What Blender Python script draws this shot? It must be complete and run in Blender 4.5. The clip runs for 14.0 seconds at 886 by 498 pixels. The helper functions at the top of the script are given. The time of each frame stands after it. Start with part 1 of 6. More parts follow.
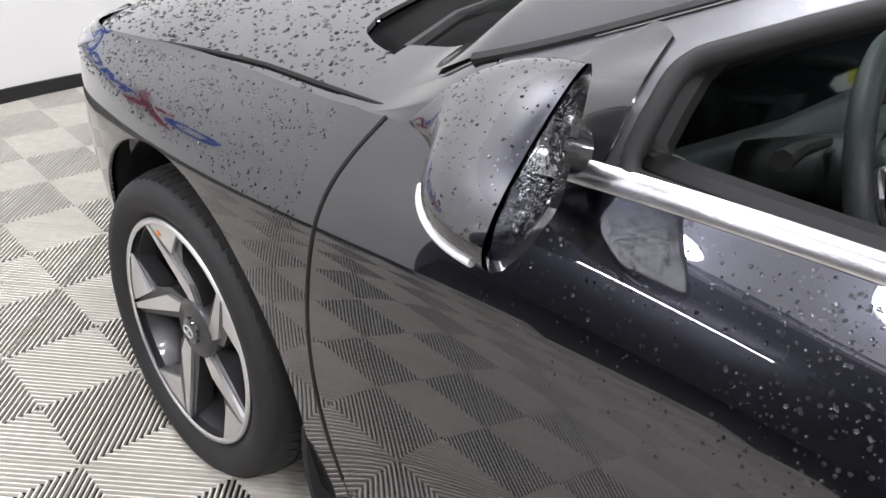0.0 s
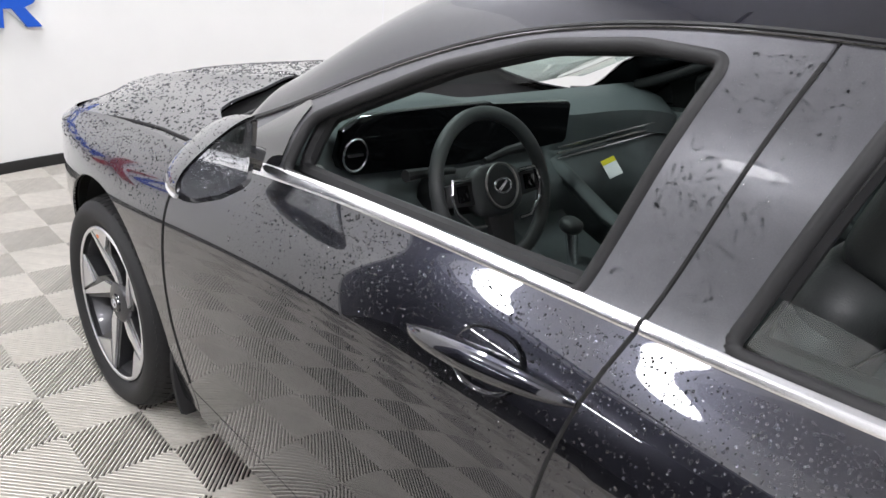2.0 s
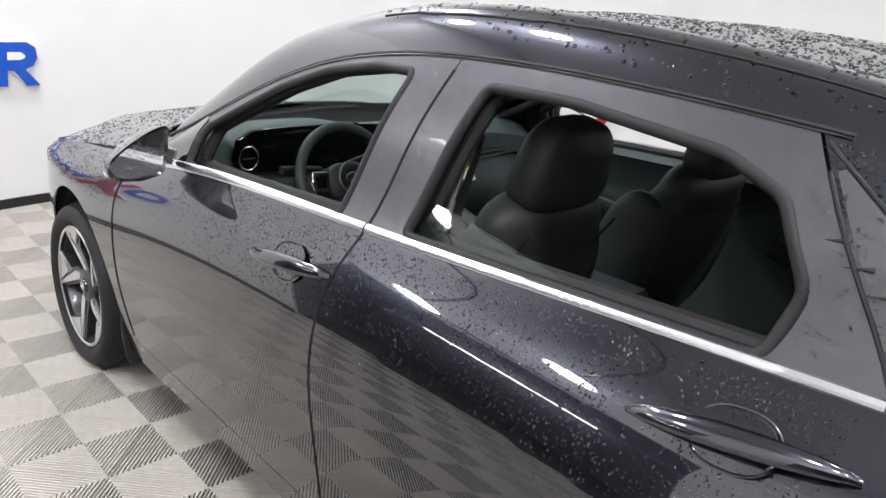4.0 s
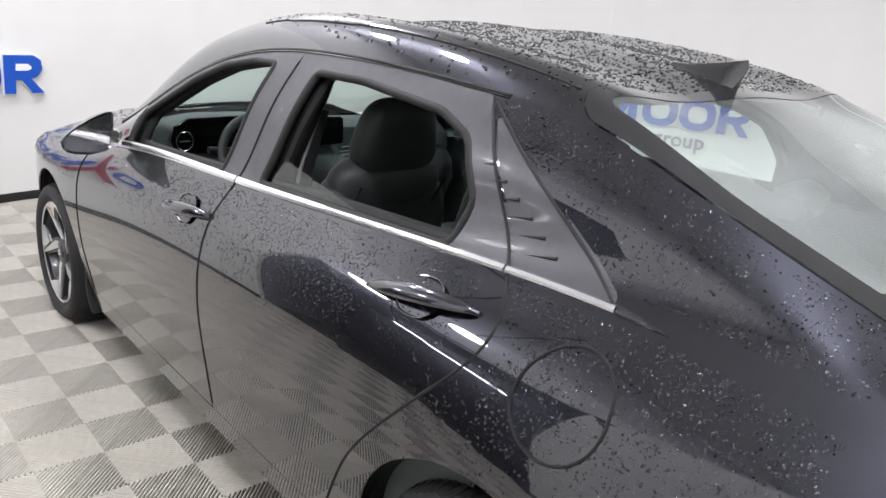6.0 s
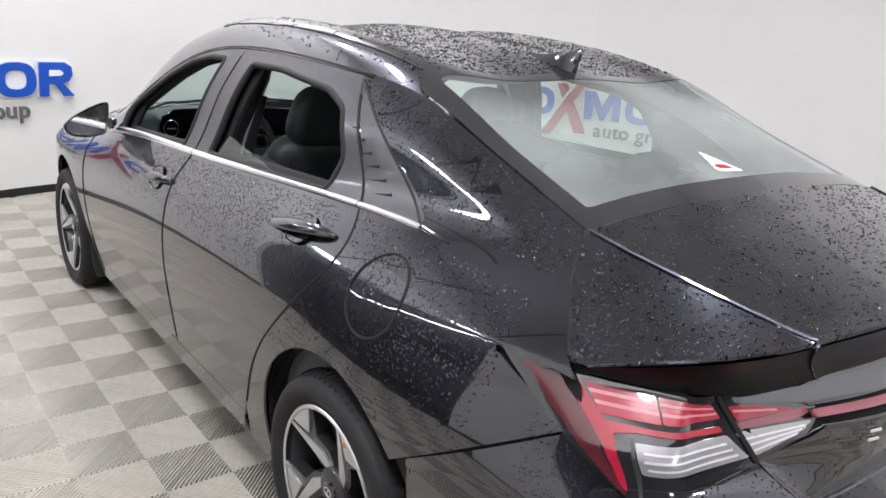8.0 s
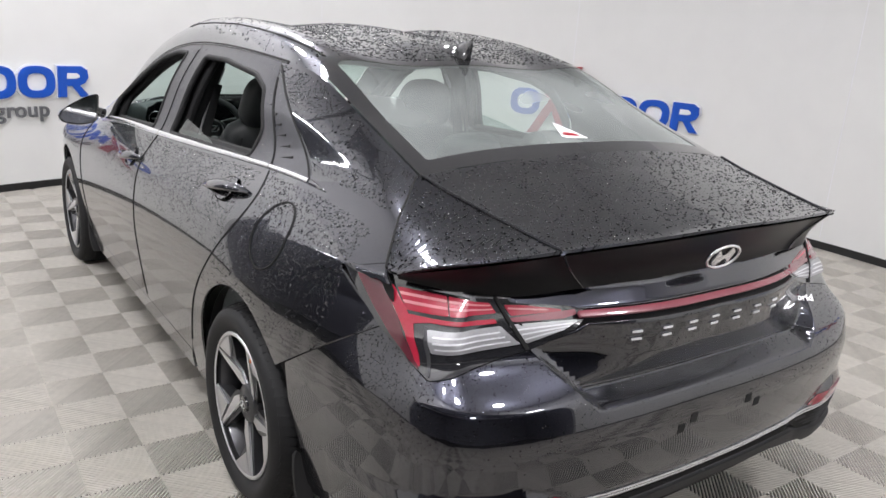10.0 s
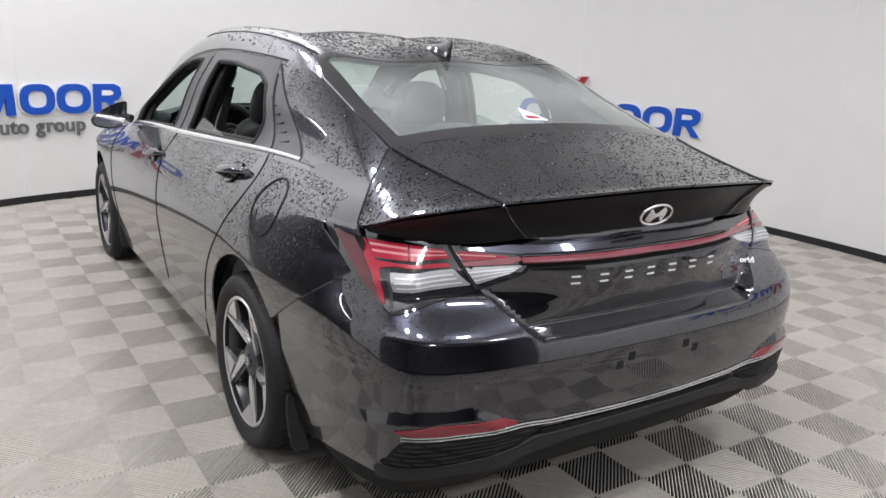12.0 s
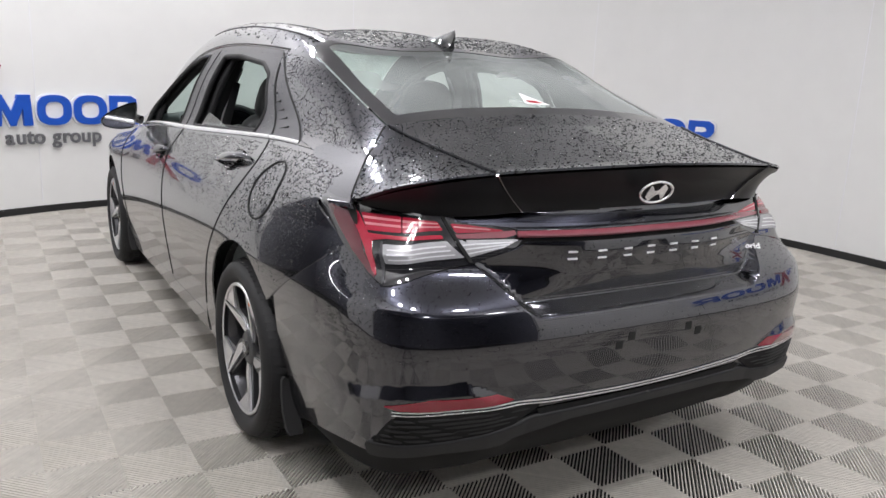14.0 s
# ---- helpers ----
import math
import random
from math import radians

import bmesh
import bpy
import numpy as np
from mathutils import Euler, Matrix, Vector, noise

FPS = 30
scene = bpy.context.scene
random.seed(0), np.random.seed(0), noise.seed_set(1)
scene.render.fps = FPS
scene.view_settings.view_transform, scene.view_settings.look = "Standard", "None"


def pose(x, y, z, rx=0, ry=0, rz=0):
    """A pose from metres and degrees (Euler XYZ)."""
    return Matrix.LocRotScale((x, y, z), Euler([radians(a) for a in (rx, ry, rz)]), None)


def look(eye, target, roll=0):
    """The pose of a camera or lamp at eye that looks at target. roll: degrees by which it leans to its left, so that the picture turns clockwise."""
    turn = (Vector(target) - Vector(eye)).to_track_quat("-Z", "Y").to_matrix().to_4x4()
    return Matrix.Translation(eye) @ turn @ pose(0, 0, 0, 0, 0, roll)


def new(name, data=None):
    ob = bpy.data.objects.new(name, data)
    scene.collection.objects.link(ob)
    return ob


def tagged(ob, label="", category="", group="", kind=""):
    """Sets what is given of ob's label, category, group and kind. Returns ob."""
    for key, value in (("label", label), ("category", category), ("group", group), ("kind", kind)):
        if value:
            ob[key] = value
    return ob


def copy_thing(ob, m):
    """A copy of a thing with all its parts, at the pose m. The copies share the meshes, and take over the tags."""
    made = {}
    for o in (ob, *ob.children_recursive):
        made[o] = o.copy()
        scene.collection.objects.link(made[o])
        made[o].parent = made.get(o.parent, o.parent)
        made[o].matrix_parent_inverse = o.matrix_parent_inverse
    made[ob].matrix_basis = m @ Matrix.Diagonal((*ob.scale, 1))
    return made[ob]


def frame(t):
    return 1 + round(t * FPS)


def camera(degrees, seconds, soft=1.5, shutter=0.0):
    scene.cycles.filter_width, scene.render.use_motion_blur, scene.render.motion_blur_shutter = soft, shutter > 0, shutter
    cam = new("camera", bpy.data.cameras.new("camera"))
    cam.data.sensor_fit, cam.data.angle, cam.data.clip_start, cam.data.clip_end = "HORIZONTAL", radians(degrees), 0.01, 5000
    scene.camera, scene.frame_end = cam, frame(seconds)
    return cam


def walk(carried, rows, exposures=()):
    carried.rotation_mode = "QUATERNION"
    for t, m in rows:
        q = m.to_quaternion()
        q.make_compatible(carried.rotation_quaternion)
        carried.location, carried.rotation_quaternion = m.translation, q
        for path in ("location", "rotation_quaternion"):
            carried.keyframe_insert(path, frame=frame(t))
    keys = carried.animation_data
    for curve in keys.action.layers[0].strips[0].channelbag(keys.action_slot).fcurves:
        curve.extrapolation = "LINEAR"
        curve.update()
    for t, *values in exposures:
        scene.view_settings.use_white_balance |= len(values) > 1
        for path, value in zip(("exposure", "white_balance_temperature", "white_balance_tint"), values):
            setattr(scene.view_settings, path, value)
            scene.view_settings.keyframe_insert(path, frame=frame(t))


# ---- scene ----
cam = camera(60.4, 14.0)

PATH = [
    (0, (-1.426, 0.249, 1.241), (-0.141, 1.407, 0.236), 6.6),
    (0.5, (-1.481, 0.015, 1.309), (-0.192, 1.214, 0.36), 6.7),
    (1, (-1.557, -0.197, 1.378), (-0.246, 1.019, 0.482), 6.9),
    (1.5, (-1.588, -0.405, 1.418), (-0.273, 0.85, 0.585), 6.8),
    (2, (-1.586, -0.645, 1.434), (-0.283, 0.652, 0.646), 6.6),
    (2.5, (-1.637, -0.845, 1.448), (-0.326, 0.472, 0.71), 6.2),
    (3, (-1.722, -1.049, 1.464), (-0.4, 0.28, 0.767), 5.8),
    (3.5, (-1.754, -1.222, 1.478), (-0.437, 0.128, 0.814), 5.4),
    (4, (-1.746, -1.44, 1.481), (-0.427, -0.081, 0.84), 5.2),
    (4.2, (-1.742, -1.52, 1.482), (-0.424, -0.154, 0.852), 5.2),
    (6.3, (-1.753, -2.273, 1.497), (-0.487, -0.841, 0.907), 4.7),
    (6.5, (-1.734, -2.336, 1.499), (-0.476, -0.895, 0.913), 4.5),
    (7, (-1.727, -2.499, 1.496), (-0.494, -1.035, 0.918), 4.2),
    (7.5, (-1.749, -2.688, 1.489), (-0.534, -1.207, 0.915), 4.2),
    (8, (-1.73, -2.838, 1.495), (-0.539, -1.338, 0.921), 4.3),
    (8.5, (-1.645, -2.994, 1.487), (-0.475, -1.475, 0.919), 4.3),
    (8.7, (-1.622, -3.056, 1.486), (-0.459, -1.53, 0.92), 4.4),
    (10.8, (-1.644, -3.631, 1.451), (-0.551, -2.045, 0.911), 3.2),
    (11, (-1.627, -3.675, 1.443), (-0.541, -2.082, 0.91), 3.1),
    (11.5, (-1.638, -3.754, 1.421), (-0.569, -2.145, 0.904), 2.8),
    (12, (-1.668, -3.804, 1.399), (-0.611, -2.183, 0.895), 2.6),
    (12.5, (-1.657, -3.837, 1.366), (-0.612, -2.203, 0.88), 2.3),
    (13, (-1.637, -3.85, 1.326), (-0.602, -2.205, 0.857), 2.3),
    (13.5, (-1.617, -3.851, 1.291), (-0.59, -2.195, 0.838), 2.4),
    (14, (-1.61, -3.843, 1.258), (-0.587, -2.18, 0.821), 2.5),
]
walk(cam, [(t, look(eye, target, roll)) for t, eye, target, roll in PATH],
     exposures=[(0, 0.64, 6440, 9), (3.5, 0.58, 6440, 9), (7.5, 0.35, 6480, 9), (11, 0.17, 6500, 9), (14, 0.12, 6500, 9)])

# ---- world and exposure ----
world = bpy.data.worlds.new("booth_world")
scene.world = world
world.use_nodes = True
world.node_tree.nodes["Background"].inputs["Color"].default_value = (0.8, 0.85, 0.9, 1)
world.node_tree.nodes["Background"].inputs["Strength"].default_value = 0.05

# lamp rows of the booth's ceiling: centre x, centre y, length along y
LAMP_POWER = 108.0
LAMPS = [(-2.4, -1.9), (-2.4, -2.9), (-1.7, -3.8), (0.3, -4.6), (-1.35, 1.6), (-1.2, 2.7), (0.6, 3.1), (0.5, -1.7), (1.7, -3.9)]
# lower lamps hung near the openings: x, y, height of the diffuser
HUNG = [(-2.68, 1.54, 2.18), (-2.84, 0.60, 2.47), (-1.40, -4.75, 2.25), (0.50, -4.95, 2.30)]
CEILING = 4.3
WALL_TOP = 3.15


# ---- materials ----
def material(name, color, rough=0.5, metal=0.0, coat=0.0, grain=0.0, scale=40.0, bump=0.0, spec=0.5, trans=0.0, ior=1.45, emit=0.0, vary=0.0):
    m = bpy.data.materials.new(name)
    m.use_nodes = True
    nt = m.node_tree
    b = nt.nodes["Principled BSDF"]
    b.inputs["Base Color"].default_value = (*color, 1)
    b.inputs["Roughness"].default_value = rough
    b.inputs["Metallic"].default_value = metal
    b.inputs["Coat Weight"].default_value = coat
    b.inputs["Coat Roughness"].default_value = 0.02
    b.inputs["Specular IOR Level"].default_value = spec
    b.inputs["Transmission Weight"].default_value = trans
    b.inputs["IOR"].default_value = ior
    if emit:
        b.inputs["Emission Color"].default_value = (*color, 1)
        b.inputs["Emission Strength"].default_value = emit
    if grain or bump or vary:
        tc = nt.nodes.new("ShaderNodeTexCoord")
        n1 = nt.nodes.new("ShaderNodeTexNoise")
        n1.inputs["Scale"].default_value = scale
        n1.inputs["Detail"].default_value = 6
        nt.links.new(tc.outputs["Object"], n1.inputs["Vector"])
        n2 = nt.nodes.new("ShaderNodeTexNoise")
        n2.inputs["Scale"].default_value = scale * 0.06
        n2.inputs["Detail"].default_value = 4
        nt.links.new(tc.outputs["Object"], n2.inputs["Vector"])
        add = nt.nodes.new("ShaderNodeMath")
        add.operation = "ADD"
        nt.links.new(n1.outputs["Fac"], add.inputs[0])
        nt.links.new(n2.outputs["Fac"], add.inputs[1])
        last = add.outputs[0]
        if vary:
            info = nt.nodes.new("ShaderNodeObjectInfo")
            geo = nt.nodes.new("ShaderNodeNewGeometry")
            sm = nt.nodes.new("ShaderNodeMath")
            sm.operation = "ADD"
            nt.links.new(info.outputs["Random"], sm.inputs[0])
            nt.links.new(geo.outputs["Random Per Island"], sm.inputs[1])
            fr = nt.nodes.new("ShaderNodeMath")
            fr.operation = "FRACT"
            nt.links.new(sm.outputs[0], fr.inputs[0])
            ma = nt.nodes.new("ShaderNodeMath")
            ma.operation = "MULTIPLY_ADD"
            nt.links.new(fr.outputs[0], ma.inputs[0])
            ma.inputs[1].default_value = vary
            nt.links.new(last, ma.inputs[2])
            last = ma.outputs[0]
        mr = nt.nodes.new("ShaderNodeMapRange")
        mr.inputs["From Min"].default_value = 0.6
        mr.inputs["From Max"].default_value = 1.4 + vary
        mr.inputs["To Min"].default_value = 1 - grain
        mr.inputs["To Max"].default_value = 1 + grain
        nt.links.new(last, mr.inputs["Value"])
        mul = nt.nodes.new("ShaderNodeVectorMath")
        mul.operation = "SCALE"
        mul.inputs[0].default_value = color
        nt.links.new(mr.outputs["Result"], mul.inputs["Scale"])
        nt.links.new(mul.outputs["Vector"], b.inputs["Base Color"])
        if bump:
            bp = nt.nodes.new("ShaderNodeBump")
            bp.inputs["Strength"].default_value = bump
            bp.inputs["Distance"].default_value = 0.002
            nt.links.new(n1.outputs["Fac"], bp.inputs["Height"])
            nt.links.new(bp.outputs["Normal"], b.inputs["Normal"])
    return m


PAINT = material("grey_paint", (0.026, 0.027, 0.037), 0.25, 1.0, 1.0, 0.12, 1400)
PAINT.node_tree.nodes["Principled BSDF"].inputs["Coat IOR"].default_value = 1.82
GLOSS_BLACK = material("gloss_black", (0.016, 0.016, 0.018), 0.12, 0.0, 1.0)
GLOSS_BLACK.node_tree.nodes["Principled BSDF"].inputs["Coat IOR"].default_value = 1.7
PLASTIC = material("black_plastic", (0.018, 0.018, 0.019), 0.55, 0, 0, 0.15, 300, 0.15)
RUBBER = material("rubber", (0.014, 0.014, 0.015), 0.62, 0, 0, 0.2, 120, 0.1)
SHELL = material("dark_shell", (0.008, 0.008, 0.008), 0.8, 0, 0, 0.1, 60)
CHROME = material("satin_chrome", (0.86, 0.86, 0.88), 0.26, 1.0, 0, 0.05, 200)
SILVER = material("machined_alloy", (0.80, 0.80, 0.82), 0.36, 1.0, 0.3, 0.05, 500, 0.03)
DARK_ALLOY = material("dark_alloy", (0.07, 0.07, 0.075), 0.35, 0.6, 0.3, 0.08, 300)
STEEL = material("brake_steel", (0.35, 0.34, 0.33), 0.4, 1.0, 0, 0.15, 90)
LEATHER = material("black_leather", (0.038, 0.041, 0.042), 0.5, 0, 0, 0.12, 260, 0.35)
SATIN = material("satin_black_film", (0.115, 0.115, 0.125), 0.34, 0.7, 0.12, 0.12, 500, 0.03)
TRIM_GREY = material("interior_plastic", (0.078, 0.091, 0.093), 0.55, 0, 0, 0.1, 400, 0.2)
STRIP_M = material("pillar_strip", (0.38, 0.38, 0.38), 0.6, 0, 0, 0.1, 200)
HEADLINER = material("headliner", (0.42, 0.41, 0.39), 0.9, 0, 0, 0.08, 300, 0.2)
CARPET = material("carpet", (0.012, 0.012, 0.013), 0.95, 0, 0, 0.3, 300, 0.4)
WALL_M = material("booth_wall", (0.80, 0.80, 0.785), 0.75, 0, 0, 0.025, 5)
CEIL_M = material("ceiling_paint", (0.60, 0.60, 0.61), 0.8, 0, 0, 0.03, 6)
BASE_M = material("baseboard_rubber", (0.02, 0.02, 0.02), 0.5, 0, 0, 0.2, 40)
TILE_M = material("tile_plastic", (0.63, 0.60, 0.545), 0.42, 0, 0, 0.16, 30, 0.1, vary=0.25)
# near-black: the shade between the floor ribs is put into this colour
UNDER_M = material("rib_gap_shade", (0.012, 0.012, 0.011), 0.85, 0, 0, 0.3, 20)
BLUE_M = material("sign_blue", (0.012, 0.09, 0.52), 0.35, 0, 0, 0.06, 20)
RED_M = material("sign_red", (0.36, 0.015, 0.03), 0.35, 0, 0, 0.06, 20)
GREY_M = material("sign_grey", (0.14, 0.14, 0.15), 0.4, 0, 0, 0.06, 20)
HALO_M = material("sign_edge", (0.85, 0.85, 0.88), 0.4, 0, 0, 0.03, 20)
HUNG_M = material("hung_lamp_diffuser", (0.985, 0.97, 1.0), 0.5, emit=45.0)
LAMP_M = material("lamp_diffuser", (0.985, 0.965, 1.0), 0.5, emit=LAMP_POWER)
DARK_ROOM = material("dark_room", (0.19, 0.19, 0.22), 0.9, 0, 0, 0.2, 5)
RED_LENS = material("red_lens", (0.36, 0.012, 0.035), 0.22, 0, 1.0, 0.12, 160)
PALE_RED = material("pale_red_lens", (0.25, 0.06, 0.08), 0.25, 0, 1.0, 0.12, 160)
LINE_RED = material("line_red_lens", (0.62, 0.20, 0.24), 0.25, 0, 1.0, 0.10, 160)
LENS_RIB = material("lens_rib", (0.75, 0.75, 0.77), 0.3, 0.3, 0.5, 0.1, 200)
REFLECTOR = material("reflector_red", (0.20, 0.008, 0.02), 0.15, 0, 1.0, 0.1, 60)
DARK_RED = material("dark_red_lens", (0.085, 0.012, 0.020), 0.12, 0, 1.0, 0.1, 60)
CLEAR_LENS = material("clear_lens", (0.40, 0.40, 0.41), 0.28, 0.5, 1.0, 0.15, 200)
BADGE = material("badge_metal", (0.78, 0.78, 0.80), 0.38, 0.35, 0, 0.03, 50)
WHITE_M = material("white_print", (0.8, 0.8, 0.8), 0.5, 0, 0, 0.03, 50)
SCREEN = material("screen_black", (0.005, 0.005, 0.006), 0.08, 0, 0, 0.05, 60, spec=0.3)
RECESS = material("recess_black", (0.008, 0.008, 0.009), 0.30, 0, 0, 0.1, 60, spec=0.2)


def glass_material(name, tint, clear=0.9, rough=0.0):
    m = bpy.data.materials.new(name)
    m.use_nodes = True
    nt = m.node_tree
    nt.nodes.remove(nt.nodes["Principled BSDF"])
    out = nt.nodes["Material Output"]
    tr = nt.nodes.new("ShaderNodeBsdfTransparent")
    tr.inputs["Color"].default_value = (*tint, 1)
    gl = nt.nodes.new("ShaderNodeBsdfGlossy")
    gl.inputs["Roughness"].default_value = rough
    gl.inputs["Color"].default_value = (1, 1, 1, 1)
    lw = nt.nodes.new("ShaderNodeLayerWeight")
    lw.inputs["Blend"].default_value = 0.5
    pw = nt.nodes.new("ShaderNodeMath")
    pw.operation = "POWER"
    pw.inputs[1].default_value = 4.5
    nt.links.new(lw.outputs["Facing"], pw.inputs[0])
    fr = nt.nodes.new("ShaderNodeMath")
    fr.operation = "MULTIPLY_ADD"
    fr.inputs[1].default_value = 0.9
    fr.inputs[2].default_value = 0.07
    nt.links.new(pw.outputs[0], fr.inputs[0])
    mix = nt.nodes.new("ShaderNodeMixShader")
    nt.links.new(fr.outputs[0], mix.inputs["Fac"])
    nt.links.new(tr.outputs[0], mix.inputs[1])
    nt.links.new(gl.outputs[0], mix.inputs[2])
    nt.links.new(mix.outputs[0], out.inputs["Surface"])
    return m


GLASS = glass_material("green_glass", (0.62, 0.74, 0.70))
REAR_GLASS = glass_material("rear_glass", (0.60, 0.72, 0.66))
# faint pale haze mixed over the rear window, cloudy and stronger towards the bottom
nt = REAR_GLASS.node_tree
old = nt.nodes["Material Output"].inputs["Surface"].links[0].from_socket
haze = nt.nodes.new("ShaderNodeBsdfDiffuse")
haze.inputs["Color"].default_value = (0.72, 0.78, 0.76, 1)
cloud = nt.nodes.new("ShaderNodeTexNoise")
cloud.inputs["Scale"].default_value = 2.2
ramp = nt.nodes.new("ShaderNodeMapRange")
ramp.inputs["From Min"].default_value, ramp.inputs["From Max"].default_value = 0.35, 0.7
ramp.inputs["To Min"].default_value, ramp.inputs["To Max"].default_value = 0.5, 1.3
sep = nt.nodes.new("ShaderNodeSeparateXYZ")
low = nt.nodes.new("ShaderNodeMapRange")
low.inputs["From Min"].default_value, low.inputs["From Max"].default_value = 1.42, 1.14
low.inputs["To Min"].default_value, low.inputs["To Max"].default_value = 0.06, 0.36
haze_amount = nt.nodes.new("ShaderNodeMath")
haze_amount.operation = "MULTIPLY"
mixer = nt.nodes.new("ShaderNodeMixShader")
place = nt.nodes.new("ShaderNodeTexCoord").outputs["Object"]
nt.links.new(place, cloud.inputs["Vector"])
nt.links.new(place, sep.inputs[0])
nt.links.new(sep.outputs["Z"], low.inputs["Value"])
nt.links.new(low.outputs["Result"], haze_amount.inputs[1])
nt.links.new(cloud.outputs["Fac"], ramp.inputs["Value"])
nt.links.new(ramp.outputs["Result"], haze_amount.inputs[0])
nt.links.new(haze_amount.outputs[0], mixer.inputs["Fac"])
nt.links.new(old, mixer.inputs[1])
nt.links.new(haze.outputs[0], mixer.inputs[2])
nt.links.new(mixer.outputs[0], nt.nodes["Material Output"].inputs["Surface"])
WATER = material("water", (0.92, 0.94, 0.96), 0.02, trans=1.0, ior=1.33)


# ---- mesh helpers ----
def link_mesh(name, verts, faces, mat, parent=None, label="", normals=None, smooth=True):
    me = bpy.data.meshes.new(name)
    me.from_pydata([tuple(map(float, v)) for v in verts], [], faces)
    me.materials.append(mat)
    me.validate()
    if smooth:
        me.polygons.foreach_set("use_smooth", [True] * len(me.polygons))
    if normals is not None:
        me.normals_split_custom_set_from_vertices([tuple(map(float, n)) for n in normals])
    me.update()
    ob = new(name, me)
    if parent is not None:
        ob.parent = parent
    if label:
        tagged(ob, label)
    return ob


def part(name, bm, mat, parent=None, label="", smooth=True, angle=40):
    me = bpy.data.meshes.new(name)
    bmesh.ops.recalc_face_normals(bm, faces=bm.faces[:])
    if smooth:
        lim = math.cos(radians(angle))
        for f in bm.faces:
            f.smooth = True
        for e in bm.edges:
            if len(e.link_faces) == 2 and e.link_faces[0].normal.dot(e.link_faces[1].normal) < lim:
                e.smooth = False
    bm.to_mesh(me)
    bm.free()
    me.materials.append(mat)
    ob = new(name, me)
    if parent is not None:
        ob.parent = parent
    if label:
        tagged(ob, label)
    return ob


def box(bm, x0, x1, y0, y1, z0, z1, bevel=0.0, m=None, seg=2):
    vs = bmesh.ops.create_cube(bm, size=1.0)["verts"]
    bmesh.ops.transform(bm, matrix=Matrix.Translation(((x0 + x1) / 2, (y0 + y1) / 2, (z0 + z1) / 2)) @ Matrix.Diagonal((x1 - x0, y1 - y0, z1 - z0, 1)), verts=vs)
    if bevel:
        es = list({e for v in vs for e in v.link_edges})
        r = bmesh.ops.bevel(bm, geom=es, offset=bevel, segments=seg, profile=0.6, affect="EDGES")
        vs = list({v for f in r["faces"] for v in f.verts} | {v for v in vs if v.is_valid})
    if m is not None:
        bmesh.ops.transform(bm, matrix=m, verts=vs)
    return vs


def lathe(bm, profile, axis_m, n=48, closed=False):
    """Turns (radius, along) pairs round the local x axis."""
    rings = []
    for r, a in profile:
        rings.append([bm.verts.new(axis_m @ Vector((a, r * math.cos(2 * math.pi * k / n), r * math.sin(2 * math.pi * k / n)))) for k in range(n)])
    pairs = list(zip(rings[:-1], rings[1:]))
    if closed:
        pairs.append((rings[-1], rings[0]))
    for a, b in pairs:
        for k in range(n):
            bm.faces.new((a[k], a[(k + 1) % n], b[(k + 1) % n], b[k]))
    return rings


def tube(bm, path, radius, n=8, closed=False, squash=1.0, caps=True):
    path = [Vector(p) for p in path]
    rings = []
    m = len(path)
    up = Vector((0.123, 0.2, 1)).normalized()
    for i, p in enumerate(path):
        a = path[(i - 1) % m] if (closed or i > 0) else p
        b = path[(i + 1) % m] if (closed or i < m - 1) else p
        t = (b - a).normalized()
        side = t.cross(up)
        if side.length < 0.05:
            side = t.cross(Vector((1, 0, 0)))
        side.normalize()
        top = side.cross(t).normalized()
        r = radius(i / max(m - 1, 1)) if callable(radius) else radius
        rings.append([bm.verts.new(p + side * r * math.cos(2 * math.pi * k / n) + top * r * squash * math.sin(2 * math.pi * k / n)) for k in range(n)])
    pairs = list(zip(rings[:-1], rings[1:])) + ([(rings[-1], rings[0])] if closed else [])
    for a, b in pairs:
        for k in range(n):
            bm.faces.new((a[k], a[(k + 1) % n], b[(k + 1) % n], b[k]))
    if not closed and caps:
        bm.faces.new(rings[0][::-1])
        bm.faces.new(rings[-1])


def prism(bm, outline, depth, m=Matrix(), bevel=0.0):
    """A flat outline of (a, b) in the local xy plane, raised by depth along local z."""
    lo = [bm.verts.new(m @ Vector((a, b, 0))) for a, b in outline]
    hi = [bm.verts.new(m @ Vector((a, b, depth))) for a, b in outline]
    n = len(outline)
    faces = [bm.faces.new(hi), bm.faces.new(lo[::-1])]
    for k in range(n):
        faces.append(bm.faces.new((lo[k], lo[(k + 1) % n], hi[(k + 1) % n], hi[k])))
    if bevel:
        es = [e for e in faces[0].edges]
        bmesh.ops.bevel(bm, geom=es, offset=bevel, segments=2, profile=0.5, affect="EDGES")


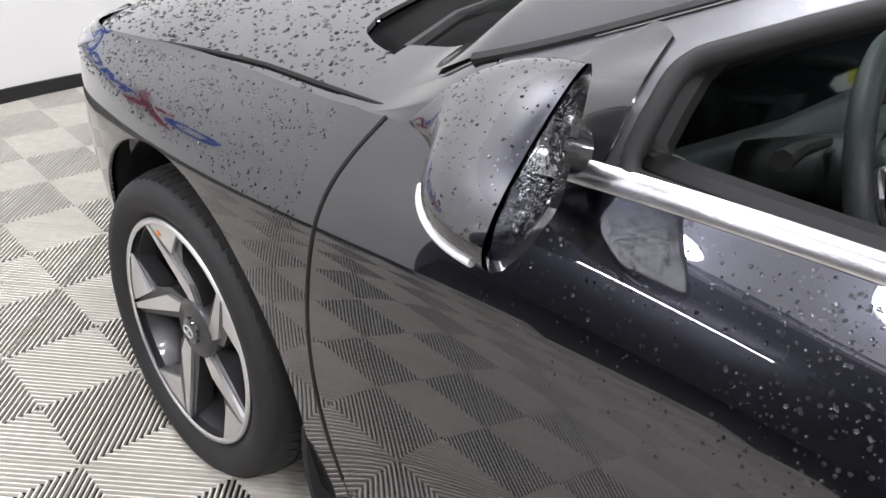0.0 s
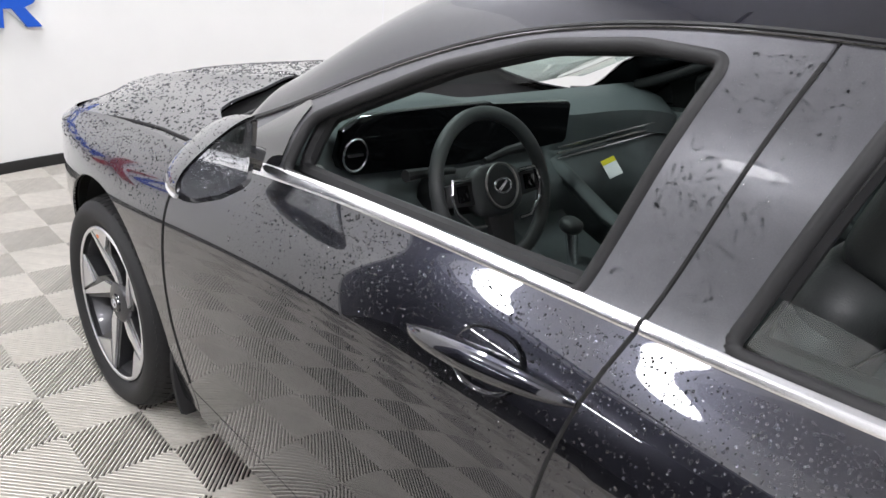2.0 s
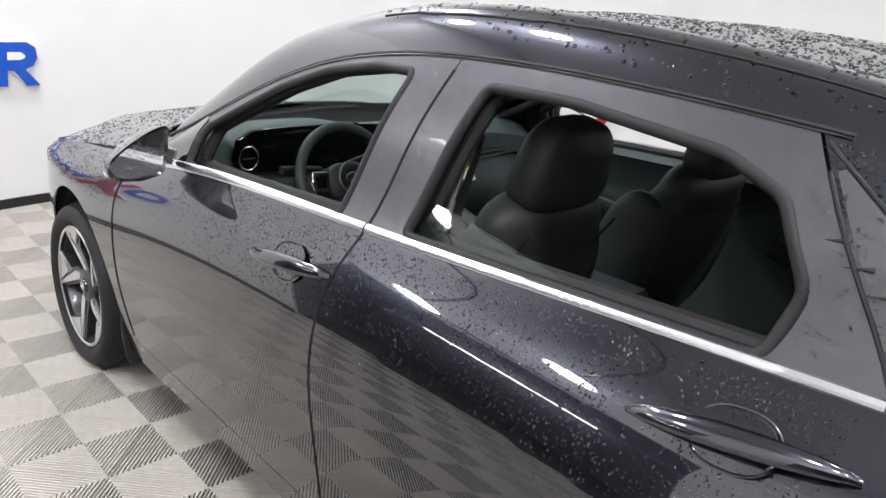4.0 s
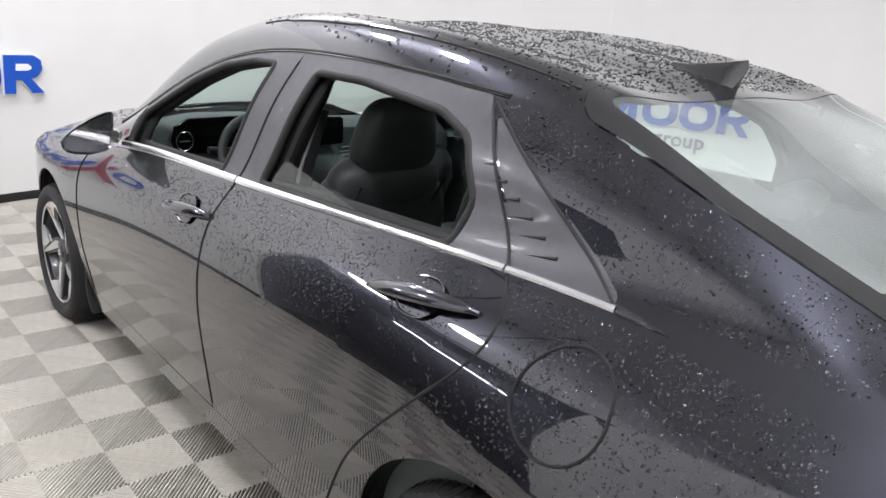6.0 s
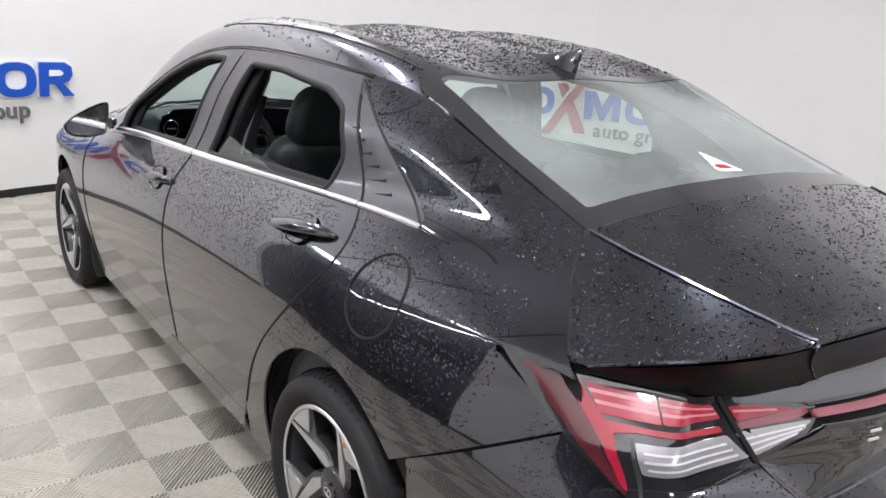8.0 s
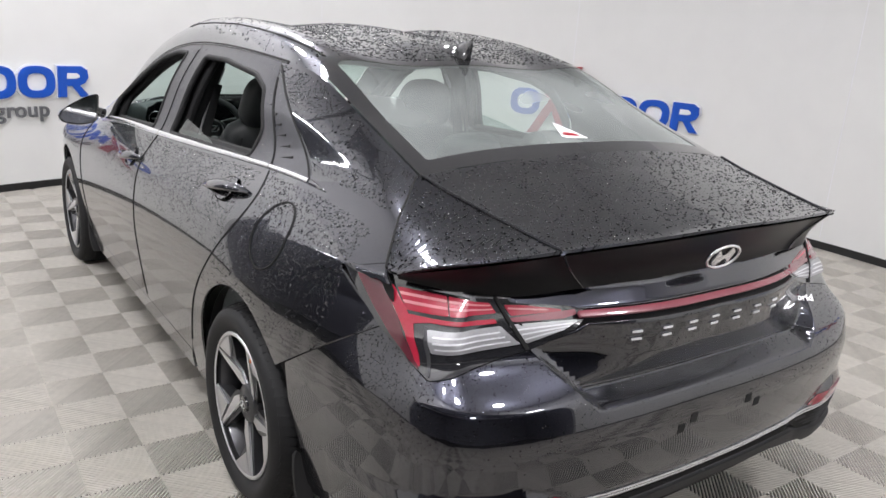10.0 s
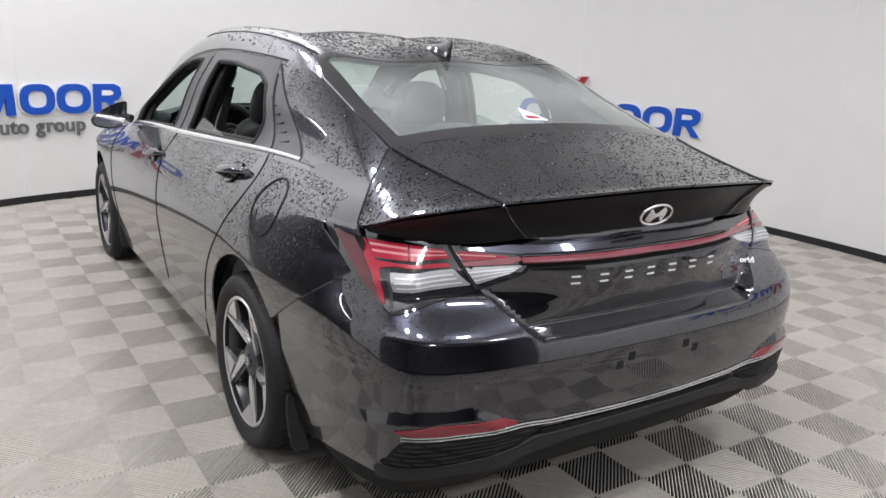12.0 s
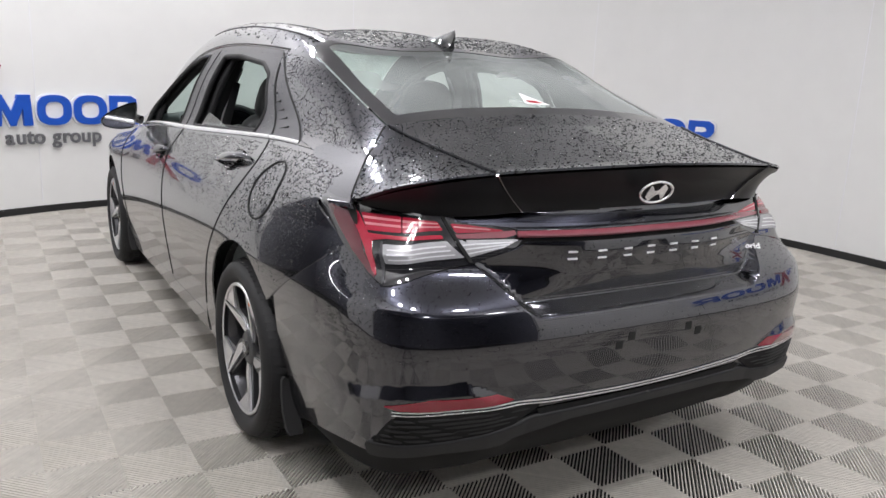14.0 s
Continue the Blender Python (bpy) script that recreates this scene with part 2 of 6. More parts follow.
def spline_weights(knots, at):
    """Weights of a natural cubic spline with the given knots, at the given places."""
    t = np.asarray(knots, float)
    n = len(t)
    h = np.diff(t)
    a = np.eye(n)
    r = np.zeros((n, n))
    for i in range(1, n - 1):
        a[i, i - 1], a[i, i], a[i, i + 1] = h[i - 1], 2 * (h[i - 1] + h[i]), h[i]
        r[i, i - 1] += 6 / h[i - 1]
        r[i, i] -= 6 / h[i - 1] + 6 / h[i]
        r[i, i + 1] += 6 / h[i]
    m = np.linalg.solve(a, r)
    at = np.clip(np.asarray(at, float), t[0], t[-1])
    k = np.clip(np.searchsorted(t, at, side="right") - 1, 0, n - 2)
    d = at - t[k]
    e = t[k + 1] - at
    hk = h[k]
    eye = np.eye(n)
    return ((m[k] * (e ** 3)[:, None] + m[k + 1] * (d ** 3)[:, None]) / (6 * hk)[:, None]
            + (eye[k] / hk[:, None] - m[k] * (hk / 6)[:, None]) * e[:, None]
            + (eye[k + 1] / hk[:, None] - m[k + 1] * (hk / 6)[:, None]) * d[:, None])


def curve(*pairs):
    pairs = sorted(pairs)
    t = [p[0] for p in pairs]
    val = np.array([p[1] for p in pairs])

    def f(y):
        y = np.atleast_1d(np.asarray(y, float))
        return spline_weights(t, y.ravel()).dot(val).reshape(y.shape)
    return f


# ---- the booth ----
CX, CY, RX, RF, RB = 0.3, -0.2, 3.88, 3.88, 5.6


def booth_point(deg, out=0.0):
    c, s = math.cos(radians(deg)), math.sin(radians(deg))
    ry = RF if s > 0 else RB
    r = 1 / math.sqrt((c / RX) ** 2 + (s / ry) ** 2) + out
    return CX + r * c, CY + r * s


def booth_band(name, z0, z1, inner, outer, mat, a0, a1, step=2.0, label="", bevel=0.0):
    bm = bmesh.new()
    n = max(2, int(round((a1 - a0) / step)))
    loops = []
    for k in range(n + 1):
        d = a0 + (a1 - a0) * k / n
        xi, yi = booth_point(d, inner)
        xo, yo = booth_point(d, outer)
        loops.append([bm.verts.new((xi, yi, z0)), bm.verts.new((xi, yi, z1)), bm.verts.new((xo, yo, z1)), bm.verts.new((xo, yo, z0))])
    for a, b in zip(loops[:-1], loops[1:]):
        for i in range(4):
            bm.faces.new((a[i], a[(i + 1) % 4], b[(i + 1) % 4], b[i]))
    bm.faces.new(loops[0])
    bm.faces.new(loops[-1][::-1])
    ob = part(name, bm, mat, None, "", True, 30)
    return tagged(ob, label, "wall", kind="structure")


# the dark entrance opens the curved wall between these two bearings
OPEN_A, OPEN_B, OPEN_TOP = 141.0, 178.0, 2.25
BACK_A, BACK_B = -158.0, -80.0
booth_band("wall_north", 0, WALL_TOP, 0.0, 0.12, WALL_M, BACK_B, OPEN_A, 2.0, "white curved booth wall of smooth fabric panels")
booth_band("wall_west", 0, WALL_TOP, 0.0, 0.12, WALL_M, OPEN_B - 360, BACK_A, 2.0, "white curved booth wall between two openings")
booth_band("wall_lintel", OPEN_TOP, WALL_TOP, 0.0, 0.12, WALL_M, BACK_A, BACK_B, 2.0, "white wall strip over the dark drive-in opening")
booth_band("wall_lintel", OPEN_TOP, WALL_TOP, 0.0, 0.12, WALL_M, OPEN_A, OPEN_B, 2.0, "white wall strip over the dark entrance")
booth_band("wall_upper", WALL_TOP, CEILING, 0.02, 0.12, CEIL_M, -182.0, 178.0, 2.0, "dark grey upper wall above the white panels")
for a0, a1 in ((BACK_B, OPEN_A), (OPEN_B - 360, BACK_A)):
    base = booth_band("baseboard", 0.0, 0.058, -0.012, -0.002, BASE_M, a0, a1, 2.0, "black rubber baseboard along the white wall")
    tagged(base, "", "baseboard")
# thin vertical joints between the wall panels
for i, d in enumerate((112.4, 69.0, 33.0, -3.0, -39.0, -78.0)):
    j = booth_band("wall_joint", 0.09, WALL_TOP - 0.01, -0.0025, 0.002, HALO_M, d - 0.035, d + 0.035, 0.07, "thin vertical joint between white wall panels")
    tagged(j, "", "wall joint")

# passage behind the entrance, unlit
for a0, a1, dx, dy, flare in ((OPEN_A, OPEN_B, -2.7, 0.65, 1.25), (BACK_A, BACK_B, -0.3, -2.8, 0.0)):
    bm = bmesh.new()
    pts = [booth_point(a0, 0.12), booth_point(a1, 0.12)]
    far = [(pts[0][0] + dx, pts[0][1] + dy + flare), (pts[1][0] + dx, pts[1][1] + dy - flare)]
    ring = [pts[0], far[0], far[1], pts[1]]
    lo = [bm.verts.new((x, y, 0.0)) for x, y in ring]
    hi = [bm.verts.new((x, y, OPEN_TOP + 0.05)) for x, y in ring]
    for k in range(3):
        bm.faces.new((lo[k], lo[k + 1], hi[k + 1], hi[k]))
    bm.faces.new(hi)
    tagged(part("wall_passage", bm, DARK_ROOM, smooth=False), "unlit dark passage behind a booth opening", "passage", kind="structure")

bm = bmesh.new()
vs = [bm.verts.new((*booth_point(d, 0.13), CEILING)) for d in range(0, 360, 4)]
f = bm.faces.new(vs)
r = bmesh.ops.extrude_face_region(bm, geom=[f])
bmesh.ops.translate(bm, vec=(0, 0, 0.1), verts=[v for v in r["geom"] if isinstance(v, bmesh.types.BMVert)])
tagged(part("ceiling", bm, CEIL_M, smooth=False), "dark grey flat ceiling of the booth", "ceiling", kind="structure")


def ceiling_lamp(hung=0.0):
    root = new("ceiling_lamp")
    tagged(root, "round white LED bay lamp with a bright diffuser", "ceiling lamp", "lamps on the booth ceiling")
    bm = bmesh.new()
    down = Matrix.Rotation(radians(90), 4, "Y")
    lathe(bm, [(0.0, 0.0), (0.06, 0.0), (0.07, 0.05), (0.20, 0.07), (0.215, 0.10), (0.215, 0.115), (0.20, 0.115), (0.196, 0.105)], down, 40)
    part("housing", bm, HALO_M, root)
    bm = bmesh.new()
    lathe(bm, [(0.0, 0.1075), (0.10, 0.1075), (0.196, 0.1065)], down, 40)
    part("diffuser", bm, LAMP_M if not hung else HUNG_M, root, "bright round diffuser")
    if hung:
        bm = bmesh.new()
        box(bm, -0.012, 0.012, -0.012, 0.012, -0.01, hung)
        part("rod", bm, DARK_ALLOY, root, smooth=False)
    return root


lamp = ceiling_lamp()
lamp.location = (LAMPS[0][0], LAMPS[0][1], CEILING - 0.002)
for lx, ly in LAMPS[1:]:
    copy_thing(lamp, pose(lx, ly, CEILING - 0.002))
for lx, ly, lz in HUNG:
    low = ceiling_lamp((CEILING - lz - 0.11) / 0.85)
    low.matrix_basis = pose(lx, ly, lz + 0.092) @ Matrix.Diagonal((0.85, 0.85, 0.85, 1))


# one tube lamp in the passage
root = new("tube_lamp")
tagged(root, "long thin lit tube lamp hung in the dark passage", "tube lamp")
ends = Vector((-4.5, 2.75, 2.02)), Vector((-5.65, 1.50, 2.08))
bm = bmesh.new()
tube(bm, [ends[0], ends[0].lerp(ends[1], 0.5), ends[1]], 0.016, 10)
part("tube", bm, HUNG_M, root, "bright lit tube")
for f in (0.08, 0.92):
    bm = bmesh.new()
    p = ends[0].lerp(ends[1], f)
    box(bm, p.x - 0.008, p.x + 0.008, p.y - 0.008, p.y + 0.008, p.z + 0.012, OPEN_TOP + 0.045)
    part("rod", bm, DARK_ALLOY, root, smooth=False)


# ---- wall signs: plain blocks, rings and crossed strokes ----
def sign(right_deg):
    """A sign on the curved wall; angles run to the left of its right end."""
    root = new("wall_sign")
    tagged(root, "raised blue and red wall sign with grey words below", "sign", "signs round the booth")

    def put(outline, holes, mat, name, lift=0.035, label=""):
        # outline in (degrees to the left, height)
        bm = bmesh.new()
        loops = [outline] + holes
        top, bot = [], []
        for lp in loops:
            t, b = [], []
            for a, z in lp:
                xi, yi = booth_point(right_deg + a, -lift)
                xo, yo = booth_point(right_deg + a, -0.004)
                t.append(bm.verts.new((xi, yi, z)))
                b.append(bm.verts.new((xo, yo, z)))
            top.append(t)
            bot.append(b)
            n = len(lp)
            for k in range(n):
                bm.faces.new((b[k], b[(k + 1) % n], t[(k + 1) % n], t[k]))
        if holes:
            n = len(outline)
            for k in range(n):
                bm.faces.new((top[0][k], top[0][(k + 1) % n], top[1][(k + 1) % n], top[1][k]))
        else:
            bm.faces.new(top[0])
        part(name, bm, mat, root, label, smooth=False)

    def ring(c, w, h, zc, th):
        def oval(w2, h2):
            out = []
            for k in range(40):
                t = 2 * math.pi * k / 40
                cs, sn = math.cos(t), math.sin(t)
                out.append((c + w2 * math.copysign(abs(cs) ** 0.75, cs), zc + h2 * math.copysign(abs(sn) ** 0.75, sn)))
            return out
        return oval(w, h), oval(w - th, h - th * 0.0677 * 0.85)

    def both(outline, holes, mat, name):
        c0 = sum(a for a, z in outline) / len(outline)
        z0 = sum(z for a, z in outline) / len(outline)
        put(outline, holes, mat, name)
        grow = [(a + 0.18 * math.copysign(1, a - c0), z + 0.011 * math.copysign(1, z - z0)) for a, z in outline]
        put(grow, [], HALO_M, "letter_edge", 0.02)

    Z0, Z1 = 0.735, 0.985
    zc, hh = (Z0 + Z1) / 2, (Z1 - Z0) / 2
    for c in (6.3, 10.8, 24.6):
        o, i = ring(c, 2.12, hh, zc, 0.98)
        both(o, [i], BLUE_M, "ring")
    # block with a wedge notch, and a block with an upper slot and lower notch
    m_out = [(13.5, Z0), (13.7, Z1), (15.2, Z1), (16.05, zc - 0.01), (17.1, Z1), (18.5, Z1), (18.3, Z0), (17.3, Z0), (17.15, zc + 0.02), (16.2, Z0), (15.6, Z0), (14.65, zc + 0.02), (14.55, Z0)]
    both(m_out, [], BLUE_M, "notched_block")
    r_out = [(3.9, Z0), (3.8, Z1), (1.0, Z1), (0.3, Z1 - 0.03), (0.2, Z1 - 0.09), (0.6, zc - 0.01), (1.3, zc - 0.03), (0.1, Z0), (1.2, Z0), (2.2, zc - 0.035), (2.85, zc - 0.035), (2.9, Z0)]
    both(r_out, [], BLUE_M, "slotted_block")
    slot = [(2.8, zc + 0.025), (2.75, Z1 - 0.055), (1.6, Z1 - 0.055), (1.25, Z1 - 0.075), (1.3, zc + 0.035), (1.7, zc + 0.025)]
    put(slot, [], HALO_M, "slot", 0.038)
    x1 = [(24.2, 0.565), (22.6, 0.565), (16.9, 1.215), (17.8, 1.215)]
    x2 = [(22.3, 1.03), (21.0, 1.03), (17.9, 0.60), (19.4, 0.60)]
    put(x1, [], RED_M, "crossed_stroke", 0.05)
    put([(a + 0.75, z) for a, z in [(17.8, 1.215), (17.55, 1.215), (23.2, 0.565), (23.45, 0.565)]], [], HALO_M, "stroke_line", 0.053)
    put(x2, [], RED_M, "crossed_stroke", 0.046)
    # the two readable words, bent round the wall one character at a time
    word = "auto group"
    size = 0.172
    adv = {" ": 0.55, "t": 0.66, "r": 0.72}
    total = sum(adv.get(ch, 1.0) for ch in word)
    a = 17.0
    for ch in word:
        w = adv.get(ch, 1.0) * 12.1 / total
        if ch != " ":
            cu = bpy.data.curves.new("word", "FONT")
            cu.body, cu.size, cu.extrude, cu.align_x = ch, size, 0.008, "CENTER"
            cu.offset = 0.0025
            tmp = new("letter", cu)
            me = bpy.data.meshes.new_from_object(tmp.evaluated_get(bpy.context.evaluated_depsgraph_get()))
            bpy.data.objects.remove(tmp)
            me.materials.append(GREY_M)
            ob = new("letter", me)
            ob.parent = root
            d = right_deg + a - w / 2
            x, y = booth_point(d, -0.014)
            x2_, y2_ = booth_point(d - 0.5)
            x1_, y1_ = booth_point(d + 0.5)
            t = Vector((x2_ - x1_, y2_ - y1_, 0)).normalized()
            n = t.cross(Vector((0, 0, 1))).normalized()
            ob.matrix_basis = Matrix(((t.x, 0, n.x, x), (t.y, 0, n.y, y), (0, 1, 0, 0.585), (0, 0, 0, 1)))
        a -= w
    return root


for deg in (99.6, 14.6, -62.0):
    sign(deg)


# ---- the car's body surface ----
W = curve((2.28, 0.52), (2.05, 0.735), (1.75, 0.86), (1.36, 0.903), (0.9, 0.905), (0.0, 0.906), (-0.9, 0.905), (-1.36, 0.903), (-1.75, 0.885), (-2.1, 0.825), (-2.3, 0.75))
XB = curve((2.28, 0.47), (1.93, 0.757), (1.5, 0.79), (0.96, 0.818), (0.6, 0.822), (-0.22, 0.797), (-1.05, 0.743), (-1.48, 0.716), (-1.86, 0.718), (-2.1, 0.735), (-2.3, 0.74))
ZB = curve((2.28, 0.70), (1.93, 0.765), (1.5, 0.83), (0.96, 0.893), (0.6, 0.945), (-0.22, 0.993), (-1.05, 1.027), (-1.48, 1.034), (-1.86, 1.012), (-2.1, 0.985), (-2.3, 0.97))
XR = curve((1.05, 0.77), (0.75, 0.735), (0.5, 0.70), (0.2, 0.66), (-0.1, 0.637), (-0.5, 0.62), (-1.0, 0.60), (-1.27, 0.588), (-1.5, 0.592), (-1.86, 0.604), (-2.3, 0.62))
ZR = curve((1.05, 0.903), (0.75, 1.024), (0.5, 1.150), (0.2, 1.279), (-0.1, 1.345), (-0.5, 1.366), (-1.0, 1.345), (-1.27, 1.31), (-1.5, 1.238), (-1.86, 1.12), (-2.3, 0.975))
ZC = curve((1.05, 0.960), (0.75, 1.125), (0.5, 1.278), (0.2, 1.400), (-0.1, 1.457), (-0.5, 1.464), (-1.0, 1.419), (-1.27, 1.361), (-1.5, 1.286), (-1.86, 1.162), (-2.3, 1.01))
KNOTS = [0.0, 0.16, 0.38, 0.50, 0.67, 0.83, 1.07, 1.30, 1.38, 1.64, 1.98]
V_BELT, V_RAIL, V_TOP = 0.83, 1.30, 1.98


def section(y, v):
    """Half-widths and heights of the body at stations y and section places v (0 sill, V_BELT, V_RAIL, V_TOP centre)."""
    y = np.asarray(y, float)
    w, xb, zb, xr, zr, zc = W(y), XB(y), ZB(y), XR(y), ZR(y), ZC(y)
    k = np.clip((y + 1.62) / 0.42, 0, 1)
    f = np.clip((y - 0.12) / 0.3, 0, 1) * np.clip((0.9 - y) / 0.35, 0, 1)
    shoulder = 0.22 + 0.44 * k * k * (3 - 2 * k) + 0.05 * f * f * (3 - 2 * f)
    q = np.clip((y + 1.55) / 0.4, 0, 1)
    xs = np.stack([w - 0.055, w - 0.028, w - 0.003, w - 0.004, w - (w - xb) * (0.40 - 0.07 * q), xb, xb * 0.47 + xr * 0.53 + 0.004 + 0.012 * q, xr, xr * 0.925, xr * 0.55, 0 * w], 1)
    zs = np.stack([0.2 + 0 * w, 0.36 + 0 * w, 0.58 + 0 * w, 0.69 + 0 * w, 0.69 + 0.6 * (zb - 0.69), zb, zb * 0.47 + zr * 0.53, zr, zr + (zc - zr) * shoulder, zr + (zc - zr) * 0.80, zc], 1)
    v = np.asarray(v, float)
    low = spline_weights(KNOTS[:8], np.minimum(v, V_RAIL))
    # above the rail: a second spline, the same on both sides of the middle
    half = KNOTS[7:] + [2 * V_TOP - KNOTS[9], 2 * V_TOP - KNOTS[8], 2 * V_TOP - KNOTS[7]]
    up = spline_weights(half, np.maximum(v, V_RAIL))
    xl, zl = xs[:, :8] @ low.T, zs[:, :8] @ low.T
    order = [7, 8, 9, 10, 9, 8, 7]
    xu = (xs[:, order] * [1, 1, 1, 1, -1, -1, -1]) @ up.T
    zu = zs[:, order] @ up.T
    x, z = np.where(v > V_RAIL, xu, xl), np.where(v > V_RAIL, zu, zl)
    # sharp crease that grows from the fuel flap to the tail lamp
    grow = np.clip((-1.44 - y) / 0.40, 0, 1)[:, None]
    line = (0.893 + (-1.44 - y) * 0.062)[:, None]
    ridge = np.where(z > line, np.clip(1 - (z - line) / 0.11, 0, 1) ** 1.6, np.clip(1 - (line - z) / 0.075, 0, 1))
    return x + np.where(z < 1.04, 0.016 * grow * ridge, 0), z


def body_at(y, z, lo=0.0, hi=V_RAIL):
    """Point and outward normal of the left side at station y and height z."""
    v = np.linspace(lo, hi, 160)
    x, h = section(np.array([y - 0.004, y, y + 0.004]), v)
    i = np.interp(z, h[1], np.arange(len(v)))
    k = int(min(max(round(i), 1), len(v) - 2))
    px = np.interp(i, np.arange(len(v)), x[1])
    tv = Vector((-(x[1][k + 1] - x[1][k - 1]), 0, h[1][k + 1] - h[1][k - 1]))
    ty = Vector((-(x[2][k] - x[0][k]), 0.008, h[2][k] - h[0][k]))
    n = ty.cross(tv).normalized()
    if n.x > 0 and n.z < 0.2:
        n = -n
    if n.z < -0.6:
        n = -n
    return Vector((-px, y, z)), n


def grid_panel(name, pos, nrm, fields, mat, parent, label="", flange=0.012, mirror=False, lift=0.0):
    """Keeps the part of a surface grid where all fields are positive, with turned-in edges. pos, nrm: (n, m, 3); fields: (n, m) each."""
    n, m = pos.shape[:2]
    verts, norms, faces = [], [], []
    index = {}
    pos = pos + nrm * lift

    def grid_vert(i, j):
        key = i * m + j
        if key not in index:
            index[key] = len(verts)
            verts.append(pos[i, j])
            norms.append(nrm[i, j])
        return index[key]

    worst = np.min(np.stack(fields), 0) if fields else np.ones((n, m))
    quad = np.stack([worst[:-1, :-1], worst[1:, :-1], worst[1:, 1:], worst[:-1, 1:]])
    full = quad.min(0) >= 0
    edge_verts = {}
    for i in range(n - 1):
        for j in range(m - 1):
            if full[i, j]:
                faces.append((grid_vert(i, j), grid_vert(i + 1, j), grid_vert(i + 1, j + 1), grid_vert(i, j + 1)))
                continue
            corners = [(i, j), (i + 1, j), (i + 1, j + 1), (i, j + 1)]
            if any(all(f[c] < 0 for c in corners) for f in fields):
                continue
            poly = [(c, pos[c], nrm[c], [f[c] for f in fields]) for c in corners]
            for k in range(len(fields)):
                out = []
                for a, b in zip(poly, poly[1:] + poly[:1]):
                    fa, fb = a[3][k], b[3][k]
                    if fa >= 0:
                        out.append(a)
                    if (fa >= 0) != (fb >= 0):
                        t = fa / (fa - fb)
                        out.append((None, a[1] + (b[1] - a[1]) * t, a[2] + (b[2] - a[2]) * t, [p + (q - p) * t for p, q in zip(a[3], b[3])]))
                poly = out
                if len(poly) < 3:
                    break
            if len(poly) < 3:
                continue
            ids = []
            for c, p, q, _ in poly:
                if c is not None:
                    ids.append(grid_vert(*c))
                else:
                    key = tuple(np.round(p, 5))
                    if key not in edge_verts:
                        edge_verts[key] = len(verts)
                        verts.append(p)
                        norms.append(q / max(np.linalg.norm(q), 1e-9))
                    ids.append(edge_verts[key])
            ids = [v for k, v in enumerate(ids) if v != ids[k - 1]]
            if len(ids) >= 3:
                faces.append(tuple(ids))
    if flange:
        count = {}
        for f in faces:
            for a, b in zip(f, f[1:] + f[:1]):
                count[(min(a, b), max(a, b))] = count.get((min(a, b), max(a, b)), 0) + 1
        deep = {}

        def side(v, store, d, mixin):
            if v not in store:
                store[v] = len(verts)
                verts.append(np.asarray(verts[v]) - np.asarray(norms[v]) * d)
                norms.append(mixin)
            return store[v]
        for f in list(faces):
            for a, b in zip(f, f[1:] + f[:1]):
                if count[(min(a, b), max(a, b))] == 1:
                    t = np.asarray(verts[b]) - np.asarray(verts[a])
                    o = np.cross(t, norms[a])
                    o = o / max(np.linalg.norm(o), 1e-9)
                    faces.append((b, a, side(a, deep, flange, o), side(b, deep, flange, o)))
    verts, norms = np.array(verts), np.array(norms)
    i0, j0 = n // 2, m // 2
    quad_n = np.cross(pos[i0 + 1, j0] - pos[i0, j0], pos[i0, j0 + 1] - pos[i0, j0])
    if quad_n.dot(nrm[i0, j0]) < 0:
        faces = [f[::-1] for f in faces]
    if mirror:
        verts = verts * [-1, 1, 1]
        norms = norms * [-1, 1, 1]
        faces = [f[::-1] for f in faces]
    return link_mesh(name, verts, faces, mat, parent, label, norms)


def body_grid(y0, y1, v0, v1, dy=0.014, dv=0.014):
    y = np.linspace(y0, y1, max(3, int(round(abs(y1 - y0) / dy)) + 1))
    v = np.linspace(v0, v1, max(3, int(round((v1 - v0) / dv)) + 1))
    x, z = section(y, v)
    pos = np.stack([-x, np.repeat(y[:, None], len(v), 1), z], 2)
    e = 0.002
    xa, za = section(y + e, v)
    xb_, zb_ = section(y - e, v)
    ty = np.stack([-(xa - xb_), np.full_like(xa, 2 * e), za - zb_], 2)
    lo, hi = (V_RAIL + 1e-6, V_TOP + 1) if v0 >= V_RAIL - 1e-6 else (0, V_RAIL if v1 <= V_RAIL + 1e-6 else V_TOP)
    xc, zc = section(y, np.clip(v + 0.003, lo, hi))
    xd, zd = section(y, np.clip(v - 0.003, lo, hi))
    tv = np.stack([-(xc - xd), np.zeros_like(xc), zc - zd], 2)
    n = np.cross(ty, tv)
    n /= np.linalg.norm(n, axis=2)[:, :, None]
    mid = n[len(y) // 2, len(v) // 2]
    if mid[0] > 0.0 and mid[2] < 0.3 or mid[2] < -0.3:
        n = -n
    return pos, n, np.repeat(y[:, None], len(v), 1), z, np.repeat(v[None, :], len(y), 0)


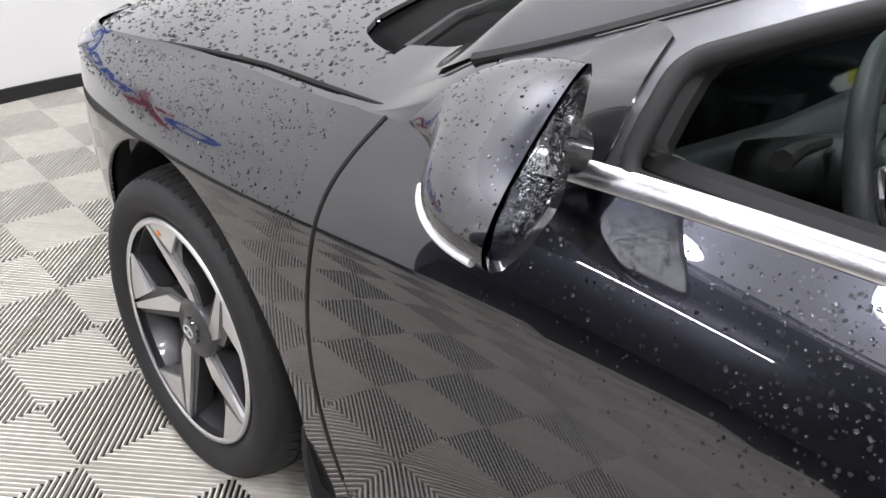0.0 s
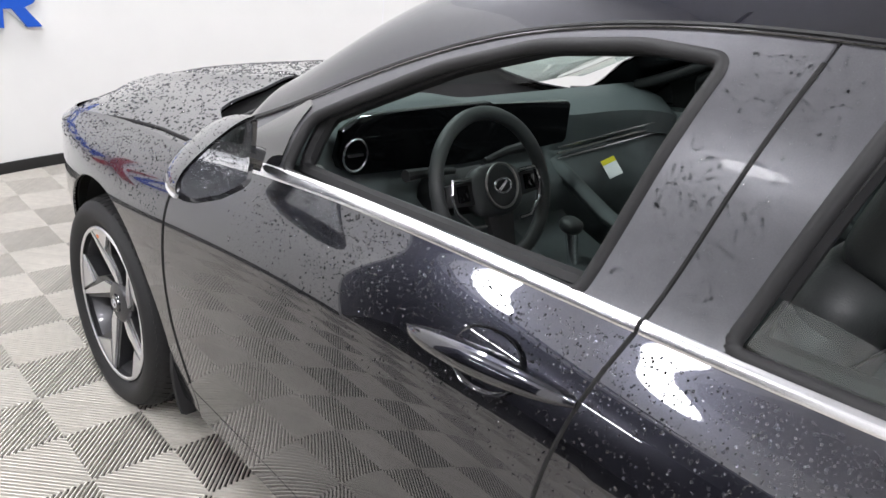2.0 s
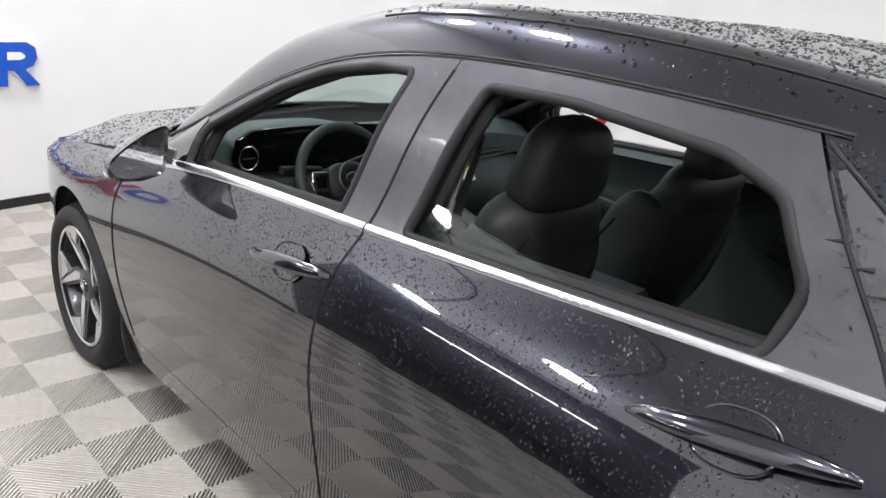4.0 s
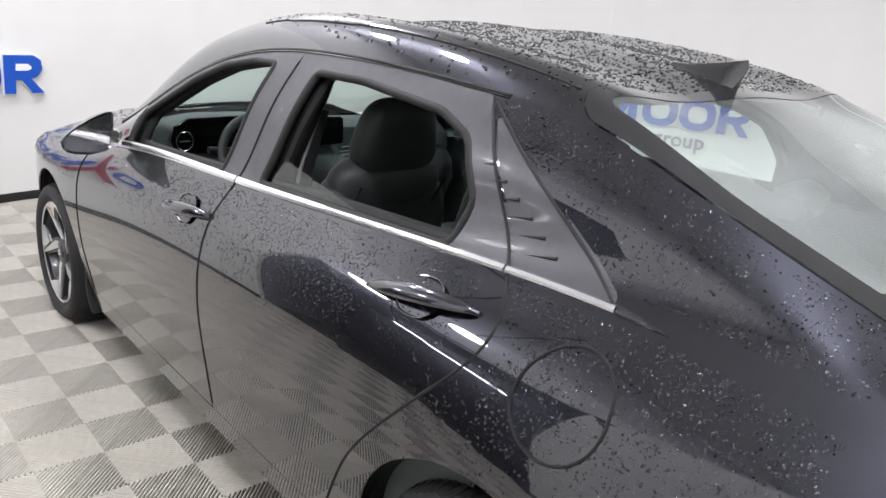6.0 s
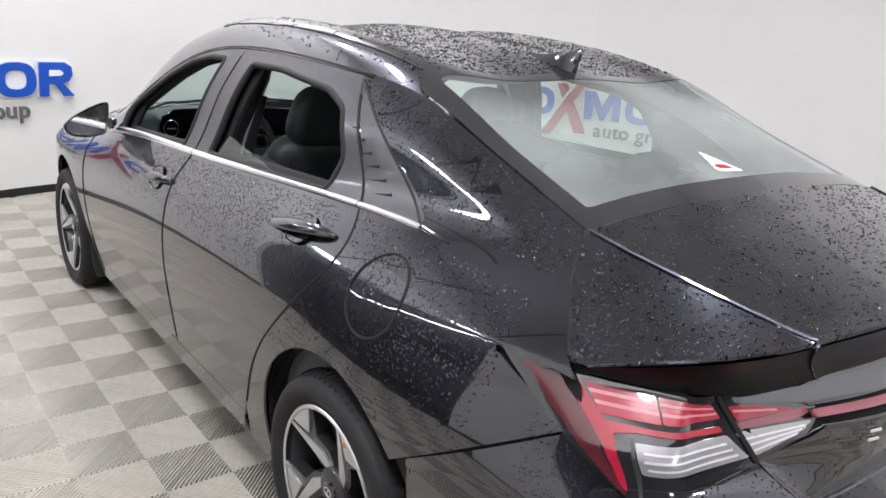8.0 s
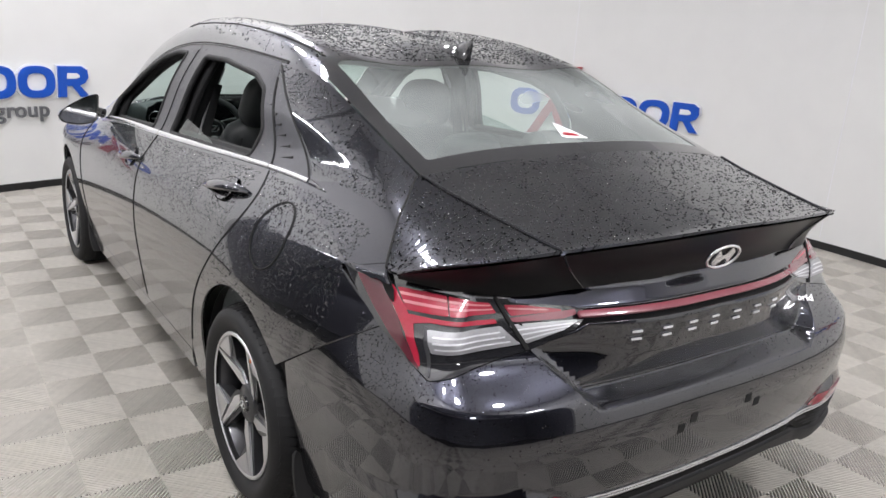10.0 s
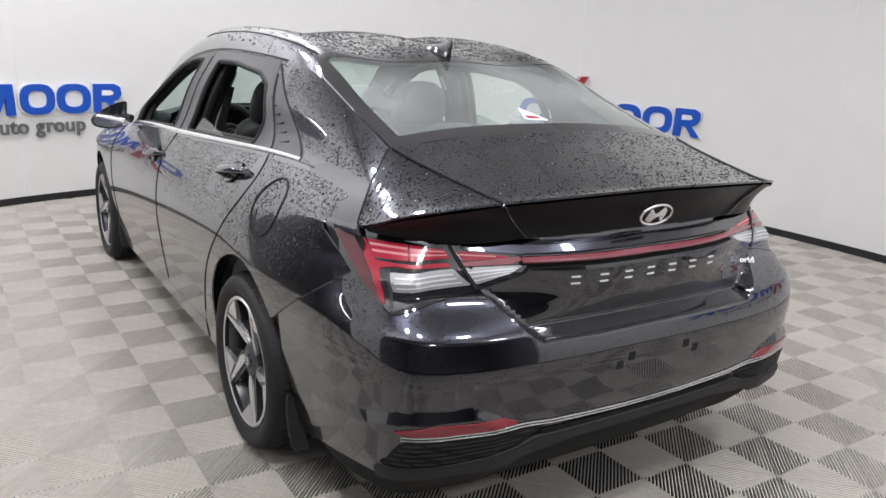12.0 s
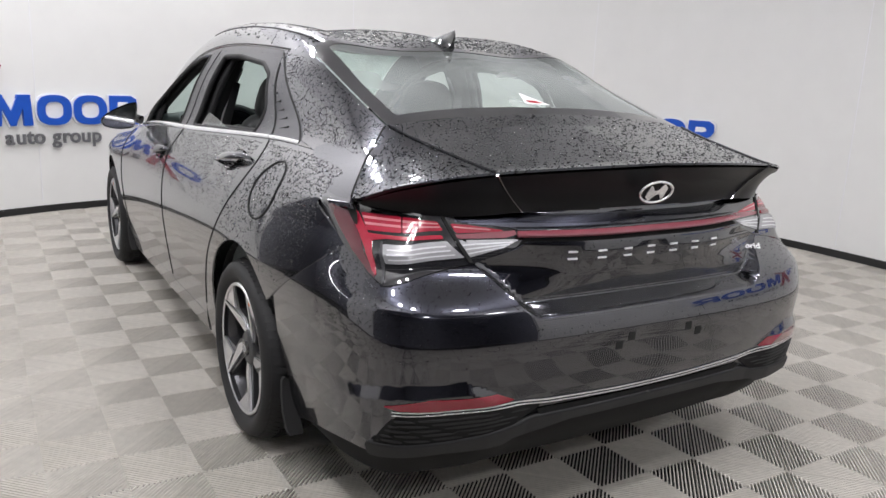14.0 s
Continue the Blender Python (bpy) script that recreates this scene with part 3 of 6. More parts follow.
def polygon_field(pts, a, b, rounding=0.0):
    """Distance inside (positive) or outside (negative) a polygon in the (a, b) plane, its corners rounded."""
    pts = [np.array(p, float) for p in pts]
    d = np.full(a.shape, 1e9)
    inside = np.zeros(a.shape, bool)
    for p, q in zip(pts, pts[1:] + pts[:1]):
        e = q - p
        t = np.clip(((a - p[0]) * e[0] + (b - p[1]) * e[1]) / e.dot(e), 0, 1)
        d = np.minimum(d, np.hypot(a - p[0] - e[0] * t, b - p[1] - e[1] * t))
        cond = ((p[1] > b) != (q[1] > b))
        with np.errstate(divide="ignore", invalid="ignore"):
            cross = (q[0] - p[0]) * (b - p[1]) / (q[1] - p[1]) + p[0]
        inside ^= cond & (a < cross)
    return np.where(inside, d, -d) + rounding


AXLE_F, AXLE_R, AXLE_Z, ARCH = 1.378, -1.362, 0.318, 0.378
SEAM_F = curve((0.25, 0.893), (0.40, 0.938), (0.55, 0.957), (0.70, 0.960), (0.78, 0.952), (0.85, 0.935), (0.90, 0.915), (0.95, 0.89))
SEAM_B = curve((0.25, -0.202), (0.50, -0.203), (0.72, -0.182), (0.85, -0.195), (0.95, -0.214), (1.0, -0.226), (1.2, -0.268), (1.37, -0.303))
SEAM_R = curve((0.25, -0.80), (0.35, -0.858), (0.54, -0.966), (0.71, -1.112), (0.82, -1.215), (0.92, -1.283), (0.98, -1.272), (1.03, -1.228))
GAP = 0.0030
BOOT_SEAM = curve((0.90, -2.07), (0.935, -2.025), (0.99, -1.973), (1.05, -1.913), (1.12, -1.861), (1.20, -1.83))


def arch(y, z, yc, r=ARCH):
    return np.hypot(y - yc, (z - AXLE_Z) * 1.0) - r


def bonnet_z(x, y):
    t = np.clip(x / np.maximum(XB(y), 0.2), 0, 1)
    zc = ZB(y) + 0.165 - 0.06 * np.clip((y - 1.0) / 1.2, 0, 1)
    return ZB(y) + (zc - ZB(y)) * (1 - t ** 2.6) + 0.012 * np.exp(-((x - 0.52 + 0.1 * (2.2 - y)) / 0.05) ** 2) - 0.012


def bonnet_back(x):
    """The bonnet's rear edge at half-width x; its outer strips run on to the pillars."""
    return np.interp(x, [0, 0.45, 0.60, 0.645, 0.672, 0.690, 0.700], [1.185, 1.205, 1.195, 1.170, 1.115, 1.06, 1.02])


def settle(pos):
    """Lets the foot of a windscreen pillar run out flush into the bonnet; the surface and its normals."""
    x, y = np.abs(pos[:, :, 0]), pos[:, :, 1]
    k = np.clip((y - 0.82) / 0.16, 0, 1)
    k = k * k * (3 - 2 * k)
    aim = bonnet_z(x, y) + 0.0012
    out = pos.copy()
    out[:, :, 2] += (aim - pos[:, :, 2]) * k
    m = np.cross(np.gradient(out, axis=0), np.gradient(out, axis=1))
    m /= np.maximum(np.linalg.norm(m, axis=2), 1e-9)[:, :, None]
    return out, m * np.where(m[:, :, 2:] < 0, -1, 1)


car = new("car")
tagged(car, "dark grey four-door sedan, wet with drops, its windows lowered", "car")
FRONT_WIN = [(0.578, 0.957), (-0.118, 0.995), (-0.178, 1.312), (-0.05, 1.308), (0.12, 1.275), (0.30, 1.205), (0.47, 1.118), (0.572, 1.062)]
REAR_WIN = [(-0.335, 1.01), (-0.405, 1.312), (-0.60, 1.312), (-0.90, 1.283), (-1.005, 1.245), (-1.075, 1.13), (-1.052, 1.036)]
TRIANGLE = [(-1.062, 1.292), (-1.232, 1.045), (-1.455, 1.045)]


for side_mirror in (False, True):
    tag = dict(mirror=side_mirror)
    # lower panels
    pos, n, y, z, v = body_grid(0.78, 2.26, 0.0, V_BELT)
    sf = SEAM_F(np.clip(z, 0.25, 0.95))
    fender = grid_panel("front_fender", pos, n, [y - sf - GAP, arch(y, z, AXLE_F), z - 0.215], PAINT, car, **tag)
    pos, n, y, z, v = body_grid(-0.32, 1.0, 0.0, V_BELT)
    sf = SEAM_F(np.clip(z, 0.25, 0.95))
    sb = SEAM_B(np.clip(z, 0.25, 1.37))
    front_door = grid_panel("front_door", pos, n, [sf - y - GAP, y - sb - GAP, z - 0.285], PAINT, car, **tag)
    pos, n, y, z, v = body_grid(-1.34, -0.12, 0.0, V_BELT)
    sb = SEAM_B(np.clip(z, 0.25, 1.37))
    sr = SEAM_R(np.clip(z, 0.25, 1.03))
    rear_door = grid_panel("rear_door", pos, n, [sb - y - GAP, y - sr - GAP, z - 0.285], PAINT, car, **tag)
    pos, n, y, z, v = body_grid(-1.0, 1.0, 0.0, 0.2)
    grid_panel("rocker_panel", pos, n, [0.281 - z, SEAM_F(np.clip(z, 0.25, 0.95)) - y - GAP, y - SEAM_R(np.clip(z, 0.25, 1.03)) - GAP], PAINT, car, **tag)
    # quarter panel runs up into the rear pillar and roof
    pos, n, y, z, v = body_grid(-2.2, -0.84, 0.0, V_RAIL, 0.012, 0.006)
    x = -pos[:, :, 0]
    sr = SEAM_R(np.clip(z, 0.25, 1.03))
    sr = np.where(z > 1.03, -1.228 + (z - 1.03) * 0.69, sr)
    bump_top = 0.513 + (-1.555 - y) * 0.62
    glass_edge = x - (XR(y) + 0.002)
    trunk_edge = y - BOOT_SEAM(np.clip(z, 0.90, 1.20))
    quarter_fields = dict(seam=sr - y - GAP, arch=arch(y, z, AXLE_R), bump=z - bump_top - GAP)
    lamp_low = (0.908 + (y + 1.86) * 0.41) - z
    rear_end = np.where(z > 0.915, trunk_edge, np.maximum(lamp_low, y + 1.862)) - GAP
    quarter = grid_panel("quarter_panel", pos, n, [quarter_fields["seam"], quarter_fields["arch"], quarter_fields["bump"], rear_end, np.where(z > 1.03, -polygon_field([(-1.058, 1.294), (-1.236, 1.04), (-1.458, 1.040), (-1.066, 1.297)], y, z), 1)], PAINT, car, **tag)
    # fender top in front of the sail cover
    pos, n, y, z, v = body_grid(0.78, 1.045, V_BELT, V_RAIL - 0.001)
    pos, n = settle(pos)
    grid_panel("fender_top", pos, n, [y - 0.803], PAINT, fender, **tag)
    # upper door frames
    pos, n, y, z, v = body_grid(-0.36, 0.80, V_BELT, V_RAIL - 0.006)
    sb = SEAM_B(np.clip(z, 0.25, 1.37))
    frame_f = grid_panel("window_frame", pos, n, [y - sb - GAP, -polygon_field(FRONT_WIN, y, z, 0.005)], SATIN, front_door, "satin black window frame", **tag)
    pos, n, y, z, v = body_grid(-1.30, -0.20, V_BELT, V_RAIL - 0.006)
    sb = SEAM_B(np.clip(z, 0.25, 1.37))
    sr = -1.228 + (z - 1.03) * 0.69
    frame_r = grid_panel("window_frame", pos, n, [sb - y - GAP, y - sr - GAP, -polygon_field(REAR_WIN, y, z, 0.005)], SATIN, rear_door, "satin black window frame", **tag)
    pos, n, y, z, v = body_grid(-1.5, -1.0, V_BELT, V_RAIL - 0.02)
    corner = grid_panel("corner_cover", pos, n, [polygon_field(TRIANGLE, y, z, 0.012)], SATIN, car, "ribbed black cover behind the rear window", **tag)

# top: roof, windscreen, rear glass, boot lid, each across the full width
def full_grid(y0, y1, v0, dy=0.02, dv=0.014):
    pos, n, y, z, v = body_grid(y0, y1, v0, V_TOP, dy, dv)
    flip = lambda a: a[:, -2::-1]
    pos2, n2 = flip(pos) * [-1, 1, 1], flip(n) * [-1, 1, 1]
    return np.concatenate([pos, pos2], 1), np.concatenate([n, n2], 1), np.concatenate([y, flip(y)], 1), np.concatenate([z, flip(z)], 1), np.concatenate([v, flip(v)], 1)


def roof_front(x):
    return 0.20 - 0.30 * x * x


def roof_back(x):
    return -1.225 + 0.10 * x * x


def rear_glass_field(x, y):
    """Positive inside the rear window, its upper corners rounded."""
    a, b, r = roof_back(x) - y - 0.004, XR(y) - 0.006 - x, 0.085
    return np.where((a < r) & (b < r), r - np.hypot(r - np.minimum(a, r), r - np.minimum(b, r)), np.minimum(a, b))


pos, n, y, z, v = full_grid(-1.4, 0.6, V_RAIL)
x = np.abs(pos[:, :, 0])
roof = grid_panel("roof", pos, n, [np.maximum(roof_front(x) - y, x - (XR(y) - 0.105)) - GAP, -rear_glass_field(x, y) - GAP, x * 0 + y + 1.36], PAINT, car)
pos, n, y, z, v = full_grid(-0.05, 1.0, V_RAIL)
x = np.abs(pos[:, :, 0])
windscreen = grid_panel("windscreen", pos, n, [y - roof_front(x) - 0.004, XR(y) - 0.105 - x - 0.002], GLASS, car, "greenish curved windscreen glass", flange=0)
pos, n, y, z, v = full_grid(0.0, 1.045, V_RAIL, 0.014)
pos, n = settle(pos)
x = np.abs(pos[:, :, 0])
for sgn in (1, -1):
    grid_panel("windscreen_pillar", pos, n, [x - (XR(y) - 0.103), pos[:, :, 0] * sgn, y - 0.12], PAINT, car)
pos, n, y, z, v = full_grid(-1.93, -1.15, V_RAIL)
x = np.abs(pos[:, :, 0])
rg = [rear_glass_field(x, y), y + 1.885 - 0.03 * x * x]
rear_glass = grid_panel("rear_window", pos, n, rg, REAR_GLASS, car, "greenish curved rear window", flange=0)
frit = 0.048
grid_panel("window_border", pos + n * 0.0015, n, rg + [np.maximum(frit - rear_glass_field(x, y), -1.885 + frit * 1.4 - y)], GLOSS_BLACK, rear_glass, "black printed border", flange=0)


LIP_Y = curve((0.0, -2.365), (0.25, -2.357), (0.5, -2.322), (0.62, -2.287), (0.70, -2.226), (0.745, -2.158), (0.792, -2.037))
LIP_Z = curve((0.0, 1.054), (0.25, 1.049), (0.5, 1.038), (0.62, 1.026), (0.70, 1.006), (0.745, 0.983), (0.792, 0.937))


def lip(x):
    """The boot's rear edge: y and z at half-width x."""
    return LIP_Y(np.abs(x)), LIP_Z(np.abs(x))


def bent_grid(pos):
    gu, gv = np.gradient(pos, axis=0), np.gradient(pos, axis=1)
    n = np.cross(gu, gv)
    n /= np.maximum(np.linalg.norm(n, axis=2), 1e-9)[:, :, None]
    return n


# boot lid: middle field between the two creases, then a facet on each side
cx, cs = np.meshgrid(np.linspace(-1, 1, 91), np.linspace(0, 1, 41), indexing="ij")
fx, bx_ = cx * 0.602, cx * 0.525
fy, fz = -1.890 + 0.03 * fx ** 2, 1.12 + 0.040 * (1 - (fx / 0.604) ** 2)
ly, lz = lip(bx_)
ease = cs + 0.035 * np.interp(cs, [0, 0.2, 1], [0, 1, 0]) + 0.03 * np.sin(math.pi * cs) - 0.03 * np.clip((cs - 0.9) / 0.1, 0, 1) ** 2
pos = np.stack([fx + (bx_ - fx) * cs, fy + (ly - fy) * cs, fz + (lz - fz) * ease], 2)
n = bent_grid(pos)
n *= np.sign(n[45, 20, 2])
lid_pos, lid_n = pos, n
lid = grid_panel("boot_lid", pos, n, [], PAINT, car, "wet boot lid with a raised rear edge")
grid_panel("lid_lining", pos - n * 0.014, n, [], SHELL, lid, flange=0)
sz = np.linspace(1.12, 0.935, 31)
seam = np.array([[body_at(float(BOOT_SEAM(h)[0]), h)[0].x, float(BOOT_SEAM(h)[0]) - 0.004, h] for h in sz])
crease_s = np.linspace(0, 1, 31)
edge_x = -(0.525 + (0.784 - 0.525) * np.linspace(0, 1, 31))
edge = np.stack([edge_x, *lip(edge_x)], 1)
edge += (seam[-1] - edge[-1]) * np.linspace(0, 1, 31)[:, None] ** 2
crease_line = pos[0, np.round(crease_s * 40).astype(int)] * [1, 1, 1]
crease_line = crease_line + (seam[0] - crease_line[0]) * (1 - crease_s)[:, None]
S, B = np.meshgrid(crease_s, np.linspace(0, 1, 31), indexing="ij")
facet = seam[None, :, :] * (1 - S)[:, :, None] + edge[None, :, :] * S[:, :, None]
flat = seam[0] * (1 - crease_s)[:, None] + edge[0] * crease_s[:, None]
facet = facet + (1 - B)[:, :, None] * (crease_line - flat)[:, None, :]
facet = facet[:, :-1]
facet_n = bent_grid(facet)
facet_n *= np.sign(facet_n[15, 10, 2])
for sm in (False, True):
    grid_panel("boot_corner", facet, facet_n, [], PAINT, lid, mirror=sm)
# gloss black hollow under the raised edge
EDGE_LOW_Y = curve((0.0, -2.30), (0.2, -2.296), (0.413, -2.275), (0.616, -2.212), (0.72, -2.12), (0.784, -2.03))
EDGE_LOW_Z = curve((0.0, 0.925), (0.2, 0.925), (0.413, 0.926), (0.616, 0.915), (0.72, 0.922), (0.784, 0.930))
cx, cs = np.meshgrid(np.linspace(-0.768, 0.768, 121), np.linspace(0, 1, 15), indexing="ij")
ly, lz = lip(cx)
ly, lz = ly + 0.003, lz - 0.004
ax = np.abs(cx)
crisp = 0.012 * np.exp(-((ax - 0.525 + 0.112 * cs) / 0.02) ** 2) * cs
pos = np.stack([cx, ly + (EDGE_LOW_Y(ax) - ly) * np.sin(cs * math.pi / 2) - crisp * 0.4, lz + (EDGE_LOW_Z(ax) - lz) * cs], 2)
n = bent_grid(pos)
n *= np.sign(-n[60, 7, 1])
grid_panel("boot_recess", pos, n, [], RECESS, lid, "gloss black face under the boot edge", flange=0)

# bonnet
by = np.linspace(0.98, 2.25, 98)
bx = np.linspace(-0.84, 0.84, 150)
yy, xx = np.meshgrid(by, bx, indexing="ij")
zz = bonnet_z(np.abs(xx), yy)
pos = np.stack([xx, yy, zz], 2)
gy, gx = np.gradient(pos, axis=0), np.gradient(pos, axis=1)
n = np.cross(gx, gy)
n /= np.linalg.norm(n, axis=2)[:, :, None]
bonnet = grid_panel("bonnet", pos, n, [XB(yy) + 0.004 - np.abs(xx), yy - bonnet_back(np.abs(xx)), 2.2 - yy], PAINT, car, "wet dark grey bonnet")

# ---- rear wrap: bumper, lamps and boot face ----
PLAN_T = [0.0, 0.18, 0.36, 0.54, 0.72, 0.95, 1.35]
PLAN_X = np.array([0.885, 0.878, 0.862, 0.822, 0.715, 0.45, 0.0])
PLAN_Y = np.array([-1.70, -1.89, -2.075, -2.25, -2.352, -2.405, -2.42])
SIDE_OFF = curve((0.2, -0.055), (0.36, -0.028), (0.58, -0.002), (0.70, -0.004), (0.78, -0.03), (0.86, -0.055), (0.92, -0.085), (1.05, -0.17))
REAR_OFF = curve((0.18, -0.16), (0.25, -0.10), (0.30, -0.055), (0.40, -0.024), (0.46, -0.012), (0.55, -0.002), (0.615, 0.0), (0.66, -0.009), (0.71, -0.026), (0.76, -0.042), (0.82, -0.055), (0.87, -0.085), (0.92, -0.118), (1.05, -0.17))
# the boot face, hollowed above the bumper's ledge
FACE_Z = [0.60, 0.664, 0.669, 0.676, 0.688, 0.699, 0.705, 0.725, 0.76, 0.81, 0.855, 0.87, 0.885, 0.92, 1.0]
FACE_OFF = [-0.0005, -0.011, -0.014, -0.024, -0.054, -0.080, -0.079, -0.072, -0.062, -0.054, -0.052, -0.062, -0.085, -0.118, -0.118]


# how far the upper tail draws in towards the corners, low and high
TAPER_LOW = curve((0.0, 0.0), (0.25, 0.0), (0.34, 0.008), (0.49, 0.036), (0.62, 0.055), (0.80, 0.066), (0.90, 0.056), (1.08, 0.012), (1.35, 0.0))
TAPER_UP = curve((0.0, 0.0), (0.25, 0.0), (0.34, 0.03), (0.49, 0.07), (0.62, 0.068), (0.80, 0.052), (0.90, 0.042), (1.08, 0.014), (1.35, 0.0))


# the fold above the rear reflectors, and the edges of the lower bumper
FOLD_T, FOLD_Z = [0.0, 0.212, 0.333, 0.457, 0.582, 0.674, 0.808, 0.943, 1.35], [0.42, 0.449, 0.469, 0.487, 0.512, 0.521, 0.527, 0.465, 0.44]
SKIRT_T, SKIRT_Z = [0.0, 0.093, 0.375, 0.579, 0.62, 1.35], [0.22, 0.265, 0.386, 0.460, 0.425, 0.425]
FOOT_T, FOOT_Z = [0.0, 0.21, 0.405, 0.521, 0.764, 0.902, 0.99, 1.35], [0.205, 0.258, 0.295, 0.308, 0.336, 0.335, 0.366, 0.372]


def boot_edge(t, z):
    # outer edge of the boot face, from the lamp down to the bumper ledge
    return t - (0.80 + np.clip(0.86 - z, 0, 1) * 0.86)



def rear_grid(u0, u1, z0, z1, du=0.012, dz=0.012, extra=None, face=False):
    """u runs from the wheel arch (0) to the middle (1.35) and on, mirrored, to the other arch (2.7)."""
    u = np.linspace(u0, u1, int(round((u1 - u0) / du)) + 1)
    z = np.linspace(z0, z1, int(round((z1 - z0) / dz)) + 1)

    def at(u, z):
        t = np.where(u > 1.35, 2.7 - u, u)
        wt = spline_weights(PLAN_T + [2.7 - a for a in PLAN_T[-2::-1]], u)
        px = wt @ np.concatenate([-PLAN_X, PLAN_X[-2::-1]])
        py = wt @ np.concatenate([PLAN_Y, PLAN_Y[-2::-1]])
        e = 1e-3
        w2 = spline_weights(PLAN_T + [2.7 - a for a in PLAN_T[-2::-1]], np.clip(u + e, 0, 2.7))
        w1 = spline_weights(PLAN_T + [2.7 - a for a in PLAN_T[-2::-1]], np.clip(u - e, 0, 2.7))
        dx = (w2 - w1) @ np.concatenate([-PLAN_X, PLAN_X[-2::-1]])
        dy = (w2 - w1) @ np.concatenate([PLAN_Y, PLAN_Y[-2::-1]])
        ln = np.hypot(dx, dy)
        ox, oy = dy / ln, -dx / ln
        r = np.clip((t - 0.25) / 0.6, 0, 1)
        r = r * r * (3 - 2 * r)
        off = SIDE_OFF(z)[None, :] * (1 - r)[:, None] + REAR_OFF(z)[None, :] * r[:, None]
        rise = np.clip((z - 0.69) / 0.11, 0, 1)
        up = np.clip((z - 0.82) / 0.09, 0, 1)[None, :]
        taper = TAPER_LOW(t)[:, None] * (1 - up) + TAPER_UP(t)[:, None] * up
        if face:
            w = np.clip(boot_edge(t[:, None], z[None, :]) / 0.022, 0, 1)
            w = w * w * (3 - 2 * w)
            off = off * (1 - w) + w * np.where(z > 0.60, np.interp(z, FACE_Z, FACE_OFF), REAR_OFF(z))[None, :]
        off = off - taper * (rise * rise * (3 - 2 * rise))[None, :]
        fold = np.clip((np.interp(t, FOLD_T, FOLD_Z)[:, None] - z[None, :]) / 0.032, 0, 1)
        off = off + np.interp(t, [0.18, 0.50, 0.86, 0.96], [0, 0.015, 0.015, 0])[:, None] * fold
        if extra is not None:
            off = off + extra(t[:, None], z[None, :])
        return np.stack([px[:, None] + ox[:, None] * off, py[:, None] + oy[:, None] * off, np.repeat(z[None, :], len(u), 0)], 2)
    pos = at(u, z)
    e = 1e-3
    tu = at(np.clip(u + e, 0, 2.7), z) - at(np.clip(u - e, 0, 2.7), z)
    tz = at(u, z + e) - at(u, z - e)
    n = np.cross(tu, tz)
    n /= np.linalg.norm(n, axis=2)[:, :, None]
    mid = pos[len(u) // 2, len(z) // 2]
    if n[len(u) // 2, len(z) // 2].dot([mid[0], mid[1] + 1.2, 0]) < 0:
        n = -n
    t = np.where(u > 1.35, 2.7 - u, u)
    return pos, n, np.repeat(t[:, None], len(z), 1), np.repeat(z[None, :], len(u), 0), np.repeat(u[:, None], len(z), 1)


# lamp outline in (u, height)
LAMP = [(0.166, 0.921), (0.218, 0.927), (0.292, 0.927), (0.43, 0.921), (0.776, 0.913), (0.88, 0.908), (0.975, 0.886), (0.975, 0.862), (0.95, 0.838), (0.85, 0.801), (0.744, 0.784), (0.522, 0.749), (0.455, 0.770), (0.388, 0.803), (0.332, 0.829), (0.277, 0.859)]


pos, n, t, z, u = rear_grid(0.0, 2.7, 0.205, 0.93, 0.012, 0.007)
lamp_f = polygon_field(LAMP, t, z)
y = pos[:, :, 1]
shelf = 0.703 + 0 * t
bump_top = 0.513 + (-1.555 - y) * 0.62
top_edge = np.where(t > 0.55, np.maximum(shelf - z, -boot_edge(t, z)), bump_top - z)
plate = polygon_field([(1.06, 0.40), (1.02, 0.60), (2.0, 0.60), (2.0, 0.40)], t, z)
wheel = arch(y, z, AXLE_R)
bumper = grid_panel("rear_bumper", pos, n, [bump_top - z - GAP + np.where(t > 0.5, 0.3, 0), np.where(t > 0.50, np.maximum(0.666 - z, -boot_edge(t, z)), 1) - 0.001, -lamp_f - 0.002, wheel, z - np.interp(t, SKIRT_T, SKIRT_Z), 0.9 - z], PAINT, car, "dark grey rear bumper, wet")
pos, n, t, z, u = rear_grid(0.0, 2.7, 0.195, 0.475, extra=lambda t, z: -0.006 + 0 * t)
wheel = arch(pos[:, :, 1], z, AXLE_R)
grid_panel("bumper_skirt", pos, n, [np.interp(t, SKIRT_T, SKIRT_Z) - 0.002 - z, z - np.interp(t, FOOT_T, FOOT_Z), wheel], PAINT, bumper, "dark grey lower bumper skirt")
pos, n, t, z, u = rear_grid(0.75, 1.95, 0.656, 0.712, 0.012, 0.004, face=True)
grid_panel("bumper_ledge", pos, n, [z - 0.6655, shelf[0, 0] - z, boot_edge(t, z)], PAINT, bumper, "wet ledge on top of the bumper")
pos, n, t, z, u = rear_grid(0.55, 2.15, 0.66, 0.94, face=True)
boot_face = grid_panel("boot_face", pos, n, [boot_edge(t, z) - GAP, z - shelf[0, 0] - 0.003, 0.855 - z, -polygon_field(LAMP, t, z) - 0.002], PAINT, lid, "boot face below the light bar")
pos, n, t, z, u = rear_grid(0.6, 2.10, 0.86, 0.95, 0.012, 0.006, face=True)
grid_panel("boot_band", pos, n, [polygon_field([(0.95, 0.889), (0.81, 0.9035), (0.81, 0.914), (0.98, 0.928), (1.9, 0.928), (1.9, 0.8845), (0.96, 0.8845)], t, z)], PAINT, lid)
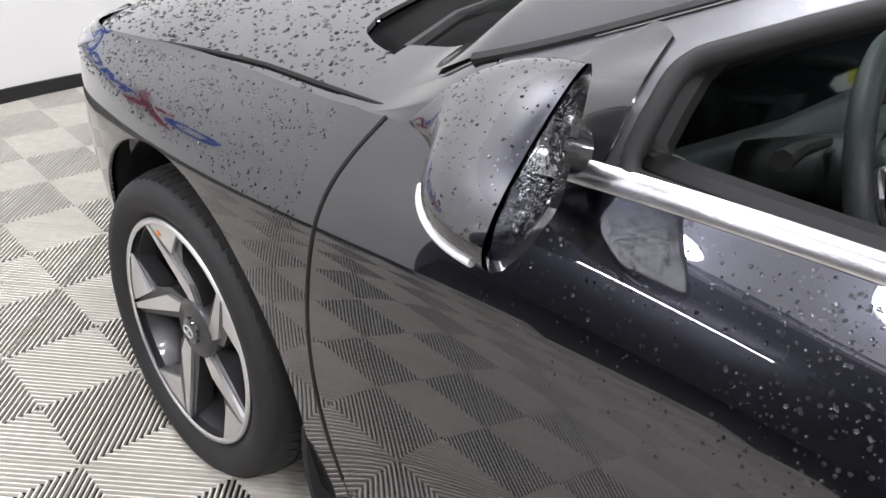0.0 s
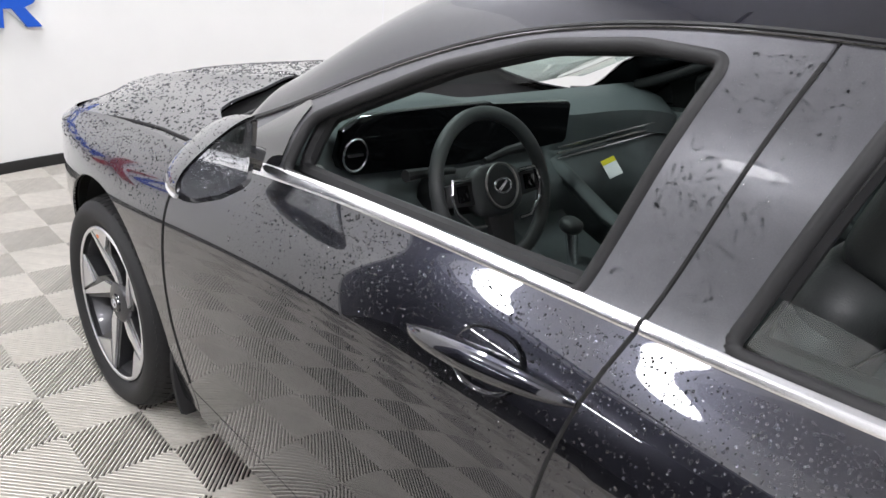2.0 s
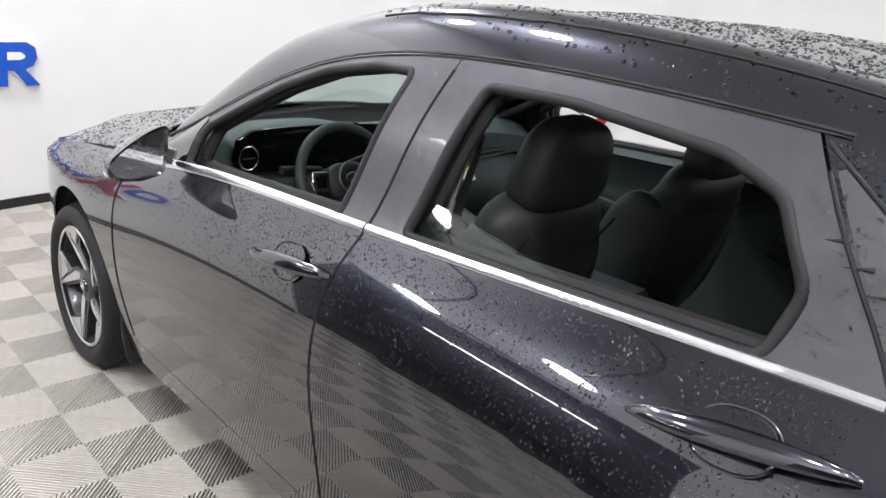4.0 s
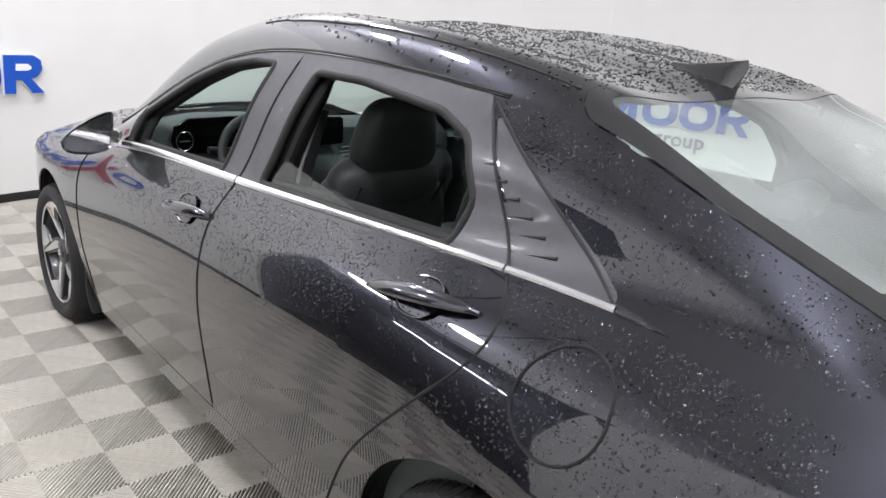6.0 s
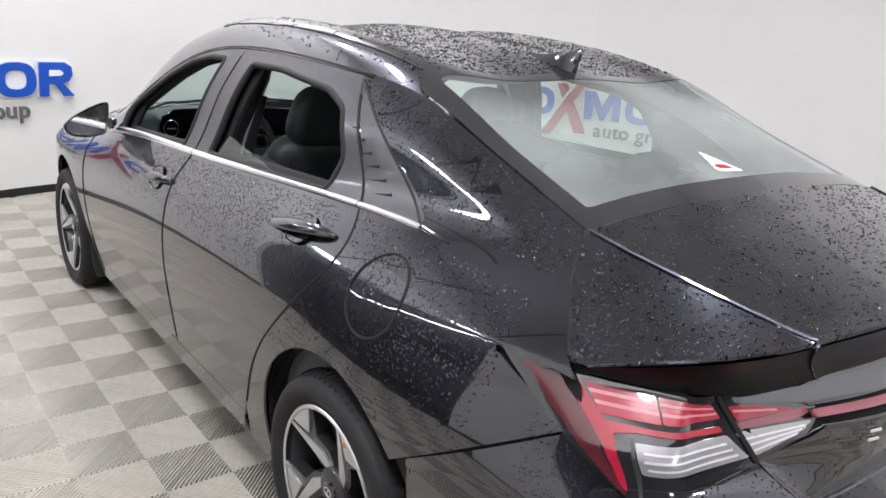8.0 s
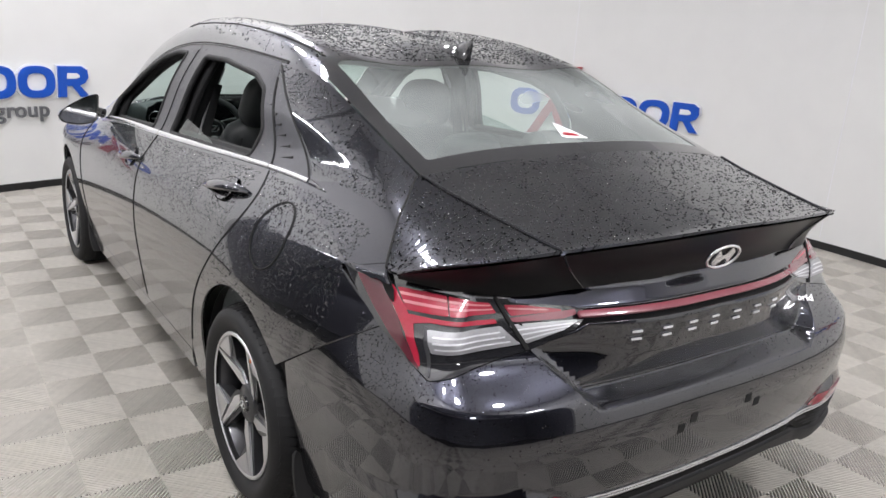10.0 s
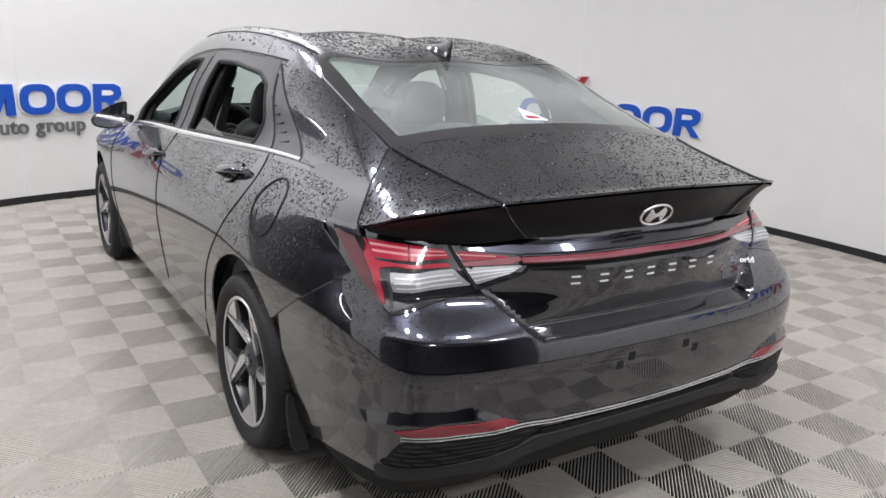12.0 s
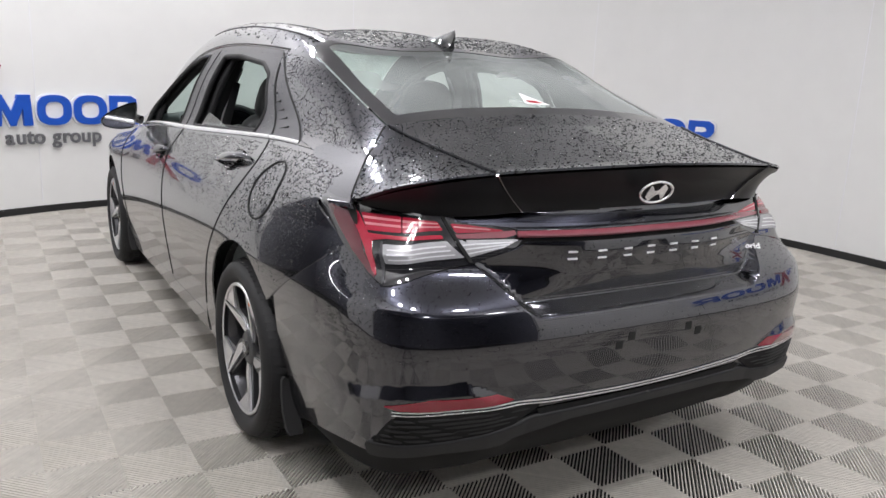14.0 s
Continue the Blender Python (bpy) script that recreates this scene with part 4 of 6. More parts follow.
pos, n, t, z, u = rear_grid(0.7, 2.0, 0.84, 0.90, 0.012, 0.006, face=True)
grid_panel("light_bar", pos, n, [z - 0.8695, 0.8785 - z, t - 0.955], PALE_RED, lid, "thin dark red light bar across the boot", lift=0.004)
for u0, u1 in ((0.0, 1.05), (1.65, 2.7)):
    pos, n, t, z, u = rear_grid(u0, u1, 0.74, 0.94, 0.008, 0.006)
    grid_panel("tail_lamp", pos, n, [polygon_field(LAMP, t, z)], GLOSS_BLACK, car, "dark red and clear wrap-round tail lamp", lift=0.002)

# dark inner shell behind the outer panels
pos, n, y, z, v = body_grid(-2.2, 2.2, 0.02, V_BELT, 0.05, 0.03)
for sm in (False, True):
    grid_panel("inner_shell", pos - n * 0.016, n, [arch(y, z, AXLE_F), arch(y, z, AXLE_R), np.where(z > 0.86, y - BOOT_SEAM(np.clip(z, 0.9, 1.2)) - 0.006, y + 1.97)], SHELL, car, flange=0, mirror=sm)
pos, n, y, z, v = body_grid(-1.95, 0.7, V_BELT - 0.03, V_RAIL, 0.03, 0.02)
for sm in (False, True):
    grid_panel("inner_shell", pos - n * 0.02, n, [-polygon_field(REAR_WIN, y, z, 0.02), -polygon_field(FRONT_WIN, y, z, 0.02), np.where(z > 0.88, y - BOOT_SEAM(np.clip(z, 0.9, 1.2)) - 0.006, y + 1.86)], SHELL, car, flange=0, mirror=sm)
pos, n, t, z, u = rear_grid(0.7, 2.0, 0.62, 0.915, 0.02, 0.02, face=True)
grid_panel("inner_shell", pos - n * 0.018, n, [], SHELL, car, flange=0)
pos, n, t, z, u = rear_grid(0.1, 2.6, 0.22, 0.915, 0.03, 0.03)
grid_panel("inner_shell", pos - n * 0.018, n, [np.maximum(0.64 - z, -boot_edge(t, z))], SHELL, car, flange=0)


# ---- wheels ----
PAINT_DOT = material("paint_dot", (0.75, 0.22, 0.05), 0.5, 0, 0, 0.1, 80)
def wheel_thing(yc, side, turn):
    root = new("wheel")
    root.parent = car
    root.location = (side * 0.79, yc, AXLE_Z - 0.002)
    m = Matrix.Diagonal((side, 1, 1, 1))
    R_T, R_R = 0.316, 0.229
    bm = bmesh.new()
    lathe(bm, [(R_R - 0.008, 0.070), (R_R + 0.004, 0.092), (R_R + 0.02, 0.102), (0.265, 0.112), (0.287, 0.109), (0.300, 0.098), (0.309, 0.08), (0.314, 0.05), (R_T, 0.0), (0.314, -0.05), (0.305, -0.09), (0.27, -0.11), (R_R, -0.10)], m, 64)
    tyre = part("tyre", bm, RUBBER, root, "black tyre with a ribbed tread")
    bm = bmesh.new()
    for k in range(72):
        a = 2 * math.pi * k / 72
        for x0, x1, tw in ((0.045, 0.092, 0.25), (-0.088, -0.045, -0.25), (-0.032, -0.004, 0.0), (0.004, 0.032, 0.0)):
            r0 = 0.3155 if abs(x0 + x1) < 0.1 else 0.308
            mm = m @ Matrix.Rotation(a, 4, "X") @ Matrix.Translation(((x0 + x1) / 2, 0, r0)) @ Matrix.Rotation(tw, 4, "Z") @ Matrix.Rotation((0.28 if x0 > 0.03 else -0.28 if x1 < -0.03 else 0), 4, "Y")
            box(bm, -(x1 - x0) / 2, (x1 - x0) / 2, -0.0105, 0.0105, -0.004, 0.0035, m=mm)
    part("tread", bm, RUBBER, tyre, smooth=False)
    bm = bmesh.new()
    lathe(bm, [(R_R - 0.004, 0.098), (R_R + 0.003, 0.094), (R_R + 0.002, 0.086), (R_R - 0.012, 0.08), (R_R - 0.022, 0.05), (R_R - 0.03, -0.02), (R_R - 0.02, -0.10)], m, 64)
    part("rim", bm, DARK_ALLOY, root, "dark alloy rim with a bright machined edge")
    bm = bmesh.new()
    lathe(bm, [(R_R - 0.011, 0.0965), (R_R - 0.007, 0.0995), (R_R - 0.001, 0.099), (R_R + 0.002, 0.096)], m, 64)
    part("rim_edge", bm, SILVER, root)
    bm = bmesh.new()
    lathe(bm, [(0.0, -0.01), (0.13, -0.01), (0.145, -0.012), (0.145, -0.03), (0.0, -0.03)], m, 48)
    part("brake_disc", bm, STEEL, root)
    bm = bmesh.new()
    box(bm, -0.05, 0.0, 0.06, 0.15, -0.07, 0.07, 0.01, m)
    part("brake_caliper", bm, DARK_ALLOY, root)
    bm = bmesh.new()
    lathe(bm, [(0.0, 0.078), (0.055, 0.076), (0.062, 0.07), (0.066, 0.05), (0.07, 0.0), (0.0, 0.0)], m, 40)
    part("hub", bm, DARK_ALLOY, root)
    bm = bmesh.new()
    lathe(bm, [(0.0, 0.086), (0.022, 0.0855), (0.027, 0.083), (0.029, 0.076)], m, 32)
    cap = part("hub_cap", bm, GLOSS_BLACK, root)
    bm = bmesh.new()
    tube(bm, [m @ Vector((0.0865, 0.017 * math.cos(a), 0.011 * math.sin(a))) for a in np.linspace(0, 2 * math.pi, 25)[:-1]], 0.0018, 6, True)
    box(bm, 0.0855, 0.088, -0.0018, 0.0018, -0.008, 0.008, m=m @ Matrix.Rotation(0.5, 4, "X"))
    part("cap_mark", bm, SILVER, cap)
    for k in range(5):
        a = 2 * math.pi * k / 5 + turn
        rot = m @ Matrix.Rotation(a, 4, "X")
        # dark spoke body
        bm = bmesh.new()
        prof = [(0.014, R_R - 0.008), (-0.062, R_R - 0.016), (-0.127, 0.184), (-0.060, 0.132), (-0.068, 0.078), (-0.044, 0.018), (-0.004, 0.040), (0.002, 0.10)]
        k_ = len(prof)
        front = [bm.verts.new(rot @ Vector((0.060 + 0.026 * (math.hypot(c, r) - 0.045) / 0.17, c, r))) for c, r in prof]
        back = [bm.verts.new(rot @ Vector((0.020 + 0.026 * (math.hypot(c, r) - 0.045) / 0.17, c * 0.92 - 0.003, r))) for c, r in prof]
        bm.faces.new(front)
        bm.faces.new(back[::-1])
        for i in range(k_):
            bm.faces.new((front[i], front[(i + 1) % k_], back[(i + 1) % k_], back[i]))
        spoke = part("spoke", bm, DARK_ALLOY, root, smooth=False)
        # machined faces: a blade that widens towards the hub, and a wedge along the rim
        wedge = [(-(R_R - 0.005) * math.sin(b), (R_R - 0.005) * math.cos(b)) for b in (0.06, 0.22, 0.40, 0.60)]
        for outline in ([(0.004, R_R - 0.005), (-0.007, R_R - 0.005), (-0.0525, 0.0875), (-0.036, 0.012), (-0.026, 0.020)],
                        wedge + [(-0.0455, 0.153)]):
            bm = bmesh.new()
            k_ = len(outline)
            lo = [bm.verts.new(rot @ Vector((0.0605 + 0.0265 * (math.hypot(c, r) - 0.045) / 0.17, c, r))) for c, r in outline]
            hi = [bm.verts.new(rot @ Vector((0.0675 + 0.0265 * (math.hypot(c, r) - 0.045) / 0.17, c * 0.98 - 0.0006, r * 0.998))) for c, r in outline]
            bm.faces.new(hi)
            for i in range(k_):
                bm.faces.new((lo[i], lo[(i + 1) % k_], hi[(i + 1) % k_], hi[i]))
            part("machined_face", bm, SILVER, spoke, smooth=False)
        if k == 0:
            bm = bmesh.new()
            lathe(bm, [(0.0, 0.0), (0.006, 0.0), (0.0065, -0.002)], rot @ Matrix.Translation((0.0935, -0.040, 0.196)), 10)
            part("paint_dot", bm, PAINT_DOT, spoke, "small orange paint mark")
        bm = bmesh.new()
        lathe(bm, [(0.0, 0.068), (0.008, 0.068), (0.010, 0.05)], rot @ Matrix.Rotation(0.63, 4, "X") @ Matrix.Translation((0.004, 0, 0.047)), 10)
        part("wheel_nut", bm, STEEL, root, smooth=False)
    return root


for yc in (AXLE_F, AXLE_R):
    for sd in (-1, 1):
        wheel_thing(yc, sd, radians(-33 if yc > 0 else 13))
# wheel houses
for yc in (AXLE_F, AXLE_R):
    for sd in (-1, 1):
        bm = bmesh.new()
        rings = []
        for xx_ in (0.895 if yc > 0 else 0.88, 0.45):
            rings.append([bm.verts.new((sd * min(xx_, float(W(yc + ARCH * math.cos(a))[0]) - 0.045), yc + (ARCH - 0.004) * math.cos(a), AXLE_Z + (ARCH - 0.004) * math.sin(a))) for a in np.linspace(-0.02, math.pi + 0.3, 30)])
        for a, b in zip(range(29), range(1, 30)):
            bm.faces.new((rings[0][a], rings[0][b], rings[1][b], rings[1][a]))
        bm.faces.new(rings[1])
        part("wheel_house", bm, SHELL, car)
bm = bmesh.new()
box(bm, -0.70, 0.70, -2.1, 1.75, 0.19, 0.24)
part("underbody", bm, SHELL, car, smooth=False)


# ---- outside fittings of the car ----
def side_path(y0, y1, zf, n=60, lift=0.0, sign=-1):
    out = []
    for y in np.linspace(y0, y1, n):
        p, nn = body_at(float(y), float(zf(y)), V_BELT - 0.3, V_RAIL)
        p = p + nn * lift
        out.append(Vector((p.x * -sign, p.y, p.z)))
    return out


def strip(name, y0, y1, z_lo, z_hi, thick, mat, parent, label="", sign=-1, n=50, taper=0.0):
    """A moulding along the body between two height curves, rounded across."""
    bm = bmesh.new()
    rows = []
    for k, y in enumerate(np.linspace(y0, y1, n)):
        a, na = body_at(float(y), float(z_lo(y)), 0.3, V_RAIL)
        b, nb = body_at(float(y), float(z_hi(y)), 0.3, V_RAIL)
        nn = (na + nb).normalized()
        e = 1.0 if not taper else min(1.0, k / (n * taper), (n - 1 - k) / (n * taper) + 0.05)
        row = [a - nn * 0.006, a + nn * thick * 0.55 * e, a.lerp(b, 0.25) + nn * thick * e, a.lerp(b, 0.75) + nn * thick * e, b + nn * thick * 0.5 * e, b - nn * 0.006]
        rows.append([bm.verts.new((p.x * -sign, p.y, p.z)) for p in row])
    for a, b in zip(rows[:-1], rows[1:]):
        for i in range(5):
            bm.faces.new((a[i], a[i + 1], b[i + 1], b[i]))
    bm.faces.new(rows[0])
    bm.faces.new(rows[-1][::-1])
    return part(name, bm, mat, parent, label)


def opening_path(poly, inset, n_round=5):
    """The outline of a window, pushed outward by inset and rounded."""
    pts = [Vector((a, b)) for a, b in poly]
    m = len(pts)
    c = sum(pts, Vector((0, 0))) / m
    out = []
    for i in range(m):
        p, a, b = pts[i], pts[i - 1], pts[(i + 1) % m]
        r = min(0.022, (a - p).length * 0.4, (b - p).length * 0.4)
        s, e = p + (a - p).normalized() * r, p + (b - p).normalized() * r
        for k in range(n_round + 1):
            t = k / n_round
            q = s.lerp(p, t).lerp(p.lerp(e, t), t)
            out.append(q + (q - c).normalized() * inset)
    dense = []
    for a, b in zip(out, out[1:] + out[:1]):
        k = max(1, int((b - a).length / 0.03))
        dense += [a.lerp(b, i / k) for i in range(k)]
    return dense


for sign_, nm in ((-1, "left"), (1, "right")):
    fd = [o for o in car.children if o.name.split(".")[0] == "front_door"][0 if sign_ < 0 else 1]
    rd = [o for o in car.children if o.name.split(".")[0] == "rear_door"][0 if sign_ < 0 else 1]
    belt_lo, belt_hi = (lambda y: ZB(y)[0] - 0.012 + 0.0026 * (0.7 - y)), (lambda y: ZB(y)[0] + 0.011 - 0.0026 * (0.7 - y))
    strip("belt_trim", 0.70, -0.222, belt_lo, belt_hi, 0.008, CHROME, fd, "bright metal belt trim", sign_)
    strip("belt_trim", -0.228, -1.222, belt_lo, belt_hi, 0.008, CHROME, rd, "bright metal belt trim", sign_)
    strip("belt_trim", -1.228, -1.475, belt_lo, belt_hi, 0.008, CHROME, car, "bright metal belt trim", sign_, 20)
    strip("trim_tip", -1.478, -1.58, lambda y: ZB(y)[0] - 0.007, lambda y: ZB(y)[0] + 0.007 - (-1.478 - y) * 0.11, 0.005, GLOSS_BLACK, car, "pointed black tip behind the belt trim", sign_, 14)
    # rubber seals round the open windows, and the roof-edge channel
    for poly, door in ((FRONT_WIN, fd), (REAR_WIN, rd)):
        bm = bmesh.new()
        path = []
        for q in opening_path(poly, 0.006):
            p, nn = body_at(q.x, q.y, V_BELT - 0.1, V_RAIL)
            path.append(Vector(((p.x - 0 * nn.x) * -sign_, p.y, p.z)) + Vector((nn.x * -sign_, nn.y, nn.z)) * -0.006)
        tube(bm, path, 0.0115, 10, True)
        part("window_seal", bm, RUBBER, door, "thick black rubber window seal")
        bm = bmesh.new()
        tube(bm, [p + Vector((-sign_ * 0.045, 0, 0)) for p in path], 0.017, 8, True)
        part("inner_seal", bm, RUBBER, door)
    bm = bmesh.new()
    path = []
    for y in np.linspace(0.845, -1.06, 76):
        x_, z_ = section(np.array([y]), np.array([V_RAIL - 0.003]))
        path.append((sign_ * (x_[0][0] - 0.001), y, z_[0][0]))
    tube(bm, path, lambda f: 0.0045 + 0.0045 * max(0.0, 1 - f / 0.28), 6)
    part("roof_channel", bm, RUBBER, car, "thin black channel along the roof edge")
    # bright thin line under the channel
    bm = bmesh.new()
    tube(bm, [(x + sign_ * 0.006, y, z - 0.004) for x, y, z in path[6:]], 0.002, 6)
    part("roof_bead", bm, GLOSS_BLACK, car)

    # door handles: a recess cup and a bar over it
    for y0, y1, door in ((0.112, -0.20, fd), (-0.925, -1.238, rd)):
        def hz(y):
            return (0.853 + (0.112 - y) * 0.105) if y0 > 0 else (0.919 + (-0.925 - y) * 0.115)
        yc = y0 + (y1 - y0) * 0.50
        c, nn = body_at(yc, hz(yc) + 0.004, 0.3, V_BELT)
        n2 = Vector((nn.x * -sign_, nn.y, nn.z))
        c = Vector((c.x * -sign_, c.y, c.z))
        ty = Vector((0, -1, 0.11)).normalized()
        tz = n2.cross(ty).normalized()
        if tz.z < 0:
            tz = -tz
        bm = bmesh.new()
        rows = []
        for r, d in ((1.0, 0.0025), (0.96, 0.0022), (0.86, -0.006), (0.6, -0.012), (0.3, -0.0135)):
            rows.append([bm.verts.new(c + ty * (0.066 * r * math.copysign(abs(math.cos(a)) ** 0.8, math.cos(a))) + tz * (0.047 * r * math.sin(a)) + n2 * (d + 0.0015)) for a in np.linspace(0, 2 * math.pi, 33)[:-1]])
        for a, b in zip(rows[:-1], rows[1:]):
            for k in range(32):
                bm.faces.new((a[k], a[(k + 1) % 32], b[(k + 1) % 32], b[k]))
        bm.faces.new(rows[-1])
        part("handle_cup", bm, GLOSS_BLACK, door, "scooped recess behind the handle")
        bm = bmesh.new()
        rings = []
        L = y0 - y1
        for k in range(25):
            t = k / 24
            y = y0 - L * t
            p, nn3 = body_at(y, hz(y), 0.3, V_BELT)
            p = Vector((p.x * -sign_, p.y, p.z))
            n3 = Vector((nn3.x * -sign_, nn3.y, nn3.z))
            bow = math.sin(math.pi * t) ** 0.5 * 0.026 + 0.003
            h = 0.019 * (math.sin(math.pi * min(max(t, 0.02), 0.98)) ** 0.45)
            th = 0.009 * (math.sin(math.pi * min(max(t, 0.03), 0.97)) ** 0.4)
            rings.append([bm.verts.new(p + n3 * (bow + th * math.cos(a)) + tz * (h * math.sin(a))) for a in np.linspace(0, 2 * math.pi, 13)[:-1]])
        for a, b in zip(rings[:-1], rings[1:]):
            for k in range(12):
                bm.faces.new((a[k], a[(k + 1) % 12], b[(k + 1) % 12], b[k]))
        bm.faces.new(rings[0][::-1])
        bm.faces.new(rings[-1])
        part("handle", bm, PAINT, door, "dark grey door handle")

    # door mirror
    mir = new("door_mirror")
    mir.parent = car
    mir.location = (sign_ * 0.022, -0.042, 0.002)
    sx = sign_
    bm = bmesh.new()
    face = [(-1.030, 0.955), (-1.028, 0.975), (-1.005, 0.998), (-0.95, 1.028), (-0.89, 1.053), (-0.845, 1.062), (-0.835, 1.05), (-0.840, 0.985), (-0.852, 0.932), (-0.87, 0.922), (-0.93, 0.916), (-0.99, 0.925), (-1.018, 0.938)]
    cx_, cz_ = -0.928, 0.984
    ring_ = face
    for _ in range(2):
        ring_ = [q for a, b in zip(ring_, ring_[1:] + ring_[:1]) for q in ((a[0] * 0.75 + b[0] * 0.25, a[1] * 0.75 + b[1] * 0.25), (a[0] * 0.25 + b[0] * 0.75, a[1] * 0.25 + b[1] * 0.75))]
    layers = []
    for h in np.linspace(0, 1, 12):
        s_ = (1 - h ** 2.3) ** 0.5 if h < 1 else 0.04
        yy_ = 0.650 + 0.135 * h
        layers.append([bm.verts.new((-sx * (cx_ + (a - cx_) * s_ + 0.004 * h), yy_ - 0.33 * (-a - 0.85), cz_ + (b - cz_) * s_ - 0.012 * h)) for a, b in ring_])
    k_ = len(ring_)
    for a, b in zip(layers[:-1], layers[1:]):
        for i in range(k_):
            bm.faces.new((a[i], a[(i + 1) % k_], b[(i + 1) % k_], b[i]))
    bm.faces.new(layers[-1])
    part("mirror_cap", bm, PAINT, mir, "dark grey mirror cap, wet", angle=70)
    k_ = len(face)
    bm = bmesh.new()
    path = []
    for h in np.linspace(0.08, 0.86, 14):
        s_ = (1 - h ** 2.3) ** 0.5 + 0.012
        path.append((-sx * (cx_ + (-1.022 - cx_) * s_ + 0.004 * h), 0.650 + 0.135 * h - 0.33 * (1.022 - 0.85), cz_ + (0.945 - cz_) * s_ - 0.012 * h))
    tube(bm, path, 0.0045, 8, squash=0.9)
    part("turn_lamp", bm, LENS_RIB, mir, "pale turn-signal strip round the mirror cap")
    bm = bmesh.new()
    outer = [bm.verts.new((-sx * (cx_ + (a - cx_) * 0.985), 0.646 - 0.33 * (-(a) - 0.85), cz_ + (b - cz_) * 0.985)) for a, b in face]
    inner = [bm.verts.new((-sx * (cx_ + (a - cx_) * 0.89), 0.652 - 0.33 * (-(a) - 0.85), cz_ + (b - cz_) * 0.86)) for a, b in face]
    for i in range(k_):
        bm.faces.new((outer[i], outer[(i + 1) % k_], inner[(i + 1) % k_], inner[i]))
    part("mirror_rim", bm, GLOSS_BLACK, mir, "gloss black mirror surround")
    bm = bmesh.new()
    bm.faces.new([bm.verts.new((-sx * (cx_ + (a - cx_) * 0.895), 0.650 - 0.33 * (-(a) - 0.85), cz_ + (b - cz_) * 0.865)) for a, b in face])
    part("mirror_glass", bm, material("mirror_silver", (0.75, 0.76, 0.77), 0.06, 1.0) if "mirror_silver" not in bpy.data.materials else bpy.data.materials["mirror_silver"], mir, "wet mirror glass", smooth=False)
    bm = bmesh.new()
    tube(bm, [(-sx * a, yy_ , zz_) for a, yy_, zz_ in ((-0.815, 0.665, 0.965), (-0.845, 0.685, 0.975), (-0.885, 0.70, 0.985), (-0.92, 0.71, 0.99))], 0.034, 12, squash=0.7)
    part("mirror_arm", bm, GLOSS_BLACK, mir)
    # sail cover at the foot of the windscreen pillar
    pos, n, y, z, v = body_grid(0.55, 0.86, V_BELT, V_RAIL - 0.02, 0.008, 0.008)
    grid_panel("sail_cover", pos, n, [polygon_field([(0.83, 0.925), (0.602, 0.955), (0.600, 1.072), (0.626, 1.078)], y, z)], GLOSS_BLACK, fd, "gloss black sail cover", lift=0.004, mirror=sign_ > 0)
    # mud flaps behind the wheels
    for yc in (AXLE_F, AXLE_R):
        bm = bmesh.new()
        rows = []
        for z_, dy, x0, x1 in ((0.345, 0.368, 0.862, 0.868), (0.335, 0.366, 0.852, 0.874), (0.29, 0.374, 0.838, 0.878), (0.24, 0.384, 0.826, 0.877), (0.19, 0.396, 0.818, 0.872), (0.168, 0.404, 0.815, 0.866), (0.164, 0.405, 0.822, 0.860)):
            rows.append([bm.verts.new((sign_ * x, yc - dy + e, z_)) for x, e in ((x0, 0.005), (x1 - 0.006, 0.005), (x1, 0.0), (x1 - 0.004, -0.007), (x0, -0.007))])
        for a, b in zip(rows[:-1], rows[1:]):
            for i in range(5):
                bm.faces.new((a[i], a[(i + 1) % 5], b[(i + 1) % 5], b[i]))
        bm.faces.new(rows[0])
        bm.faces.new(rows[-1][::-1])
        part("mud_flap", bm, PLASTIC, car, "black plastic mud flap behind the wheel")
    # ribs of the corner cover
    crn = [o for o in car.children if o.name.split(".")[0] == "corner_cover"][0 if sign_ < 0 else 1]
    for ends in (((-1.032, 1.325), (-1.462, 1.041)), ((-1.052, 1.288), (-1.226, 1.036))):
        bm = bmesh.new()
        path = []
        for f in np.linspace(0, 1, 16):
            p, nn = body_at(ends[0][0] + (ends[1][0] - ends[0][0]) * f, ends[0][1] + (ends[1][1] - ends[0][1]) * f, V_BELT, V_RAIL)
            p = p + nn * 0.001
            path.append((p.x * -sign_, p.y, p.z))
        tube(bm, path, 0.0034, 6)
        part("cover_seal", bm, RUBBER, crn, "thin black seal along the cover")
    for k in range(6):
        z_ = 1.078 + k * 0.027
        y_r = -1.10 - (1.235 - z_) * 1.55
        bm = bmesh.new()
        path = []
        for y in np.linspace(y_r + 0.025, y_r + 0.095 - 0.008 * k, 6):
            p, nn = body_at(float(y), z_ - (y - y_r) * 0.15, V_BELT, V_RAIL)
            path.append((p.x * -sign_, p.y, p.z))
        tube(bm, path, lambda t: 0.0042 * (1.05 - t), 6)
        part("rib", bm, RUBBER, crn)

# fuel flap: a thin ring gap on the quarter panel
bm = bmesh.new()
ring = []
for a in np.linspace(0, 2 * math.pi, 61)[:-1]:
    p, nn = body_at(-1.475 + 0.094 * math.cos(a) , 0.884 + 0.090 * math.sin(a), 0.3, V_BELT)
    ring.append(p + nn * 0.0004)
tube(bm, ring, 0.0034, 6, True)
fuel = part("fuel_flap", bm, SHELL, car, "round fuel flap with a thin dark gap")

